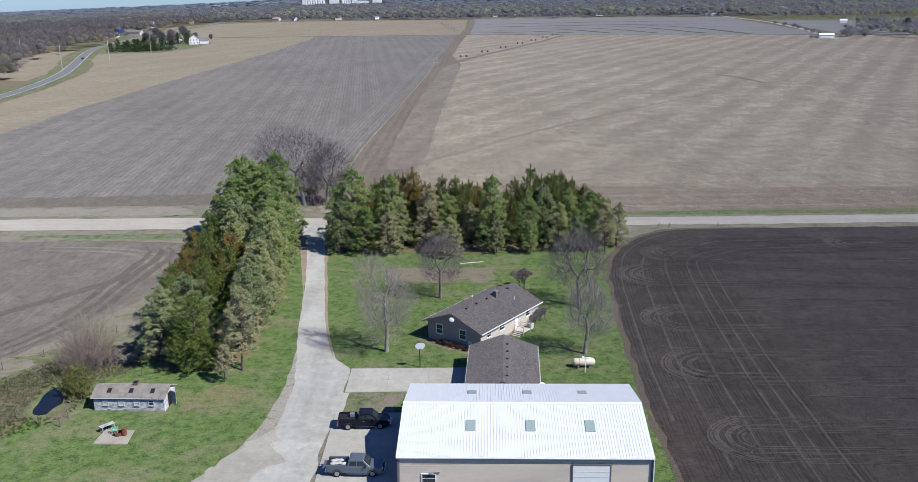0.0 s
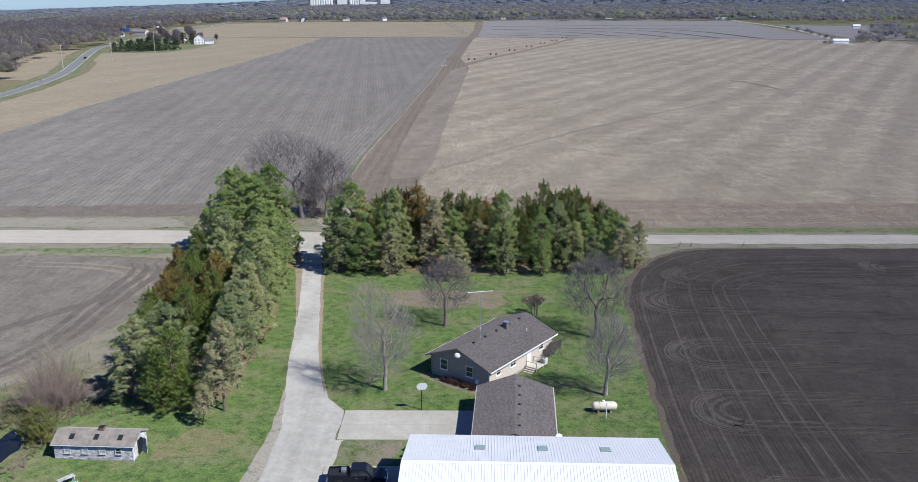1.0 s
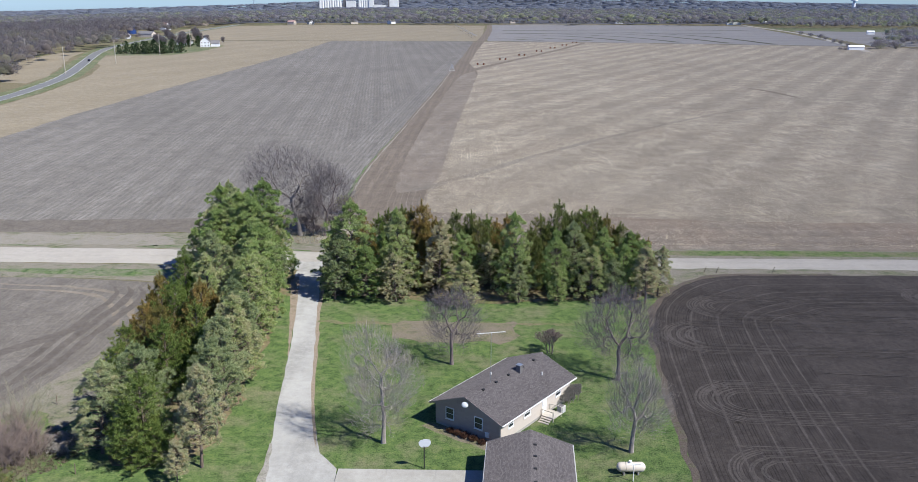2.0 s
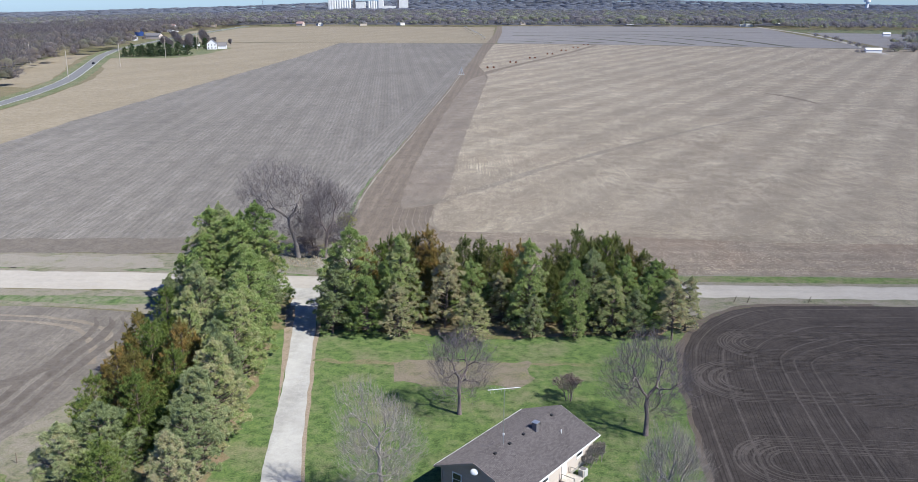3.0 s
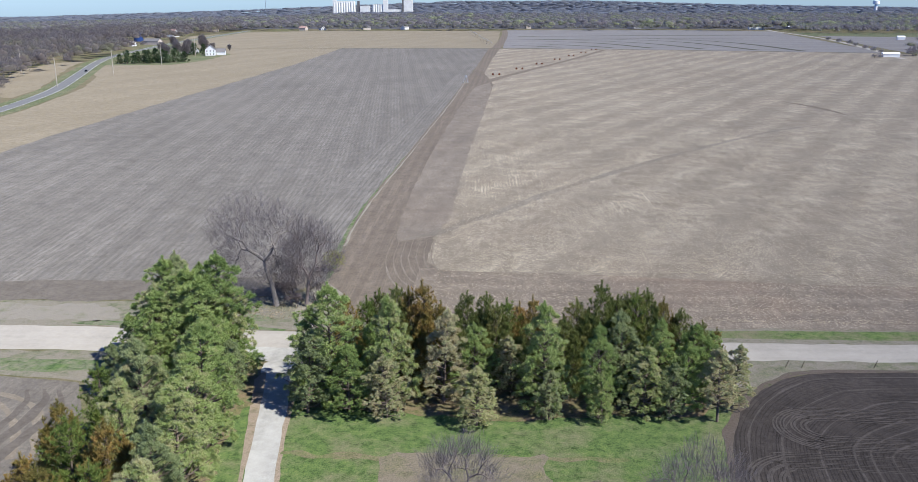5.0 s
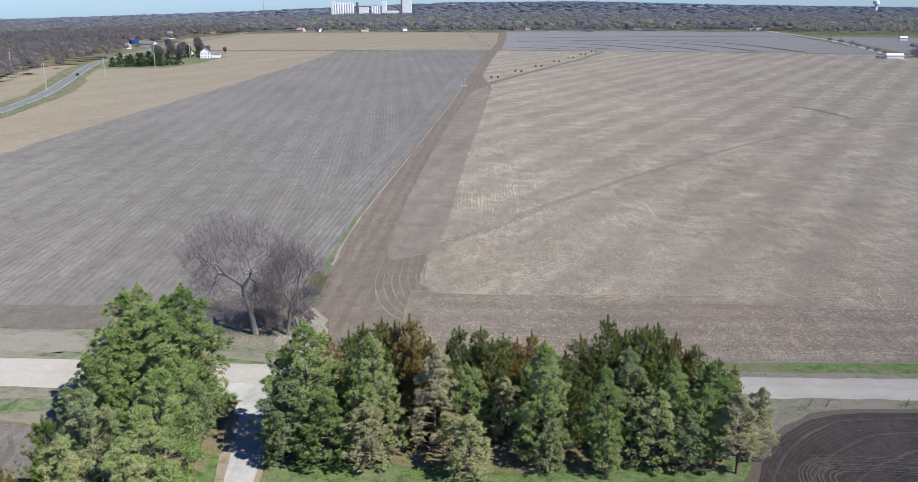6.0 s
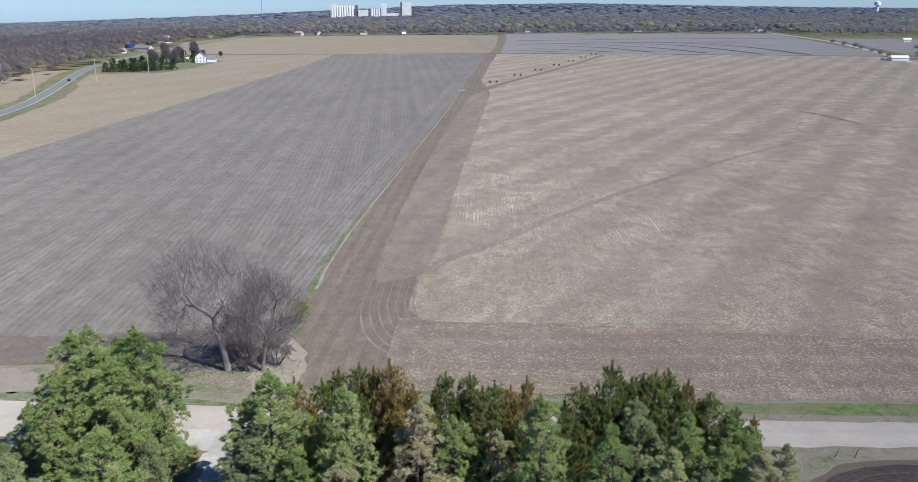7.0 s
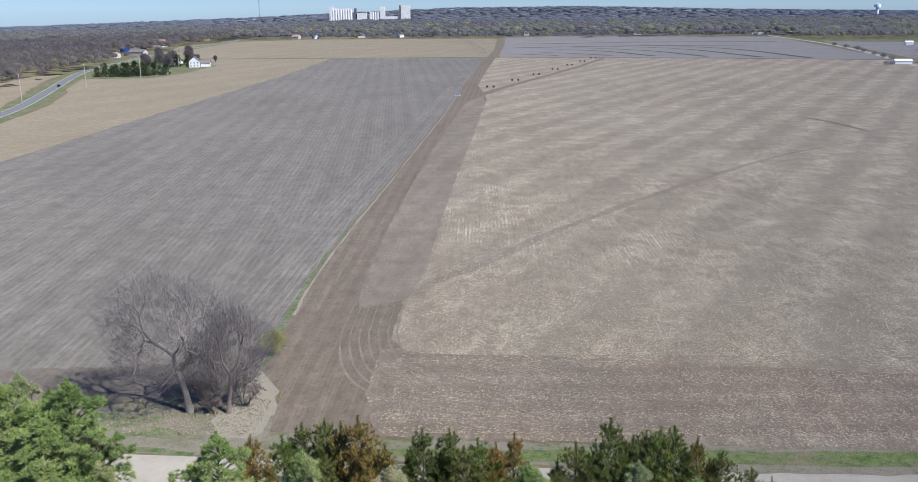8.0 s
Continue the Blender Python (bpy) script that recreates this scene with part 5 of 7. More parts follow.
def thicket(seed, x, y, h, material, label):
    """Many thin stems fanning up from one stool, feathered with fine twigs."""
    rng = np.random.default_rng(seed)
    stems, fine = [], []
    for _ in range(34):
        az, tilt = rng.uniform(0, 6.283), rng.uniform(0.05, 0.4)
        d = Vector((math.cos(az) * tilt, math.sin(az) * tilt, 1)).normalized()
        p = Vector((math.cos(az), math.sin(az), 0)) * rng.uniform(0.05, 0.8)
        ln = h * rng.uniform(0.5, 1.0)
        for k in range(4):
            d = (d + Vector((math.cos(az), math.sin(az), 0)) * 0.07 + Vector((rng.normal(), rng.normal(), 0)) * 0.1).normalized()
            e = p + d * ln / 4
            stems.append((p.copy(), e.copy(), 0.024 - 0.005 * k, 0.019 - 0.005 * k))
            for _ in range(22 if k else 6):
                o = (d + Vector((rng.normal(), rng.normal(), rng.normal() * 0.5)) * 0.7).normalized()
                q = p.lerp(e, rng.uniform())
                s = o.orthogonal().normalized() * 0.011
                fine.append(((q - s)[:], (q + s)[:], (q + o * h * rng.uniform(0.06, 0.2))[:]))
            p = e
    top = thing("willow_bush", Matrix.Identity(4), label, "bush", "pond thicket")
    v, f = frustums(stems, 3)
    tw = obj("stem_clump", v, f, material, top)
    tris("twig_spray", np.array(fine), material, tw)
    stand(top, x, y)


for i, (x, y, h) in enumerate(((-50.6, 106.2, 6.2), (-51.4, 108.6, 6.8), (-49.4, 107.6, 5.6), (-48.6, 109.2, 4.6), (-52.4, 106.4, 4.4), (-50.2, 110.4, 5.4))):
    thicket(80 + i, x, y, h, M_TWIG, "reddish leafless thicket by the pond")
thicket(91, -51.8, 113.6, 7.6, M_WILLOW, "tall slender leafless willow flushed pale green")
for i, (x, y) in enumerate(((-47.6, 110.8), (-46.4, 112.6), (-45.8, 110.2))):
    stand(bare_tree("brush_pile", 120 + i, 1.6, 1.4, M_PALEBARK, "low tangle of pale dead branches", trunks=4, depth=4, fork=0.35, twiggy=1.0, up=-0.2, group="brush piles"), x, y, 60 * i)


def budding_bush(x, y):
    rng = np.random.default_rng(4)
    top = bare_tree("budding_bush", 95, 4.4, 0.6, M_TWIG, "small bush in fresh yellow-green leaf at the field corner", trunks=1, depth=4, fork=0.3, twiggy=1.0, group="")
    c = unit(rng, 900) * rng.uniform(0.3, 1.0, (900, 1)) * np.array([2.5, 2.3, 1.9]) + np.array([0, 0, 2.6])
    tris("leaves", tufts(rng, c, 0.2, 6, 0.2, 0.04), M_BUD, top)
    stand(top, x, y)


budding_bush(-31.2, 221.5)
spreading = conifer(71, 3.4, 3.0, 0.1, "cedar", M_CEDAR, "low spreading juniper beside the pond", "bush", "")
spreading.name = "juniper_bush"
stand(spreading, -48.4, 100.6)


def grass_tufts(name, spots, size, material, label, seed):
    rng = np.random.default_rng(seed)
    pts = tufts(rng, np.array(spots), size, 9, 0.8, 0.03)
    tagged(tris(name, pts, material), label, "grass", kind="stuff")


GR = np.random.default_rng(77)


def ring_spots(n, cx, cy, rx, ry, lo=0.0):
    a, r = GR.uniform(0, 6.283, n), np.sqrt(GR.uniform(lo, 1, n))
    return [(cx + rx * q * math.cos(b), cy + ry * q * math.sin(b), 0.06) for b, q in zip(a, r)]


grass_tufts("dead_grass", [p for p in ring_spots(1500, -54, 102, 6, 9) + ring_spots(500, -48, 110, 4, 5) if not (-53.6 < p[0] < -49.4 and 93.8 < p[1] < 103.2)], 0.4, M_STRAW, "matted tan dead grass round the pond", 5)
grass_tufts("green_grass", [p for p in ring_spots(900, -56, 98, 9, 9, 0.3) if not (-53.6 < p[0] < -48.4 and 94 < p[1] < 105)], 0.35, M_BLADE, "rank green grass round the pond", 6)
grass_tufts("roadside_weeds", [(GR.uniform(-47, -27.5), GR.uniform(195.5, 206), 0.05) for _ in range(900)], 0.26, M_STALK, "tan dead weeds under the roadside trees", 7)


def stalk_litter(n, x0, x1, y0, y1, seed, label, heading, swath):
    """Broken stalks strewn over the harvested ground, thicker in the swaths."""
    rng = np.random.default_rng(seed)
    x, y = rng.uniform(x0, x1, n), y0 + (y1 - y0) * rng.uniform(0, 1, n) ** 1.35
    lay = np.sin((x * math.sin(radians(swath[0])) - y * math.cos(radians(swath[0]))) * 2 * math.pi / swath[1])
    keep = rng.uniform(-1.6, 1, n) < lay + 0.35 * np.sin(x * 0.31 + y * 0.17) + 0.35 * np.sin(x * 0.11 - y * 0.23)
    if y0 > 200:
        keep &= (x > np.interp(y, [222, 230, 249, 268, 290, 361, 450], [-11, -13, -13, -10.5, -10, -8.8, -5.7]))
    x, y = x[keep], y[keep]
    m = len(x)
    a = radians(heading) + rng.normal(size=m) * 0.5
    d = np.stack([np.cos(a), np.sin(a), rng.uniform(0, 0.25, m)], axis=1)
    u = np.stack([-np.sin(a), np.cos(a), rng.uniform(-0.3, 0.3, m)], axis=1)
    c = np.stack([x, y, np.full(m, 0.13)], axis=1)
    ln, w = rng.uniform(0.12, 0.42, (m, 1)), rng.uniform(0.025, 0.07, (m, 1))
    tagged(tris("stalk_litter", np.stack([c - u * w, c + u * w, c + d * ln], axis=1), M_STALK), label, "crop litter", kind="stuff")


stalk_litter(120000, -14, 150, 222.5, 420, 21, "pale broken maize stalks strewn over the stubble", 91, (62, 19))
stalk_litter(26000, -12, 130, 196.5, 222, 22, "pale stalks strewn along the headland", 1, (1, 6))


# ---- far woods ----
def crown_hull():
    """Corners and faces of a low rounded crown, open below."""
    bm = bmesh.new()
    bmesh.ops.create_icosphere(bm, subdivisions=1, radius=1.0)
    v = np.array([p.co[:] for p in bm.verts])
    f = np.array([[q.index for q in p.verts] for p in bm.faces if p.calc_center_median().z > -0.35])
    bm.free()
    return v, f


HULL_V, HULL_F = crown_hull()


def woods(name, spots, material, label, blades=64, seed=3, wide=1.3):
    """Crowns of a distant wood: each a cluster of rounded, uneven boughs, feathered with twig sprays."""
    rng = np.random.default_rng(seed)
    verts, faces, k = [], [], 0
    for x, y, h in spots:
        z0 = rise(x, y)
        r = h * wide * rng.uniform(0.36, 0.52)
        foot = np.array([x, y, z0 + h * 0.6])
        size = np.array([r, r, h * 0.4])
        lobes = 0.5 + rng.uniform(-0.12, 0.12, len(HULL_V))
        verts.append(HULL_V * size * lobes[:, None] + foot)
        faces.append(HULL_F + k)
        k += len(HULL_V)
        d = unit(rng, blades)
        d[:, 2] = np.abs(d[:, 2]) * 1.2 - 0.35
        c = d * size * rng.uniform(0.4, 1.0, (blades, 1)) + foot
        g = d + np.array([0, 0, 0.7]) + rng.normal(size=d.shape) * 0.3
        g /= np.linalg.norm(g, axis=1)[:, None]
        u = np.cross(g, unit(rng, blades))
        u /= np.linalg.norm(u, axis=1)[:, None] + 1e-6
        s = h * rng.uniform(0.008, 0.015, (blades, 1))
        verts.append(np.stack([c - u * s, c + u * s, c + g * h * rng.uniform(0.1, 0.2, (blades, 1))], axis=1).reshape(-1, 3))
        faces.append(np.arange(k, k + 3 * blades).reshape(-1, 3))
        k += 3 * blades
    v, f = np.concatenate(verts), np.concatenate(faces)
    me = bpy.data.meshes.new(name)
    me.vertices.add(len(v))
    me.vertices.foreach_set("co", v.ravel().astype(np.float32))
    me.loops.add(f.size)
    me.loops.foreach_set("vertex_index", f.ravel().astype(np.int32))
    me.polygons.add(len(f))
    me.polygons.foreach_set("loop_start", np.arange(0, f.size, 3, dtype=np.int32))
    me.polygons.foreach_set("use_smooth", np.ones(len(f), dtype=bool))
    me.update(calc_edges=True)
    me.materials.append(material)
    tagged(new(name, me), label, "woods", kind="stuff")


def scatter(rng, n, inside, x0, x1, y0, y1, h0, h1):
    spots = []
    while len(spots) < n:
        x, y = rng.uniform(x0, x1), rng.uniform(y0, y1)
        if inside(x, y):
            spots.append((x, y, rng.uniform(h0, h1)))
    return spots


R = np.random.default_rng(12)
woods("wood_edge", [(x, 1612 + 14 * math.sin(x * 0.031) + R.uniform(-14, 14), R.uniform(7, 14)) for x in R.uniform(-520, 470, 330)], M_EDGEWOODS, "budding trees along the edge of the fields", 150, 15)
woods("woods_west", scatter(R, 3100, lambda x, y: x < np.interp(y, [480, 560, 800, 880, 1040, 1300, 1600, 1950], [-280, -292, -344, -352, -384, -415, -440, -455]) and not (x > -450 and 1020 < y < 1140) and not (x > -492 and 1170 < y < 1225) and not (x > -505 and 1300 < y < 1380) and x > -y * 0.62 - 60, -1300, -290, 480, 1950, 8, 17), M_WESTWOODS, "bare grey-brown spring woods in the valley", 150)
woods("woods_north", scatter(R, 5200, lambda x, y: y > 1640 + 30 * math.sin(x * 0.02) and abs(x) < y * 0.64, -1500, 1500, 1600, 2700, 12, 20), M_WOODS, "bare and budding woods beyond the fields", 100, 5, 2.1)
# skyline crowns wear the haze-tinted colours
woods("woods_far", scatter(R, 5600, lambda x, y: abs(x) < y * 0.62 and not (-680 < x < -270 and 3050 < y < 3520), -2900, 2900, 2600, 4750, 12, 19), M_FARWOODS, "wooded ridge on the skyline, coloured blue-grey for haze", 48, 7, 5.5)
woods("woods_roadside", scatter(R, 75, lambda x, y: -318 < x < -256 - (y - 440) * 0.16, -318, -250, 430, 545, 8, 13), M_WESTWOODS, "bare brown trees beside the paved road", 300, 23)
woods("woods_east", scatter(R, 900, lambda x, y: x > 470 + (y - 1000) * 0.02 and x < y * 0.64 and (y > 1440 or (x > 470 and y < 1120)), 440, 1200, 880, 1700, 9, 16), M_WOODS, "dark bare woods by the lane", 150, 9)

woods("woods_corner", scatter(R, 380, lambda x, y: x > 424 + (940 - y) * 0.05 and y > 730 + 0.55 * (x - 424) and y < 1010, 424, 640, 730, 1010, 8, 14), M_WOODS, "dark bare trees at the corner of the stubble", 150, 19)


# ---- farm buildings ----
def house_shape(name, m, size, eave, ridge, overhang, roof_mat, wall_mat, label, group="", wall_label="", roof_label=""):
    """Gabled building: ridge along local y, walls with thickness, roof of two slopes. Returns the thing."""
    w, d = size
    top = thing(name, m, label, "building", group)
    top["width"], top["depth"] = w, d
    gable = [(-w / 2, 0), (w / 2, 0), (w / 2, eave), (0, eave + (ridge - eave) * (w / 2) / (w / 2 + overhang)), (-w / 2, eave)]
    wall = part("wall", prism(gable, -d / 2, d / 2, "y"), wall_mat, top, wall_label)
    drop = (ridge - eave) / (w / 2 + overhang)
    for s in (-1, 1):
        bm = bmesh.new()
        a, b = (0, ridge + 0.1), (s * (w / 2 + overhang), eave - drop * overhang * 0 + 0.1)
        ln = d / 2 + overhang
        top4 = [bm.verts.new(p) for p in ((a[0], -ln, a[1]), (b[0], -ln, b[1]), (b[0], ln, b[1]), (a[0], ln, a[1]))]
        low4 = [bm.verts.new(p) for p in ((a[0], -ln, a[1] - 0.16), (b[0], -ln, b[1] - 0.16), (b[0], ln, b[1] - 0.16), (a[0], ln, a[1] - 0.16))]
        uv = bm.loops.layers.uv.new("UVMap")
        run = math.hypot(b[0], ridge - eave)
        f = bm.faces.new(top4)
        for lp, q in zip(f.loops, ((0, run), (0, 0), (2 * ln, 0), (2 * ln, run))):
            lp[uv].uv = q
        bm.faces.new(low4[::-1])
        for i in range(4):
            bm.faces.new((top4[i], top4[(i + 1) % 4], low4[(i + 1) % 4], low4[i]))
        part("roof", bm, roof_mat, top, roof_label)
    return top, wall


def window_at(parent, m, w, h, frame_mat=None, pane_mat=None):
    """A sash window: casing, sill, glass panes; local x along the wall, y outwards."""
    top = part("window", box(box(box(box(bmesh.new(), (-w / 2 - 0.05, 0.02, 0), (0.1, 0.09, h + 0.2), 0.01), (w / 2 + 0.05, 0.02, 0), (0.1, 0.09, h + 0.2), 0.01), (0, 0.02, h / 2 + 0.05), (w, 0.09, 0.1)), (0, 0.02, -h / 2 - 0.05), (w, 0.09, 0.1)), frame_mat or M_TRIM, parent)
    top.matrix_basis = m
    part("sill", boxed((0, 0.06, -h / 2 - 0.12), (w + 0.24, 0.12, 0.05)), frame_mat or M_TRIM, top)
    for s in (-1, 1):
        part("pane", boxed((0, 0.012 + (0.012 if s > 0 else 0), s * h / 4), (w, 0.015, h / 2 - 0.03)), pane_mat or M_GLASS, top)
    part("sash", boxed((0, 0.035, 0), (w, 0.03, 0.05)), frame_mat or M_TRIM, top)
    return top


def boards(parent, name, m, width, z0, z1, rise_at, pitch, material, thick=0.03):
    """Lap siding on a wall: one board after another; rise_at gives the half-width at a height."""
    made = {}
    k = int((z1 - z0) / pitch)
    for i in range(k):
        z = z0 + i * pitch
        half = rise_at(z + pitch)
        if half < 0.15:
            continue
        key = round(half, 3)
        if key not in made:
            bm = bmesh.new()
            v = [bm.verts.new(p) for p in ((-half, 0, 0), (half, 0, 0), (half, thick, 0), (-half, thick, 0), (-half, 0, pitch), (half, 0, pitch), (half, 0.008, pitch), (-half, 0.008, pitch))]
            for f in ((0, 1, 2, 3), (3, 2, 6, 7), (4, 5, 6, 7), (0, 3, 7, 4), (1, 2, 6, 5), (0, 1, 5, 4)):
                bm.faces.new([v[q] for q in f])
            ob = part(name, bm, material, parent)
            made[key] = ob.data
        else:
            ob = new(name, made[key])
            ob.parent = parent
        ob.matrix_basis = m @ Matrix.Translation((0, 0, z))


def metal_building():
    """White ribbed steel roof on tan steel walls; ridge along its local x."""
    W, D, EAVE, RIDGE = 25.3, 16.6, 4.1, 5.85
    top = thing("metal_shed", pose(6.3, 85.3, 0, 0, 0, -1.6), "long tan metal farm building with a white ribbed steel roof", "building")
    gable = [(-D / 2 + 0.1, 0), (D / 2 - 0.1, 0), (D / 2 - 0.1, EAVE - 0.1), (0, RIDGE - 0.12), (-D / 2 + 0.1, EAVE - 0.1)]
    wall = part("wall", prism(gable, -W / 2 + 0.1, W / 2 - 0.1, "x"), M_SIDING, top)
    run = math.hypot(D / 2 + 0.25, (RIDGE - EAVE) * (D / 2 + 0.25) / (D / 2))
    tilt = math.atan2(RIDGE - EAVE, D / 2)
    n = 28
    pw = (W + 0.3) / n
    bm = bmesh.new()
    box(bm, (0, -run / 2, 0), (pw, run, 0.03))
    for x in (-pw / 2, -pw / 6, pw / 6):
        box(bm, (x, -run / 2, 0.03), (0.05, run, 0.028))
    first = part("roof_panel", bm, M_STEEL, top)
    for s in (0, 1):
        for i in range(n):
            ob = first if (s, i) == (0, 0) else new("roof_panel", first.data)
            ob.parent = top
            ob.matrix_basis = pose(0, 0, RIDGE, 0, 0, 180 * s) @ pose(-W / 2 - 0.15 + pw * (i + 0.5), 0, 0, math.degrees(tilt), 0, 0)
    part("ridge_cap", prism([(-0.3, -0.03), (0, 0.09), (0.3, -0.03), (0, 0.05)], -W / 2 - 0.16, W / 2 + 0.16, "x"), M_STEEL, top).location = (0, 0, RIDGE)
    for s in (-1, 1):
        part("gutter", boxed((0, s * (D / 2 + 0.24), EAVE - 0.12), (W + 0.3, 0.12, 0.12), 0.02), M_TRIM, top)
        part("fascia", boxed((0, s * (D / 2 + 0.05), EAVE - 0.24), (W, 0.08, 0.16)), M_DARKTRIM, top)
        for x in (-W / 2, W / 2):
            part("corner_trim", boxed((x, s * (D / 2 - 0.06), EAVE / 2 - 0.15), (0.2, 0.2, EAVE - 0.3)), M_DARKTRIM, top)
        part("downspout", boxed((W / 2 + 0.1, s * (D / 2 + 0.12), EAVE / 2), (0.1, 0.1, EAVE - 0.2)), M_TRIM, top)
    # skylights, three on each slope
    for s in (0, 1):
        for x in (-5.45, 0.75, 6.9):
            sk = part("skylight", boxed((0, 0, 0), (1.0, 1.75 if s == 0 else 1.4, 0.05), 0.01), M_SKYLIGHT, top, "translucent green fibreglass roof panel")
            sk.matrix_basis = pose(0, 0, RIDGE, 0, 0, 180 * s) @ pose(x if s == 0 else -x, 0, 0, math.degrees(tilt), 0, 0) @ pose(0, -3.9 if s == 0 else -4.4, 0.075)
    # siding boards on the south and west walls
    boards(top, "siding_board", pose(0, -D / 2 + 0.1, 0, 0, 0, 180), W, 0.1, EAVE - 0.3, lambda z: W / 2 - 0.15, 0.23, M_SIDING)
    boards(top, "siding_board", pose(-W / 2 + 0.1, 0, 0, 0, 0, 90), D, 0.1, RIDGE - 0.3, lambda z: D / 2 - 0.2 if z < EAVE - 0.1 else (RIDGE - 0.1 - z) / math.tan(tilt) - 0.2, 0.23, M_SIDING)
    # overhead door and small window on the south wall
    door = part("overhead_door", boxed((6.65, -D / 2 + 0.04, 1.55), (3.7, 0.1, 3.1), 0.01), M_WHITE, top, "white sectional overhead door")
    for z in (0.6, 1.2, 1.8, 2.4):
        part("panel_joint", boxed((6.65, -D / 2 - 0.02, z), (3.7, 0.02, 0.018)), M_SACK, door)
    for x in (4.76, 8.54):
        part("door_trim", boxed((x, -D / 2 + 0.02, 1.6), (0.08, 0.16, 3.2)), M_DARKTRIM, top)
    part("door_trim", boxed((6.65, -D / 2 + 0.02, 3.2), (3.86, 0.16, 0.14)), M_DARKTRIM, top)
    window_at(top, pose(-9.6, -D / 2 + 0.05, 1.55, 0, 0, 180), 1.3, 0.9)
    part("wall_lamp", box(box(bmesh.new(), (-9.3, -D / 2 - 0.15, 2.2), (0.3, 0.3, 0.12), 0.02), (-8.9, -D / 2 - 0.02, 2.25), (0.9, 0.12, 0.1)), M_GREYSTEEL, top)


metal_building()


def farmhouse():
    """Ranch house: eaves 10.3 by 16.4 m, gable end toward the yard."""
    ang = math.degrees(math.atan2(13.3, 9.55)) - 90
    top, wall = house_shape("ranch_house", pose(3.1, 121.95, 0, 0, 0, ang), (9.1, 15.2), 2.75, 4.8, 0.6, M_SHINGLE, M_HSIDING, "single-storey ranch house with taupe siding and a grey shingle roof", "", "taupe lap-sided wall", "grey asphalt shingle roof")
    W, D = 9.1, 15.2
    slope = (4.8 - 2.75) / (W / 2 + 0.6)
    boards(wall, "siding_board", pose(0, -D / 2, 0, 0, 0, 180), W, 0.35, 4.5, lambda z: W / 2 if z < 2.7 else (4.72 - z) / slope - 0.1, 0.24, M_HSIDING)
    # sunlight put into the colour: the long side takes the paler siding copy
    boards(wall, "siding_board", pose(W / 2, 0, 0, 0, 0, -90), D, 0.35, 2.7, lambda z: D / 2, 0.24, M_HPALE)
    part("foundation", boxed((0, 0, 0.16), (W + 0.06, D + 0.06, 0.32)), M_CONC, top)
    # corner boards match: the paler lit copy on the sunny side
    for x, y in ((-W / 2, -D / 2), (W / 2, -D / 2), (W / 2, D / 2)):
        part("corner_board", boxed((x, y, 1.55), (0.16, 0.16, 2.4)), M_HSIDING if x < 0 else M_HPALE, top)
    for s in (-1, 1):
        ln = math.hypot(W / 2 + 0.6, 2.05)
        for e in (-1, 1):
            bb = part("bargeboard", boxed((s * ln / 2, 0, 0), (ln, 0.04, 0.18)), M_HSIDING if e < 0 else M_TRIM, top)
            bb.matrix_basis = pose(0, e * (D / 2 + 0.62), 4.8 - 0.02) @ pose(0, 0, 0, 0, s * math.degrees(math.atan(slope)), 0)
        part("gutter", boxed((s * (W / 2 + 0.66), 0, 2.74), (0.13, D + 1.2, 0.13), 0.02), M_TRIM, top, "white gutter")
    window_at(top, pose(-2.55, -D / 2 - 0.03, 1.85, 0, 0, 180), 1.0, 1.3)
    window_at(top, pose(1.55, -D / 2 - 0.03, 1.85, 0, 0, 180), 1.0, 1.3)
    for y, w in ((-5.6, 0.9), (-2.2, 1.2), (4.8, 1.1)):
        window_at(top, pose(W / 2 + 0.03, y, 1.95, 0, 0, -90), w, 0.8)
    door = part("door", boxed((W / 2 + 0.05, 1.6, 1.55), (0.08, 0.95, 2.05), 0.01), M_TRIM, top, "white back door")
    part("door_handle", rodded((W / 2 + 0.1, 1.25, 1.5), (W / 2 + 0.18, 1.25, 1.5), 0.03), M_GREYSTEEL, door)
    # chimney box, vents and aerial on the roof
    ch = part("chimney", boxed((0.75, 1.9, 4.95), (0.6, 0.6, 1.1), 0.02), M_DARKTRIM, top, "dark metal chimney box")
    part("chimney_cap", boxed((0.75, 1.9, 5.53), (0.7, 0.7, 0.07), 0.01), M_GREYSTEEL, ch)
    for y in (-5.2, -2.6, 0.0, 3.0, 5.6):
        vz = 4.8 + 0.1 - slope * 0.45
        part("roof_vent", boxed((0.45, y, vz + 0.08), (0.3, 0.34, 0.2), 0.03), M_PLASTIC, top)
    part("vent_pipe", rodded((2.6, 4.2, 3.7), (2.6, 4.2, 4.25), 0.07), M_TRIM, top)
    mast = part("aerial_mast", rodded((0.08, -3.2, 4.7), (0.08, -3.2, 11.2), 0.03), M_GREYSTEEL, top, "thin steel aerial mast")
    part("rotor", boxed((0.08, -3.2, 6.0), (0.16, 0.16, 0.24), 0.02), M_TRIM, mast)
    along = Matrix.Rotation(radians(-ang + 14), 3, "Z") @ Vector((1, 0, 0))
    across, hub = Vector((-along.y, along.x, 0)), Vector((0.08, -3.2, 11.1))
    part("boom", rodded(hub - along * 1.7, hub + along * 1.7, 0.04, 0.035), M_TRIM, mast, "white television aerial boom")
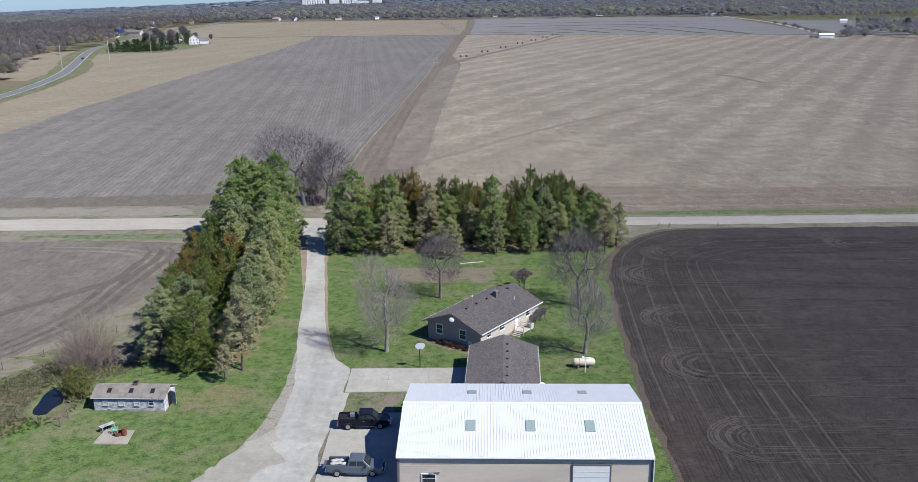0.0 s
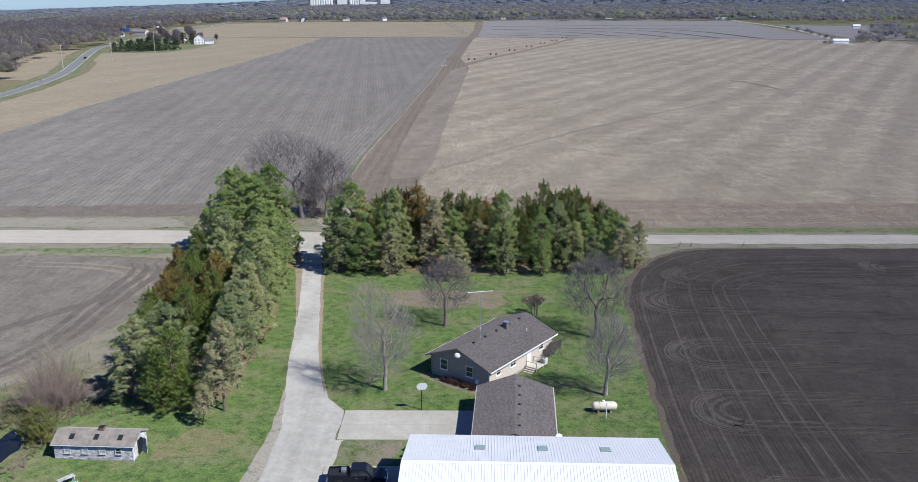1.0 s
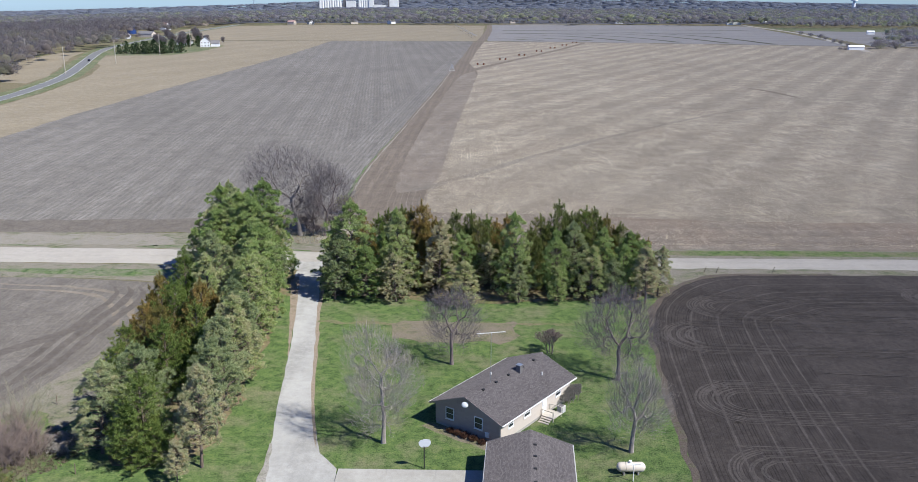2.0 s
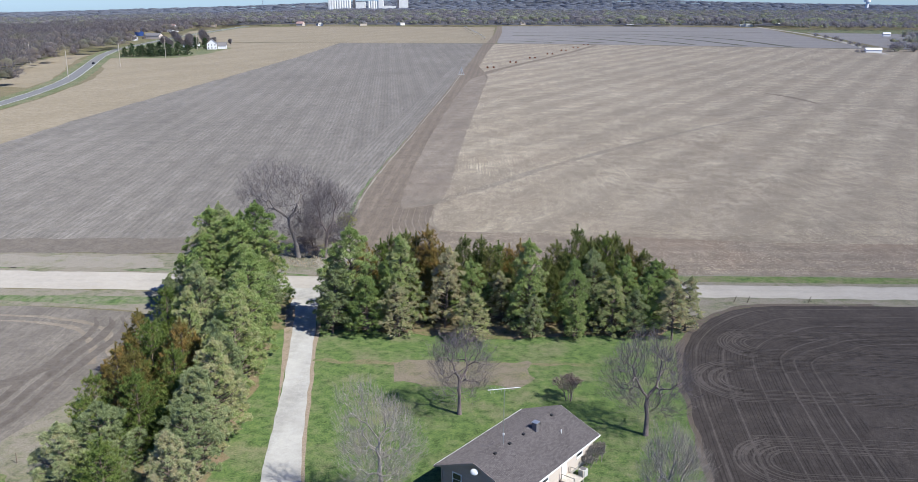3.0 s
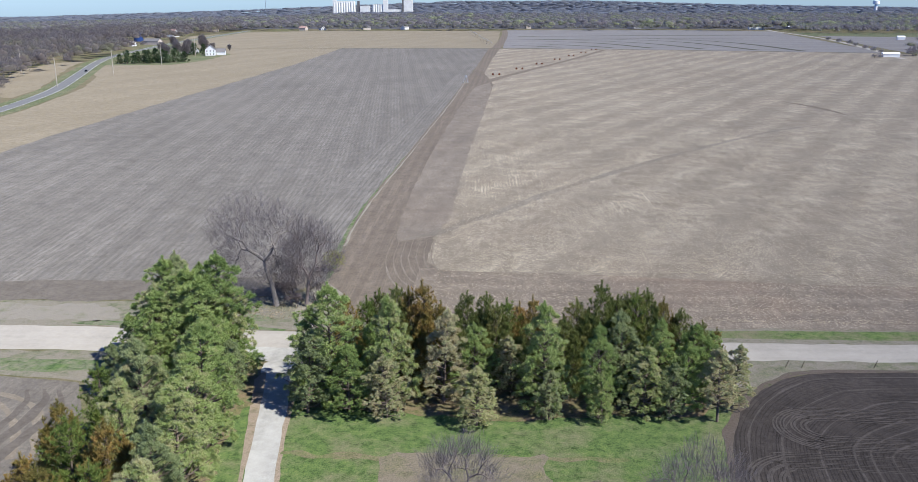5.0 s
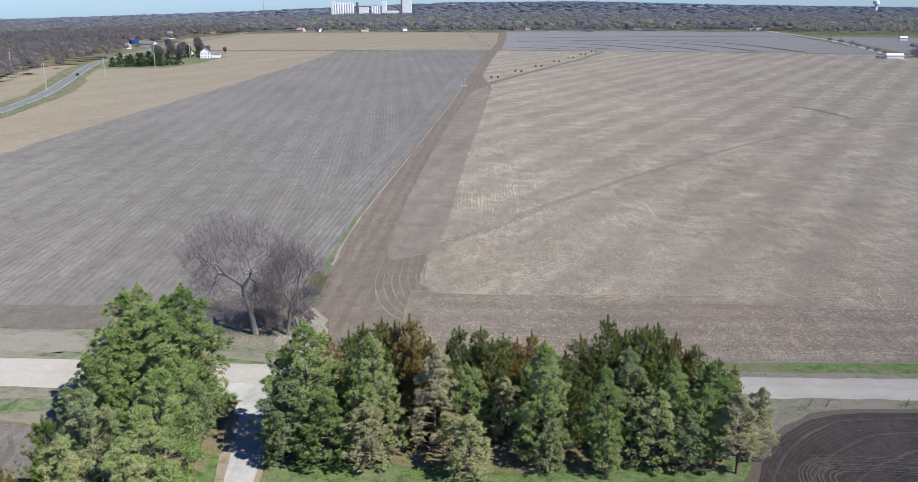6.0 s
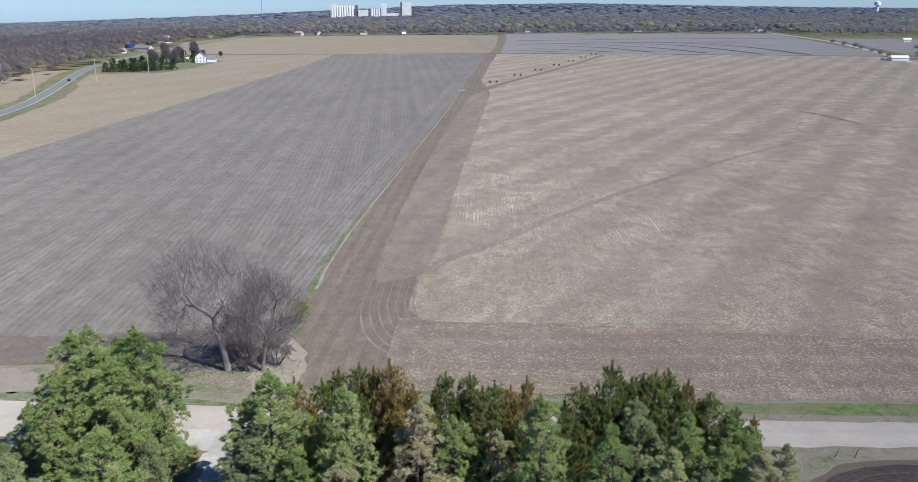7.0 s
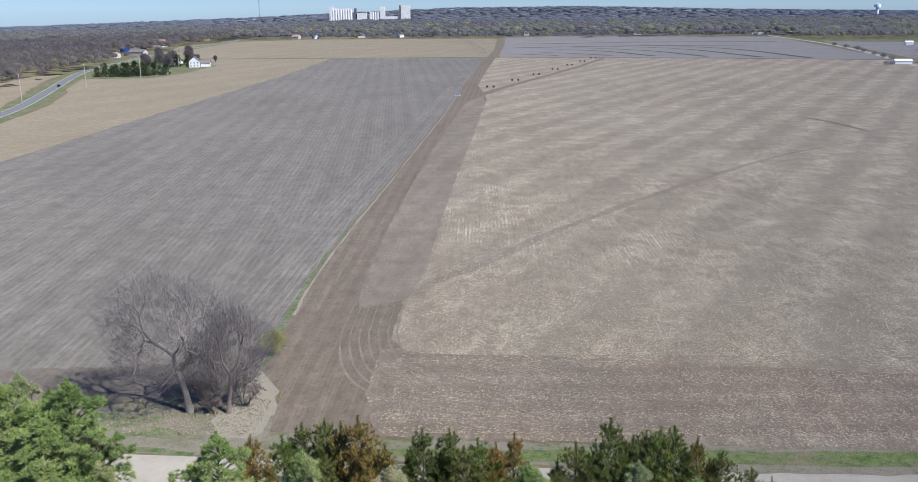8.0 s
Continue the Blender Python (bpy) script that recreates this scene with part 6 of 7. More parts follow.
    for k in range(9):
        q, half = hub + along * (1.6 - 0.4 * k), 0.35 + 0.06 * k
        part("element", rodded(q - across * half, q + across * half, 0.012, None, 4), M_GREYSTEEL, mast)
    dish = bmesh.new()
    bmesh.ops.create_uvsphere(dish, u_segments=16, v_segments=8, radius=0.42, matrix=Matrix.Diagonal((1, 0.35, 0.8, 1)))
    d = part("satellite_dish", dish, M_TRIM, top, "pale satellite dish on the gable", True)
    d.matrix_basis = pose(0.15, -D / 2 - 0.75, 4.0, -25, 0, 20)
    # deck and steps by the back door
    deck = part("deck", boxed((W / 2 + 1.0, 1.7, 0.45), (1.8, 2.0, 0.14), 0.01), M_WOODPALE, top, "small pale wooden landing with rails and steps")
    for x in (W / 2 + 0.25, W / 2 + 1.8):
        for y in (0.8, 2.6):
            part("post", boxed((x, y, 0.65), (0.1, 0.1, 1.3)), M_WOODPALE, deck)
    for y in (0.75, 2.65):
        part("rail", boxed((W / 2 + 1.0, y, 1.25), (1.6, 0.07, 0.08)), M_WOODPALE, deck)
    for i in range(3):
        part("step", boxed((W / 2 + 1.0, 0.55 - 0.3 * i, 0.36 - 0.15 * i), (1.4, 0.32, 0.06)), M_WOODPALE, deck)
    unit_box = part("air_conditioner", boxed((W / 2 + 1.2, 3.7, 0.45), (0.8, 0.8, 0.86), 0.04), M_SACK, top, "grey air conditioner beside the landing")
    part("grille", rodded((W / 2 + 1.2, 3.7, 0.88), (W / 2 + 1.2, 3.7, 0.91), 0.32, None, 16), M_DARKTRIM, unit_box)
    part("meter_box", boxed((2.8, -D / 2 - 0.1, 0.8), (0.5, 0.2, 0.6), 0.02), M_TRIM, top)
    return top


HOUSE = farmhouse()
HM = HOUSE.matrix_basis.copy()


def shrub(seed, x, y, size, material, label):
    rng = np.random.default_rng(seed)
    p = HM @ Vector((x, y, 0))
    top = thing("shrub", pose(p.x, p.y, 0), label, "bush", "foundation shrubs")
    c = unit(rng, 60) * rng.uniform(0.5, 1, (60, 1)) * np.array([size, size, size * 0.6]) + np.array([0, 0, size * 0.55])
    c[:, 2] = np.maximum(c[:, 2], 0.1)
    tris("crown", tufts(rng, c, 0.24, 10, 0.4, 0.035), material, top)
    stem = bmesh.new()
    for k in range(5):
        rod(stem, (0, 0, 0), (size * 0.5 * math.cos(k * 1.26), size * 0.5 * math.sin(k * 1.26), size * 0.8), 0.02, 0.01, 4)
    part("stem", stem, M_BARK, top)


for i, (x, size) in enumerate(((-1.9, 0.45), (-0.8, 0.6), (0.3, 0.6), (1.5, 0.55), (2.7, 0.5))):
    shrub(300 + i, x, -8.5, size, M_SHRUB, "low reddish-brown shrub along the house wall")
BED = [HM @ Vector(p) for p in ((-5.4, -7.9, 0), (-5.6, -9.2, 0), (-2, -9.5, 0), (4.3, -9.4, 0), (4.5, -7.7, 0))]
sheet("flower_bed", [(p.x, p.y) for p in BED], 0, M_GARDEN, "bare earth bed at the foot of the house wall", "flower bed", wobble=0.5, step=0.6)
for i, (x, y, z) in enumerate(((5.3, 6.9, 1.9), (5.3, 5.6, 1.5), (5.5, 7.6, 2.1))):
    q = HM @ Vector((x, y, 0))
    stand(bare_tree("lilac_bush", 310 + i, z, 0.55, M_PALEBARK, "leafless tan bush against the house", trunks=5, depth=4, fork=0.32, twiggy=0.7, up=0.6, group="lilacs"), q.x, q.y)


def garage():
    W, D = 8.2, 14.0
    top, wall = house_shape("garage", pose(5.0, 101.6, 0, 0, 0, -3), (W, D), 2.5, 4.1, 0.45, M_SHINGLE, M_HSIDING, "detached garage with a grey shingle roof beside the pad", "", "taupe lap-sided wall", "grey asphalt shingle roof")
    slope = 1.6 / (W / 2 + 0.45)
    boards(wall, "siding_board", pose(-W / 2, 0, 0, 0, 0, 90), D, 0.2, 2.4, lambda z: D / 2, 0.24, M_HSIDING)
    # same paler siding copy on this gable
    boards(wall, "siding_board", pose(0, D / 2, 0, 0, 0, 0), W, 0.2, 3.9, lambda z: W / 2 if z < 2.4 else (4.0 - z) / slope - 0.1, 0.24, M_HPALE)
    for s in (-1, 1):
        part("gutter", boxed((s * (W / 2 + 0.5), 0, 2.5), (0.12, D + 0.9, 0.12), 0.02), M_SACK, top, "pale grey gutter")
        ln = math.hypot(W / 2 + 0.45, 1.6)
        bb = part("bargeboard", boxed((s * ln / 2, 0, 0), (ln, 0.04, 0.16)), M_TRIM, top)
        bb.matrix_basis = pose(0, D / 2 + 0.47, 4.08) @ pose(0, 0, 0, 0, s * math.degrees(math.atan(slope)), 0)
    for y in (-5.4, -2.9, -0.4, 2.0, 4.4):
        part("roof_vent", boxed((0.5, y, 4.1 - slope * 0.5 + 0.16), (0.36, 0.26, 0.12), 0.03), M_PLASTIC, top)
    for y in (-4.2, 1.5):
        door = part("overhead_door", boxed((-W / 2 - 0.02, y, 1.15), (0.08, 4.2, 2.2), 0.01), M_TRIM, top, "white overhead garage door")
        for z in (0.6, 1.15, 1.7):
            part("panel_joint", boxed((-W / 2 - 0.065, y, z), (0.012, 4.2, 0.025)), M_DARKTRIM, door)
    dish = bmesh.new()
    bmesh.ops.create_uvsphere(dish, u_segments=16, v_segments=8, radius=0.45, matrix=Matrix.Diagonal((1, 0.3, 0.8, 1)))
    part("satellite_dish", dish, M_TRIM, top, "pale satellite dish on the eave", True).matrix_basis = pose(W / 2 + 0.6, -5.6, 2.95, -30, 0, 30)
    return top


garage()


def old_coop():
    """Weathered hen house: low gable, four windows, three dark roof hatches."""
    top, wall = house_shape("hen_house", pose(-40.4, 97.6, 0, 0, 0, -2.5), (3.6, 8.7), 1.75, 2.65, 0.25, M_OLDROOF, M_OLDWOOD, "weathered grey wooden hen house with peeling white boards", "", "peeling grey board wall", "worn grey-brown roofing")
    top.matrix_basis = pose(-40.4, 97.6, 0, 0, 0, -2.5 - 90)
    W, D = 3.6, 8.7
    boards(wall, "board", pose(W / 2, 0, 0, 0, 0, -90), D, 0.1, 1.7, lambda z: D / 2, 0.16, M_OLDWOOD, 0.022)
    boards(wall, "board", pose(0, D / 2, 0, 0, 0, 0), W, 0.1, 2.5, lambda z: W / 2 if z < 1.7 else (2.55 - z) * 2.1, 0.16, M_OLDWOOD, 0.022)
    for y in (-2.9, -0.95, 0.95, 2.75):
        window_at(wall, pose(W / 2 + 0.02, y, 1.15, 0, 0, -90), 0.55, 0.6, M_BOARDED, M_GLASS if y > 2 else M_BOARDED)
    slope = (2.65 - 1.75) / (W / 2 + 0.25)
    # no holes are cut: black plates stand for the dark inside them
    for y in (-2.6, 0.1, 2.75):
        h = part("roof_hatch", boxed((0, 0, 0.03), (0.7, 0.5, 0.08), 0.01), M_PLASTIC, top, "black plate for the dark of a roof opening")
        h.matrix_basis = pose(1.0, y, 2.65 + 0.1 - slope * 1.0, 0, math.degrees(math.atan(slope)), 0)
    ch = part("chimney", boxed((0, 0.35, 2.8), (0.5, 0.5, 0.5), 0.02), M_BRICK, top, "short red brick chimney stub")
    part("chimney_cap", boxed((0, 0.35, 3.06), (0.56, 0.56, 0.05)), M_PLASTIC, ch)
    part("corner_board", boxed((W / 2, D / 2, 0.9), (0.12, 0.12, 1.7)), M_TRIM, top)
    # black plate on the closed wall, coloured as the doorway's inner shade
    part("door", boxed((0.2, D / 2 + 0.05, 0.95), (0.9, 0.05, 1.7)), M_PLASTIC, top, "black plate for the shade in the open doorway")
    ajar = part("door_leaf", boxed((0.45, 0, 0.95), (0.9, 0.05, 1.7)), M_OLDWOOD, top, "weathered door leaf standing ajar")
    ajar.matrix_basis = pose(-0.3, D / 2 + 0.05, 0, 0, 0, 60)
    part("drip_edge", boxed((W / 2 + 0.25, 0, 1.76), (0.06, D + 0.5, 0.08)), M_TRIM, top)


old_coop()


# ---- yard things ----
def pickup(m, paint, label, tailgate_down=False):
    """Crew-cab pickup, 5.9 m long, nose along local +x."""
    top = thing("pickup_truck", m, label, "truck", "parked trucks")
    side = [(-2.95, 0.55), (-2.95, 1.12), (-0.85, 1.15), (1.15, 1.15), (2.6, 1.08), (2.92, 0.95), (2.95, 0.5), (2.55, 0.42), (-2.5, 0.45)]
    bm = prism(side, -0.98, 0.98, "y", 0.05)
    # open bed: cut away by building walls over a lower floor
    body = part("body", bm, paint, top)
    hood = part("hood", prism([(1.2, 1.1), (2.55, 1.1), (2.8, 1.0), (2.85, 0.9), (1.2, 0.9)], -0.88, 0.88, "y", 0.04), paint, body)
    for s in (-1, 1):
        part("bed_side", prism([(-2.93, 1.1), (-2.93, 1.36), (-0.86, 1.36), (-0.86, 1.1)], s * 0.9 - 0.07, s * 0.9 + 0.07, "y", 0.025), paint, body)
    part("bed_front", boxed((-0.9, 0, 1.23), (0.08, 1.8, 0.28)), paint, body)
    part("bed_floor", boxed((-1.9, 0, 1.16), (2.0, 1.64, 0.03)), M_PLASTIC, body, "dark bed liner")
    tg = part("tailgate", boxed((0, 0, 0.23), (0.07, 1.66, 0.46), 0.02), paint, body)
    tg.matrix_basis = pose(-2.95, 0, 0.92, 0, -90 if tailgate_down else 0, 0)
    cab = [(-0.82, 1.1), (-0.62, 1.82), (-0.45, 1.9), (0.75, 1.9), (0.95, 1.84), (1.62, 1.15)]
    bm = prism(cab, -0.9, 0.9, "y", 0.04)
    for v in bm.verts:
        v.co.y *= 1 - 0.14 * max(0.0, (v.co.z - 1.15) / 0.75)
    cabin = part("cab", bm, paint, top)
    # glass
    for s in (-1, 1):
        for a, b, c, d in (((-0.58, 1.26), (-0.5, 1.72), (0.16, 1.74), (0.16, 1.26)), ((0.24, 1.26), (0.24, 1.74), (0.82, 1.74), (1.28, 1.26))):
            pts = [(p[0], s * (0.905 - 0.126 * (p[1] - 1.15) / 0.75 + 0.006), p[1]) for p in (a, b, c, d)]
            obj("side_window", pts, [(0, 1, 2, 3)], M_GLASS, cabin)
    obj("windscreen", [(1.575, -0.82, 1.22), (1.575, 0.82, 1.22), (0.995, 0.72, 1.82), (0.995, -0.72, 1.82)], [(0, 1, 2, 3)], M_GLASS, cabin)
    obj("rear_window", [(-0.80, -0.72, 1.3), (-0.80, 0.72, 1.3), (-0.665, 0.68, 1.74), (-0.665, -0.68, 1.74)], [(0, 1, 2, 3)], M_GLASS, cabin)
    for s in (-1, 1):
        part("mirror", boxed((1.15, s * 1.08, 1.28), (0.14, 0.26, 0.24), 0.03), M_PLASTIC, cabin)
        part("running_board", boxed((0.3, s * 1.0, 0.42), (2.3, 0.16, 0.06), 0.015), M_CHROME, body)
        part("headlight", boxed((2.86, s * 0.72, 0.92), (0.14, 0.34, 0.2), 0.03), M_LAMP, body)
        part("tail_light", boxed((-2.95, s * 0.88, 1.05), (0.06, 0.16, 0.42), 0.02), M_RED, body)
        for x in (-0.05, 0.85):
            part("door_handle", boxed((x, s * 0.99, 1.08), (0.18, 0.04, 0.04)), M_CHROME, cabin)
    part("front_bumper", boxed((2.97, 0, 0.55), (0.2, 1.9, 0.26), 0.05), M_CHROME, body)
    part("rear_bumper", boxed((-3.02, 0, 0.58), (0.2, 1.9, 0.2), 0.04), M_CHROME, body)
    part("grille", boxed((2.93, 0, 0.88), (0.06, 1.06, 0.26), 0.02), M_PLASTIC, body)
    for x in (-1.85, 1.85):
        for s in (-1, 1):
            bm = bmesh.new()
            bmesh.ops.create_cone(bm, cap_ends=True, segments=24, radius1=0.4, radius2=0.4, depth=0.27, matrix=pose(0, 0, 0, 90, 0, 0))
            bmesh.ops.bevel(bm, geom=[e for e in bm.edges if abs(e.verts[0].co.y - e.verts[1].co.y) < 1e-4], offset=0.05, segments=2, affect="EDGES")
            wh = part("wheel", bm, M_TYRE, top)
            wh.location = (x, s * 0.88, 0.4)
            part("rim", rodded((0, s * 0.08, 0), (0, s * 0.145, 0), 0.27, 0.25, 16), M_RIM, wh)
            arch = bmesh.new()
            for k in range(9):
                a0, a1 = math.pi * k / 9, math.pi * (k + 1) / 9
                rod(arch, (x + 0.47 * math.cos(a0), s * 0.99, 0.42 + 0.47 * math.sin(a0)), (x + 0.47 * math.cos(a1), s * 0.99, 0.42 + 0.47 * math.sin(a1)), 0.035, None, 5)
            part("wheel_arch", arch, M_PLASTIC, body)
    return top


pickup(pose(-11.5, 91.3, 0.11, 0, 0, 2), M_NAVY, "black crew-cab pickup parked on the concrete apron")
pickup(pose(-11.3, 81.0, 0.11, 0, 0, -2), M_SLATE, "slate-grey crew-cab pickup with a loaded bed", True)


def bed_load():
    rng = random.Random(3)
    for i in range(7):
        bm = bmesh.new()
        bmesh.ops.create_icosphere(bm, subdivisions=2, radius=1)
        for v in bm.verts:
            v.co = Vector((v.co.x * 0.36, v.co.y * 0.25, v.co.z * 0.13)) * (1 + 0.25 * noise.noise(v.co * 2 + Vector((i, 0, 0))))
        ob = part("feed_sack", bm, M_SACK, None, "", True)
        ob.matrix_basis = pose(-13.6 + 0.36 * (i % 4), 80.6 + 0.55 * (i // 4) + rng.uniform(-0.1, 0.1), 1.11 + 0.3 + 0.03, 0, 0, rng.uniform(-25, 25))
        tagged(ob, "pale stuffed sack lying in a truck bed", "sack", "feed sacks")
    top = tagged(part("toolbox", boxed((-12.9, 91.4, 1.5), (0.5, 0.5, 0.4), 0.03), M_GREYSTEEL), "small grey box in the black truck's bed", "box")


bed_load()


def propane_tank():
    top = thing("propane_tank", pose(16.0, 107.5, 0, 0, 0, 2), "cream horizontal propane tank on two feet in the grass", "tank")
    bm = bmesh.new()
    bmesh.ops.create_uvsphere(bm, u_segments=24, v_segments=16, radius=0.53, matrix=pose(0, 0, 0, 0, 90, 0))
    for v in bm.verts:
        v.co.x += 1.02 if v.co.x > 0.01 else (-1.02 if v.co.x < -0.01 else 0)
        v.co.z += 0.78
    part("vessel", bm, M_TANK, top, "", True)
    for x in (-0.75, 0.75):
        part("foot", boxed((x, 0, 0.16), (0.16, 0.8, 0.32), 0.02), M_CONC, top)
    part("valve_dome", rodded((-0.1, 0, 1.25), (-0.1, 0, 1.5), 0.2, 0.17, 14), M_WHITE, top)
    part("strap", rodded((-0.62, 0, 0.78), (-0.58, 0, 0.78), 0.54, None, 24), M_DARKTRIM, top)


propane_tank()


def clothes_post(x, y):
    top = thing("clothesline_post", pose(x, y, 0, 0, 0, 8), "white steel T-shaped clothesline post in the grass", "post")
    part("upright", rodded((0, 0, 0), (0, 0, 2.0), 0.05, None, 10), M_WHITE, top)
    part("crossbar", rodded((-0.75, 0, 2.0), (0.75, 0, 2.0), 0.07, None, 10), M_WHITE, top)
    part("brace", rodded((-0.3, 0, 2.0), (0, 0, 1.7), 0.025), M_WHITE, top)
    part("brace", rodded((0.3, 0, 2.0), (0, 0, 1.7), 0.025), M_WHITE, top)


clothes_post(16.0, 105.9)


def basketball_hoop():
    top = thing("basketball_hoop", pose(-5.85, 107.9, 0, 0, 0, 12), "basketball hoop with a pale fan-shaped backboard on a dark pole", "hoop")
    part("pole", rodded((0, 0, 0), (0, 0, 3.0), 0.06, None, 10), M_PLASTIC, top)
    part("arm", rodded((0, 0, 2.7), (0, -0.45, 3.15), 0.04), M_PLASTIC, top)
    fan = [(-0.35, -0.42), (0.35, -0.42), (0.62, -0.1), (0.66, 0.15), (0.5, 0.38), (0.0, 0.5), (-0.5, 0.38), (-0.66, 0.15), (-0.62, -0.1)]
    bb = part("backboard", prism(fan, -0.03, 0.03, "y"), M_ACRYLIC, top)
    bb.location = (0, -0.5, 3.25)
    rim = bmesh.new()
    for k in range(14):
        a0, a1 = 6.283 * k / 14, 6.283 * (k + 1) / 14
        rod(rim, (0.23 * math.cos(a0), -0.33 + 0.23 * math.sin(a0), -0.25), (0.23 * math.cos(a1), -0.33 + 0.23 * math.sin(a1), -0.25), 0.012, None, 5)
    part("rim", rim, M_RUSTY, bb)


basketball_hoop()


def fire_pit_corner():
    """Concrete slab with lawn chair, fire ring, barrel and a leaning board."""
    tagged(part("patio_slab", prism([(-41.7, 87.6), (-41.5, 91.0), (-38.1, 90.7), (-37.8, 87.5)], 0.0, 0.14, "z", 0.01), M_SLAB), "small stained concrete slab in the lawn", "slab", kind="structure")
    chair = thing("lawn_chair", pose(-40.1, 90.0, 0.14, 0, 0, 200), "mint green plastic lawn chair on the slab", "chair")
    part("seat", boxed((0, 0, 0.38), (0.52, 0.5, 0.05), 0.015), M_MINT, chair)
    for x in (-0.2, -0.1, 0, 0.1, 0.2):
        sl = part("back_slat", boxed((x, 0, 0.28), (0.075, 0.03, 0.58), 0.01), M_MINT, chair)
        sl.matrix_basis = pose(0, 0.24, 0.4, -15, 0, 0)
    for s in (-1, 1):
        part("armrest", boxed((s * 0.3, 0, 0.6), (0.09, 0.56, 0.035), 0.01), M_MINT, chair)
        for y in (-0.22, 0.22):
            part("leg", boxed((s * 0.27, y, 0.29), (0.06, 0.07, 0.58), 0.01), M_MINT, chair)
    ring = bmesh.new()
    for k in range(16):
        a0, a1 = 6.283 * k / 16, 6.283 * (k + 1) / 16
        rod(ring, (0.45 * math.cos(a0), 0.45 * math.sin(a0), 0.2), (0.45 * math.cos(a1), 0.45 * math.sin(a1), 0.2), 0.06, None, 6)
        rod(ring, (0.45 * math.cos(a0), 0.45 * math.sin(a0), 0), (0.47 * math.cos(a0), 0.47 * math.sin(a0), 0.38), 0.09, None, 5)
    ob = tagged(part("fire_ring", ring, M_RUSTY), "low rusted steel fire ring", "fire pit")
    ob.location = (-39.5, 89.6, 0.14)
    barrel = thing("burn_barrel", pose(-38.8, 89.5, 0.14), "rusty steel burn barrel on the slab", "barrel")
    part("shell", rodded((0, 0, 0), (0, 0, 0.88), 0.29, None, 18), M_RUSTY, barrel)
    for z in (0.28, 0.58, 0.86):
        part("hoop", rodded((0, 0, z), (0, 0, z + 0.03), 0.305, None, 18), M_RUSTY, barrel)
    part("opening", rodded((0, 0, 0.875), (0, 0, 0.885), 0.26, None, 18), M_PLASTIC, barrel)
    tbl = thing("plank_table", pose(-41.3, 90.9, 0, 0, 0, -40), "weathered grey plank table at the slab's edge", "table")
    for i in range(3):
        part("plank", boxed((-0.22 + 0.22 * i, 0, 0.74), (0.2, 1.7, 0.05), 0.008), M_OLDWOOD, tbl)
    for x in (-0.28, 0.28):
        for y in (-0.7, 0.7):
            part("leg", boxed((x, y, 0.36), (0.08, 0.08, 0.72)), M_OLDWOOD, tbl)


fire_pit_corner()


def wire_fence(line, gap, label):
    """Posts with strands of wire between them."""
    top = tagged(new("fence"), label, "fence")
    pts = [Vector(p) for p in line]
    posts = []
    for a, b in zip(pts, pts[1:]):
        n = max(1, int((b - a).length / gap))
        posts += [a.lerp(b, i / n) for i in range(n)]
    posts.append(pts[-1])
    for i, p in enumerate(posts):
        part("post", rodded((p.x, p.y, 0), (p.x + 0.05 * math.sin(i * 2.3), p.y, 1.25), 0.06, 0.05, 6), M_BARK, top)
    for z in (0.35, 0.6, 0.85, 1.1):
        bm = bmesh.new()
        for p, q in zip(posts, posts[1:]):
            rod(bm, (p.x, p.y, z), (q.x, q.y, z), 0.007, None, 3)
        part("wire", bm, M_WIRE, top)


wire_fence([(-60, 95.5), (-53.5, 94.2), (-50, 92.4), (-47.2, 91.8), (-47.2, 94), (-47.2, 98), (-46.6, 103.7), (-42.5, 105.8)], 2.6, "old wire fence on dark posts round the pond")
wire_fence([(-66, 104), (-58.5, 112.5), (-52, 122)], 4.0, "old wire fence beside the tilled field")


for i, y in enumerate((95.2, 96.6, 98.0)):
    tagged(part("flower_tub", rodded((-7.2 + 0.15 * i, y, 0), (-7.2 + 0.15 * i, y, 0.4), 0.25, 0.32, 12), M_PLASTIC), "black tub standing by the building's corner", "tub", "tubs")
for i, (x, y) in enumerate(((41, 178.6), (43.2, 178.5), (53.5, 178.9))):
    tagged(part("fence_post", rodded((x, y, 0), (x + 0.35, y, 1.1), 0.07, 0.05, 6), M_BARK), "leaning weathered fence post at the field edge", "post", "leaning posts")


def utility_pole(x, y, h):
    top = thing("utility_pole", pose(x, y, rise(x, y), 0, 0, 20), "weathered wooden utility pole in the field", "pole", "utility poles")
    part("shaft", rodded((0, 0, 0), (0, 0, h), 0.26, 0.17, 8), M_POLE, top)
    part("crossarm", boxed((0, 0, h - 0.6), (2.2, 0.14, 0.16)), M_POLE, top)


for x, y in ((-266, 592), (-269, 681), (-271, 780), (-283, 900), (-345, 700)):
    utility_pole(x, y, 17)


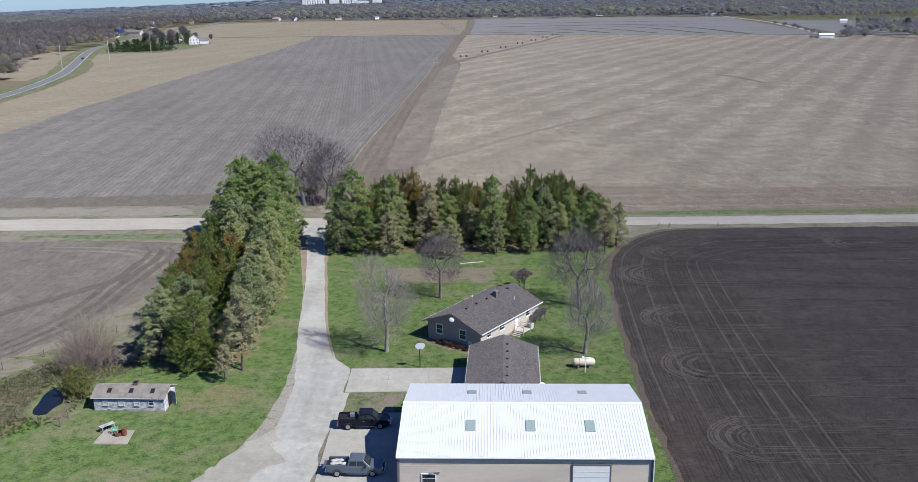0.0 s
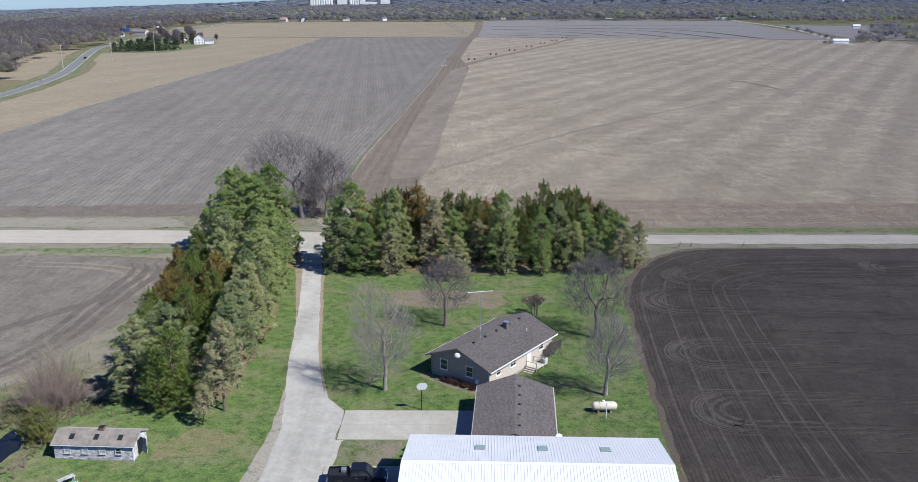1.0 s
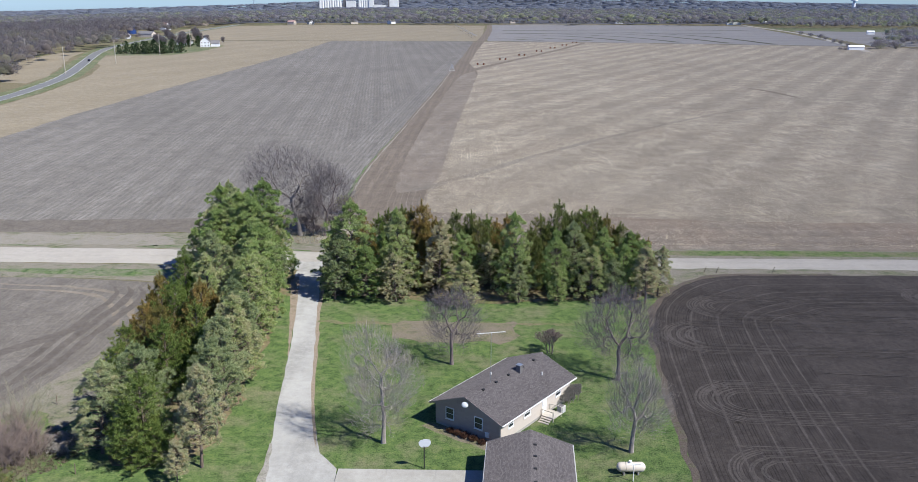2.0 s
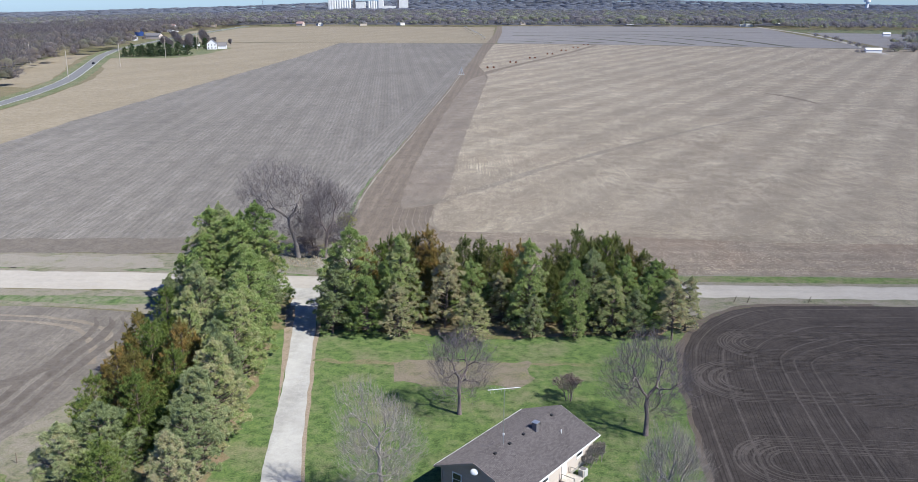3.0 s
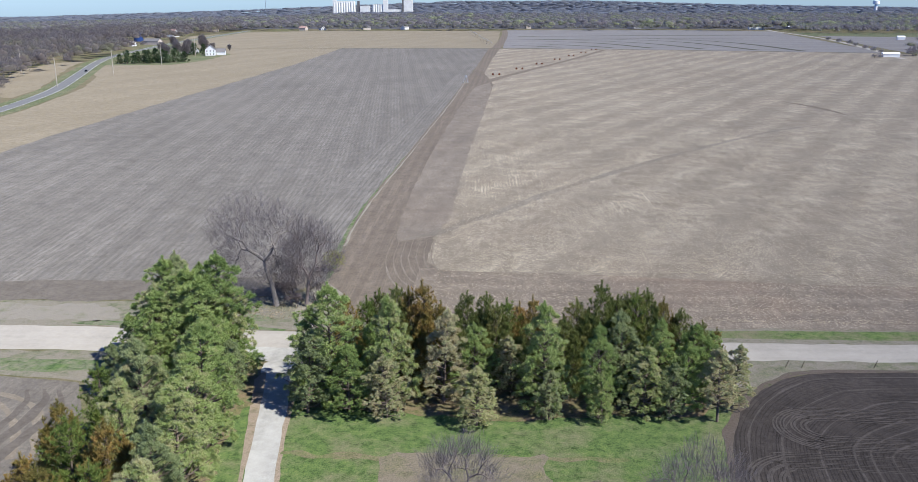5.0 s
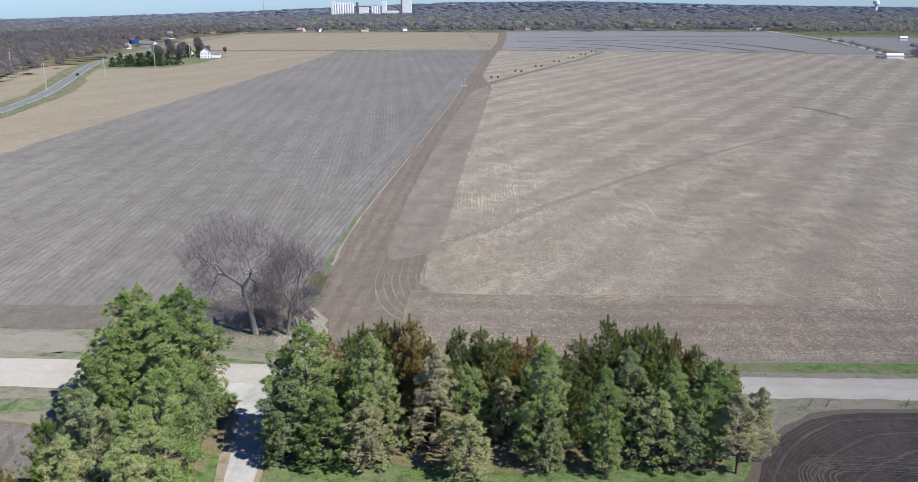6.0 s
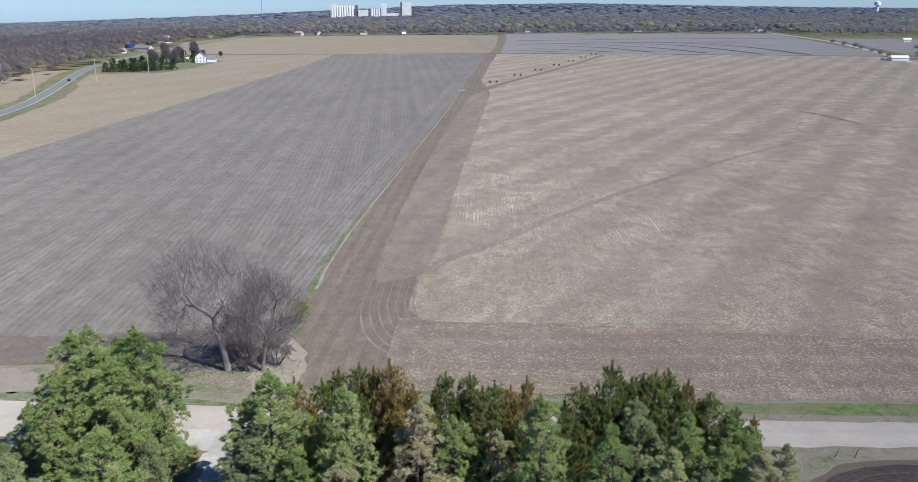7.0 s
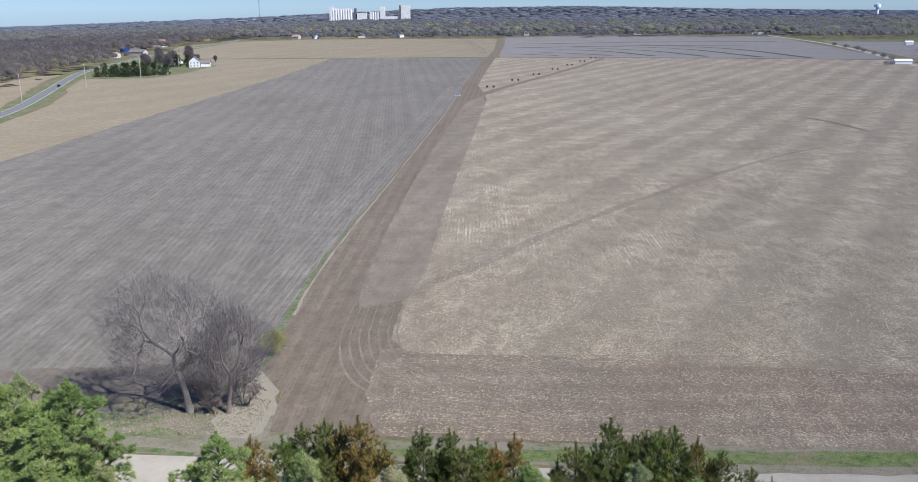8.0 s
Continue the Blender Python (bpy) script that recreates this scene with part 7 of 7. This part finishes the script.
def pivot_tower(x, y, turn):
    """Irrigation pivot: lattice tower at its pad, with spans of pipe on wheeled towers."""
    top = thing("irrigation_pivot", pose(x, y, 0, 0, 0, turn), "galvanised centre-pivot irrigation stand on a concrete pad", "irrigation")
    part("pad", boxed((0, 0, 0.1), (4, 4, 0.2)), M_CONC, top)
    for sx in (-1, 1):
        for sy in (-1, 1):
            part("leg", rodded((sx * 1.5, sy * 1.5, 0.2), (sx * 0.3, sy * 0.3, 4.2), 0.09, None, 5), M_GREYSTEEL, top)
    part("riser", rodded((0, 0, 0), (0, 0, 4.6), 0.16, None, 8), M_GREYSTEEL, top)
    return top


pivot_tower(-18.8, 626, 0)


def pivot_line(x0, y0, x1, y1, n):
    """The long sprinkler arm, standing on its wheeled towers."""
    top = thing("irrigation_line", Matrix.Identity(4), "long galvanised irrigation arm on wheeled towers", "irrigation")
    a, b = Vector((x0, y0)), Vector((x1, y1))
    for i in range(n):
        p, q = a.lerp(b, i / n), a.lerp(b, (i + 1) / n)
        bm = bmesh.new()
        m = (p + q) / 2
        rod(bm, (p.x, p.y, 4), (m.x, m.y, 4.8), 0.12, None, 5)
        rod(bm, (m.x, m.y, 4.8), (q.x, q.y, 4), 0.12, None, 5)
        rod(bm, (p.x, p.y, 4), (m.x, m.y, 3.3), 0.05, None, 4)
        rod(bm, (m.x, m.y, 3.3), (q.x, q.y, 4), 0.05, None, 4)
        part("span", bm, M_GREYSTEEL, top)
        for s in (-1, 1):
            part("leg", rodded((q.x + s * 2, q.y, 0.5), (q.x, q.y, 4), 0.08, None, 5), M_GREYSTEEL, top)
            part("wheel", rodded((q.x + s * 2 - 0.15, q.y, 0.6), (q.x + s * 2 + 0.15, q.y, 0.6), 0.6, None, 12), M_TYRE, top)


pivot_line(-4, 1075, -40, 1500, 8)


def drive_unit(x, y):
    """A-framed tower of the irrigation arm on two rust-brown wheels."""
    top = thing("irrigation_tower", pose(x, y, 0), "rust-brown wheeled irrigation tower standing in the stubble", "irrigation", "irrigation towers")
    for s in (-1, 1):
        part("wheel", rodded((s * 2.2, -0.2, 0.75), (s * 2.2, 0.2, 0.75), 0.75, None, 14), M_RUSTY, top)
        part("gearbox", boxed((s * 2.2, 0.3, 0.8), (0.4, 0.3, 0.4), 0.04), M_BARK, top)
        part("leg", rodded((s * 2.2, 0.3, 0.8), (0, 0.3, 3.4), 0.05, None, 5), M_GREYSTEEL, top)
    part("base_beam", rodded((-2.2, 0.3, 0.9), (2.2, 0.3, 0.9), 0.07, None, 5), M_GREYSTEEL, top)


for x, y in ((0.5, 681), (18, 734), (35.4, 787), (53.5, 842), (70, 895), (86, 945), (102, 1000)):
    drive_unit(x, y)
ribbon("wheel_track", [(-14, 600), (1, 655), (20, 712), (50, 800), (84, 905), (112, 1000)], [7, 6, 5, 5], 0.1, M_TILLED, None, "bare wheel lane curving through the stubble", "track", wobble=1)


# ---- far buildings ----
def far_house(x, y, w, d, eave, ridge, turn, wall_mat, roof_mat, label, rows=1, per=3, name="far_house"):
    top, wall = house_shape(name, pose(x, y, rise(x, y), 0, 0, turn), (w, d), eave, ridge, 0.4, roof_mat, wall_mat, label, "far buildings")
    for r in range(rows):
        z = 1.5 + 2.8 * r
        if z > eave:
            break
        for i in range(per):
            off = (i + 0.5) / per - 0.5
            window_at(wall, pose(off * w, -d / 2 - 0.02, z, 0, 0, 180), 0.9, 1.2)
            window_at(wall, pose(w / 2 + 0.02, off * d, z, 0, 0, -90), 0.9, 1.2)
    return top


far_house(-270, 905, 9, 12, 5.5, 9.5, 15, M_WHITE, M_ROOFGREY, "white two-storey farmhouse with a steep roof", 2, 3)
far_house(-262, 912, 7, 8, 3, 6.0, 100, M_WHITE, M_ROOFGREY, "white wing of a far farmhouse", 1, 2)
far_house(-424, 1078, 8, 26, 3.4, 5.8, 75, M_WHITE, M_HPALE, "long white farm shed among trees", 1, 3, "far_shed")
far_house(-404, 1112, 9, 20, 4, 7, 75, M_SIDING, M_ROOFGREY, "tan farm shed among trees", 1, 2, "far_shed")
far_house(-300, 935, 8, 14, 3, 5.5, 80, M_WHITE, M_ROOFGREY, "low white machine shed", 1, 2, "far_shed")
far_house(-478, 1375, 14, 22, 5, 11, 70, M_WHITE, M_ROOFRED, "white house with a red roof in the woods", 1, 3)
far_house(358, 891, 6, 14, 2.6, 4.2, 84, M_WHITE, M_TRIM, "long low white shed beside the lane", 1, 4, "far_shed")
far_house(450, 1645, 12, 24, 6, 9.5, 84, M_WHITE, M_ROOFGREY, "white two-storey house before the woods", 2, 5)
far_house(524, 1251, 6, 9, 3, 5, 80, M_WHITE, M_STEEL, "small white shed in a pale field", 1, 2, "far_shed")
for i, (x, y) in enumerate(((-300, 1625), (-330, 1610), (-225, 1640), (-160, 1660), (60, 1720), (170, 1740), (260, 1730), (330, 1760), (620, 1800), (700, 1760), (760, 1900), (840, 1850), (560, 1830), (-480, 1600))):
    far_house(x, y, 9, 13, 4, 7.5, 30 + 40 * i, (M_WHITE, M_SIDING, M_HPALE)[i % 3], (M_ROOFGREY, M_ROOFRED, M_ROOFGREY)[i % 3], "small pale house at the edge of the woods", 1, 2)
silo = thing("farm_silo", pose(-462, 1215, rise(-462, 1215)), "dark blue steel silo with a low domed cap", "silo")
part("shell", rodded((0, 0, 0), (0, 0, 9.5), 6.0, None, 20), M_BLUE, silo)
part("cap", rodded((0, 0, 9.5), (0, 0, 10.6), 6.0, 1.0, 20), M_BLUE, silo)


def grain_elevator():
    """Concrete grain elevator: rows of silos, head houses, annexes."""
    x0, y0 = -610, 3500
    z = rise(x0, y0)
    top = thing("grain_elevator", pose(x0, y0, z), "large pale concrete grain elevator with rows of silos", "elevator")
    H = 52 - z
    for i in range(9):
        part("silo", rodded((i * 9.5, 0, 0), (i * 9.5, 0, H * 0.82), 5, None, 16), M_SILO, top)
    part("head_house", boxed((2, 2, H * 0.5), (14, 12, H * 1.04)), M_SILO, top)
    part("gallery", boxed((38, 0, H * 0.86), (80, 6, 5)), M_SILO, top)
    part("leg_tower", boxed((93, 0, H * 0.45), (9, 10, H * 0.9)), M_DARKTRIM, top)
    part("annex", boxed((118, 0, H * 0.3), (36, 16, H * 0.6)), M_SILO, top)
    for i in range(5):
        part("silo", rodded((150 + i * 9, 0, 0), (150 + i * 9, 0, H * 0.68), 4.6, None, 16), M_SILO, top)
    part("head_house", boxed((196, 0, H * 0.5), (18, 14, H)), M_SILO, top)
    part("annex", boxed((228, 0, H * 0.18), (48, 14, H * 0.36)), M_SILO, top)
    part("head_house", boxed((282, 0, H * 0.54), (34, 16, H * 1.08)), M_SILO, top)
    part("leg_tower", boxed((262, -3, H * 0.54), (6, 8, H * 1.08)), M_DARKTRIM, top)


grain_elevator()


def water_tower(x, y):
    z = rise(x, y)
    top = thing("water_tower", pose(x, y, z), "pale water tower on a wide column above the trees", "water tower")
    part("column", rodded((0, 0, 0), (0, 0, 34 - z), 6, 5, 16), M_WHITE, top)
    part("tank", rodded((0, 0, 34 - z), (0, 0, 45 - z), 12, 11, 20), M_WHITE, top)
    part("cap", rodded((0, 0, 45 - z), (0, 0, 47 - z), 11, 3, 20), M_WHITE, top)


water_tower(1410, 3500)


def mast(x, y, h):
    z = rise(x, y)
    top = thing("radio_mast", pose(x, y, z), "thin grey lattice radio mast", "mast", "masts")
    for a in range(3):
        p = (0.7 * math.cos(a * 2.094), 0.7 * math.sin(a * 2.094))
        part("leg", rodded((*p, 0), (*p, h), 0.16, None, 4), M_GREYSTEEL, top)
    for i in range(int(h / 6)):
        part("brace", rodded((0.7, 0, i * 6), (-0.35, 0.6, i * 6 + 6), 0.1, None, 3), M_GREYSTEEL, top)


mast(-517, 2098, 90)


def far_trees(spots, name, label, material, seed):
    bare = material != M_EVERGREEN
    for i, (x, y, h) in enumerate(spots):
        rng = np.random.default_rng(seed + i)
        n = 150
        o = unit(rng, n) * rng.uniform(0.25, 1, (n, 1))
        if bare:
            low = "bush" in name
            c = o * (np.array([h * 0.7, h * 0.7, h * 0.4]) if low else np.array([h * 0.34, h * 0.34, h * 0.4])) + np.array([0, 0, h * (0.38 if low else 0.56)])
        else:
            t = rng.uniform(0, 1, (n, 1)) ** 1.15
            c = np.concatenate([o[:, :2] * h * 0.6 * (1 - t) ** 0.55 + rng.normal(size=(n, 2)) * 0.1, h * (0.06 + 0.92 * t)], axis=1)
        top = thing(name, pose(x, y, rise(x, y)), label, "bush" if "bush" in name else "tree", "far trees")
        tris("crown", tufts(rng, c, h * (0.16 if bare else 0.1), 9, 0.6 if bare else 0.2, h * (0.014 if bare else 0.028)), material, top)
        part("trunk", rodded((0, 0, 0), (0, 0, h * 0.6), h * 0.03, h * 0.01, 6), M_BARK, top)


far_trees([(-309, 789, 8), (-303, 789, 11), (-299, 794, 9), (-295, 792, 10), (-290, 795, 11), (-286, 792, 11), (-282, 797, 12), (-277, 800, 11), (-273, 797, 10), (-269, 806, 12), (-263, 812, 9)], "far_cedar_tree", "dark evergreen in the farm's windbreak", M_EVERGREEN, 200)
far_trees([(-286, 905, 12), (-291, 898, 11), (-281, 918, 10), (478, 975, 15), (484, 990, 14)], "far_cedar_tree", "dark evergreen beside far buildings", M_EVERGREEN, 300)
far_trees([(372, 945, 5), (381, 985, 6), (391, 1030, 5), (402, 1085, 6), (411, 1125, 7), (419, 1180, 6), (428, 1240, 6), (340, 882, 4), (346, 884, 4), (384, 905, 11), (392, 915, 12), (402, 905, 11)], "lane_bush", "grey leafless bush beside the gravel lane", M_WOODS, 330)
far_trees([(-292, 850, 13), (-282, 870, 14), (-300, 900, 14), (-288, 890, 12), (-310, 960, 13), (-330, 940, 12), (-276, 930, 11), (-318, 985, 12), (-336, 1000, 11), (-350, 1030, 13), (-322, 925, 11), (-312, 1010, 12), (-340, 965, 10), (-360, 1060, 12), (-272, 974, 7), (-330, 1070, 12), (-345, 1110, 13), (-300, 985, 11)], "far_shade_tree", "bare grey farmstead tree", M_WESTWOODS, 230)
car = thing("far_car", pose(-299, 704, 0.13, 0, 0, 112), "small dark car on the paved road", "car")
part("body", prism([(-2.1, 0.35), (-2.1, 0.85), (-1.2, 0.95), (-0.8, 1.4), (0.6, 1.4), (1.1, 0.95), (2.1, 0.8), (2.15, 0.35)], -0.9, 0.9, "y", 0.06), M_NAVY, car)
for x in (-1.3, 1.3):
    for s in (-1, 1):
        part("wheel", rodded((x, s * 0.75, 0.33), (x, s * 0.93, 0.33), 0.33, None, 12), M_TYRE, car)
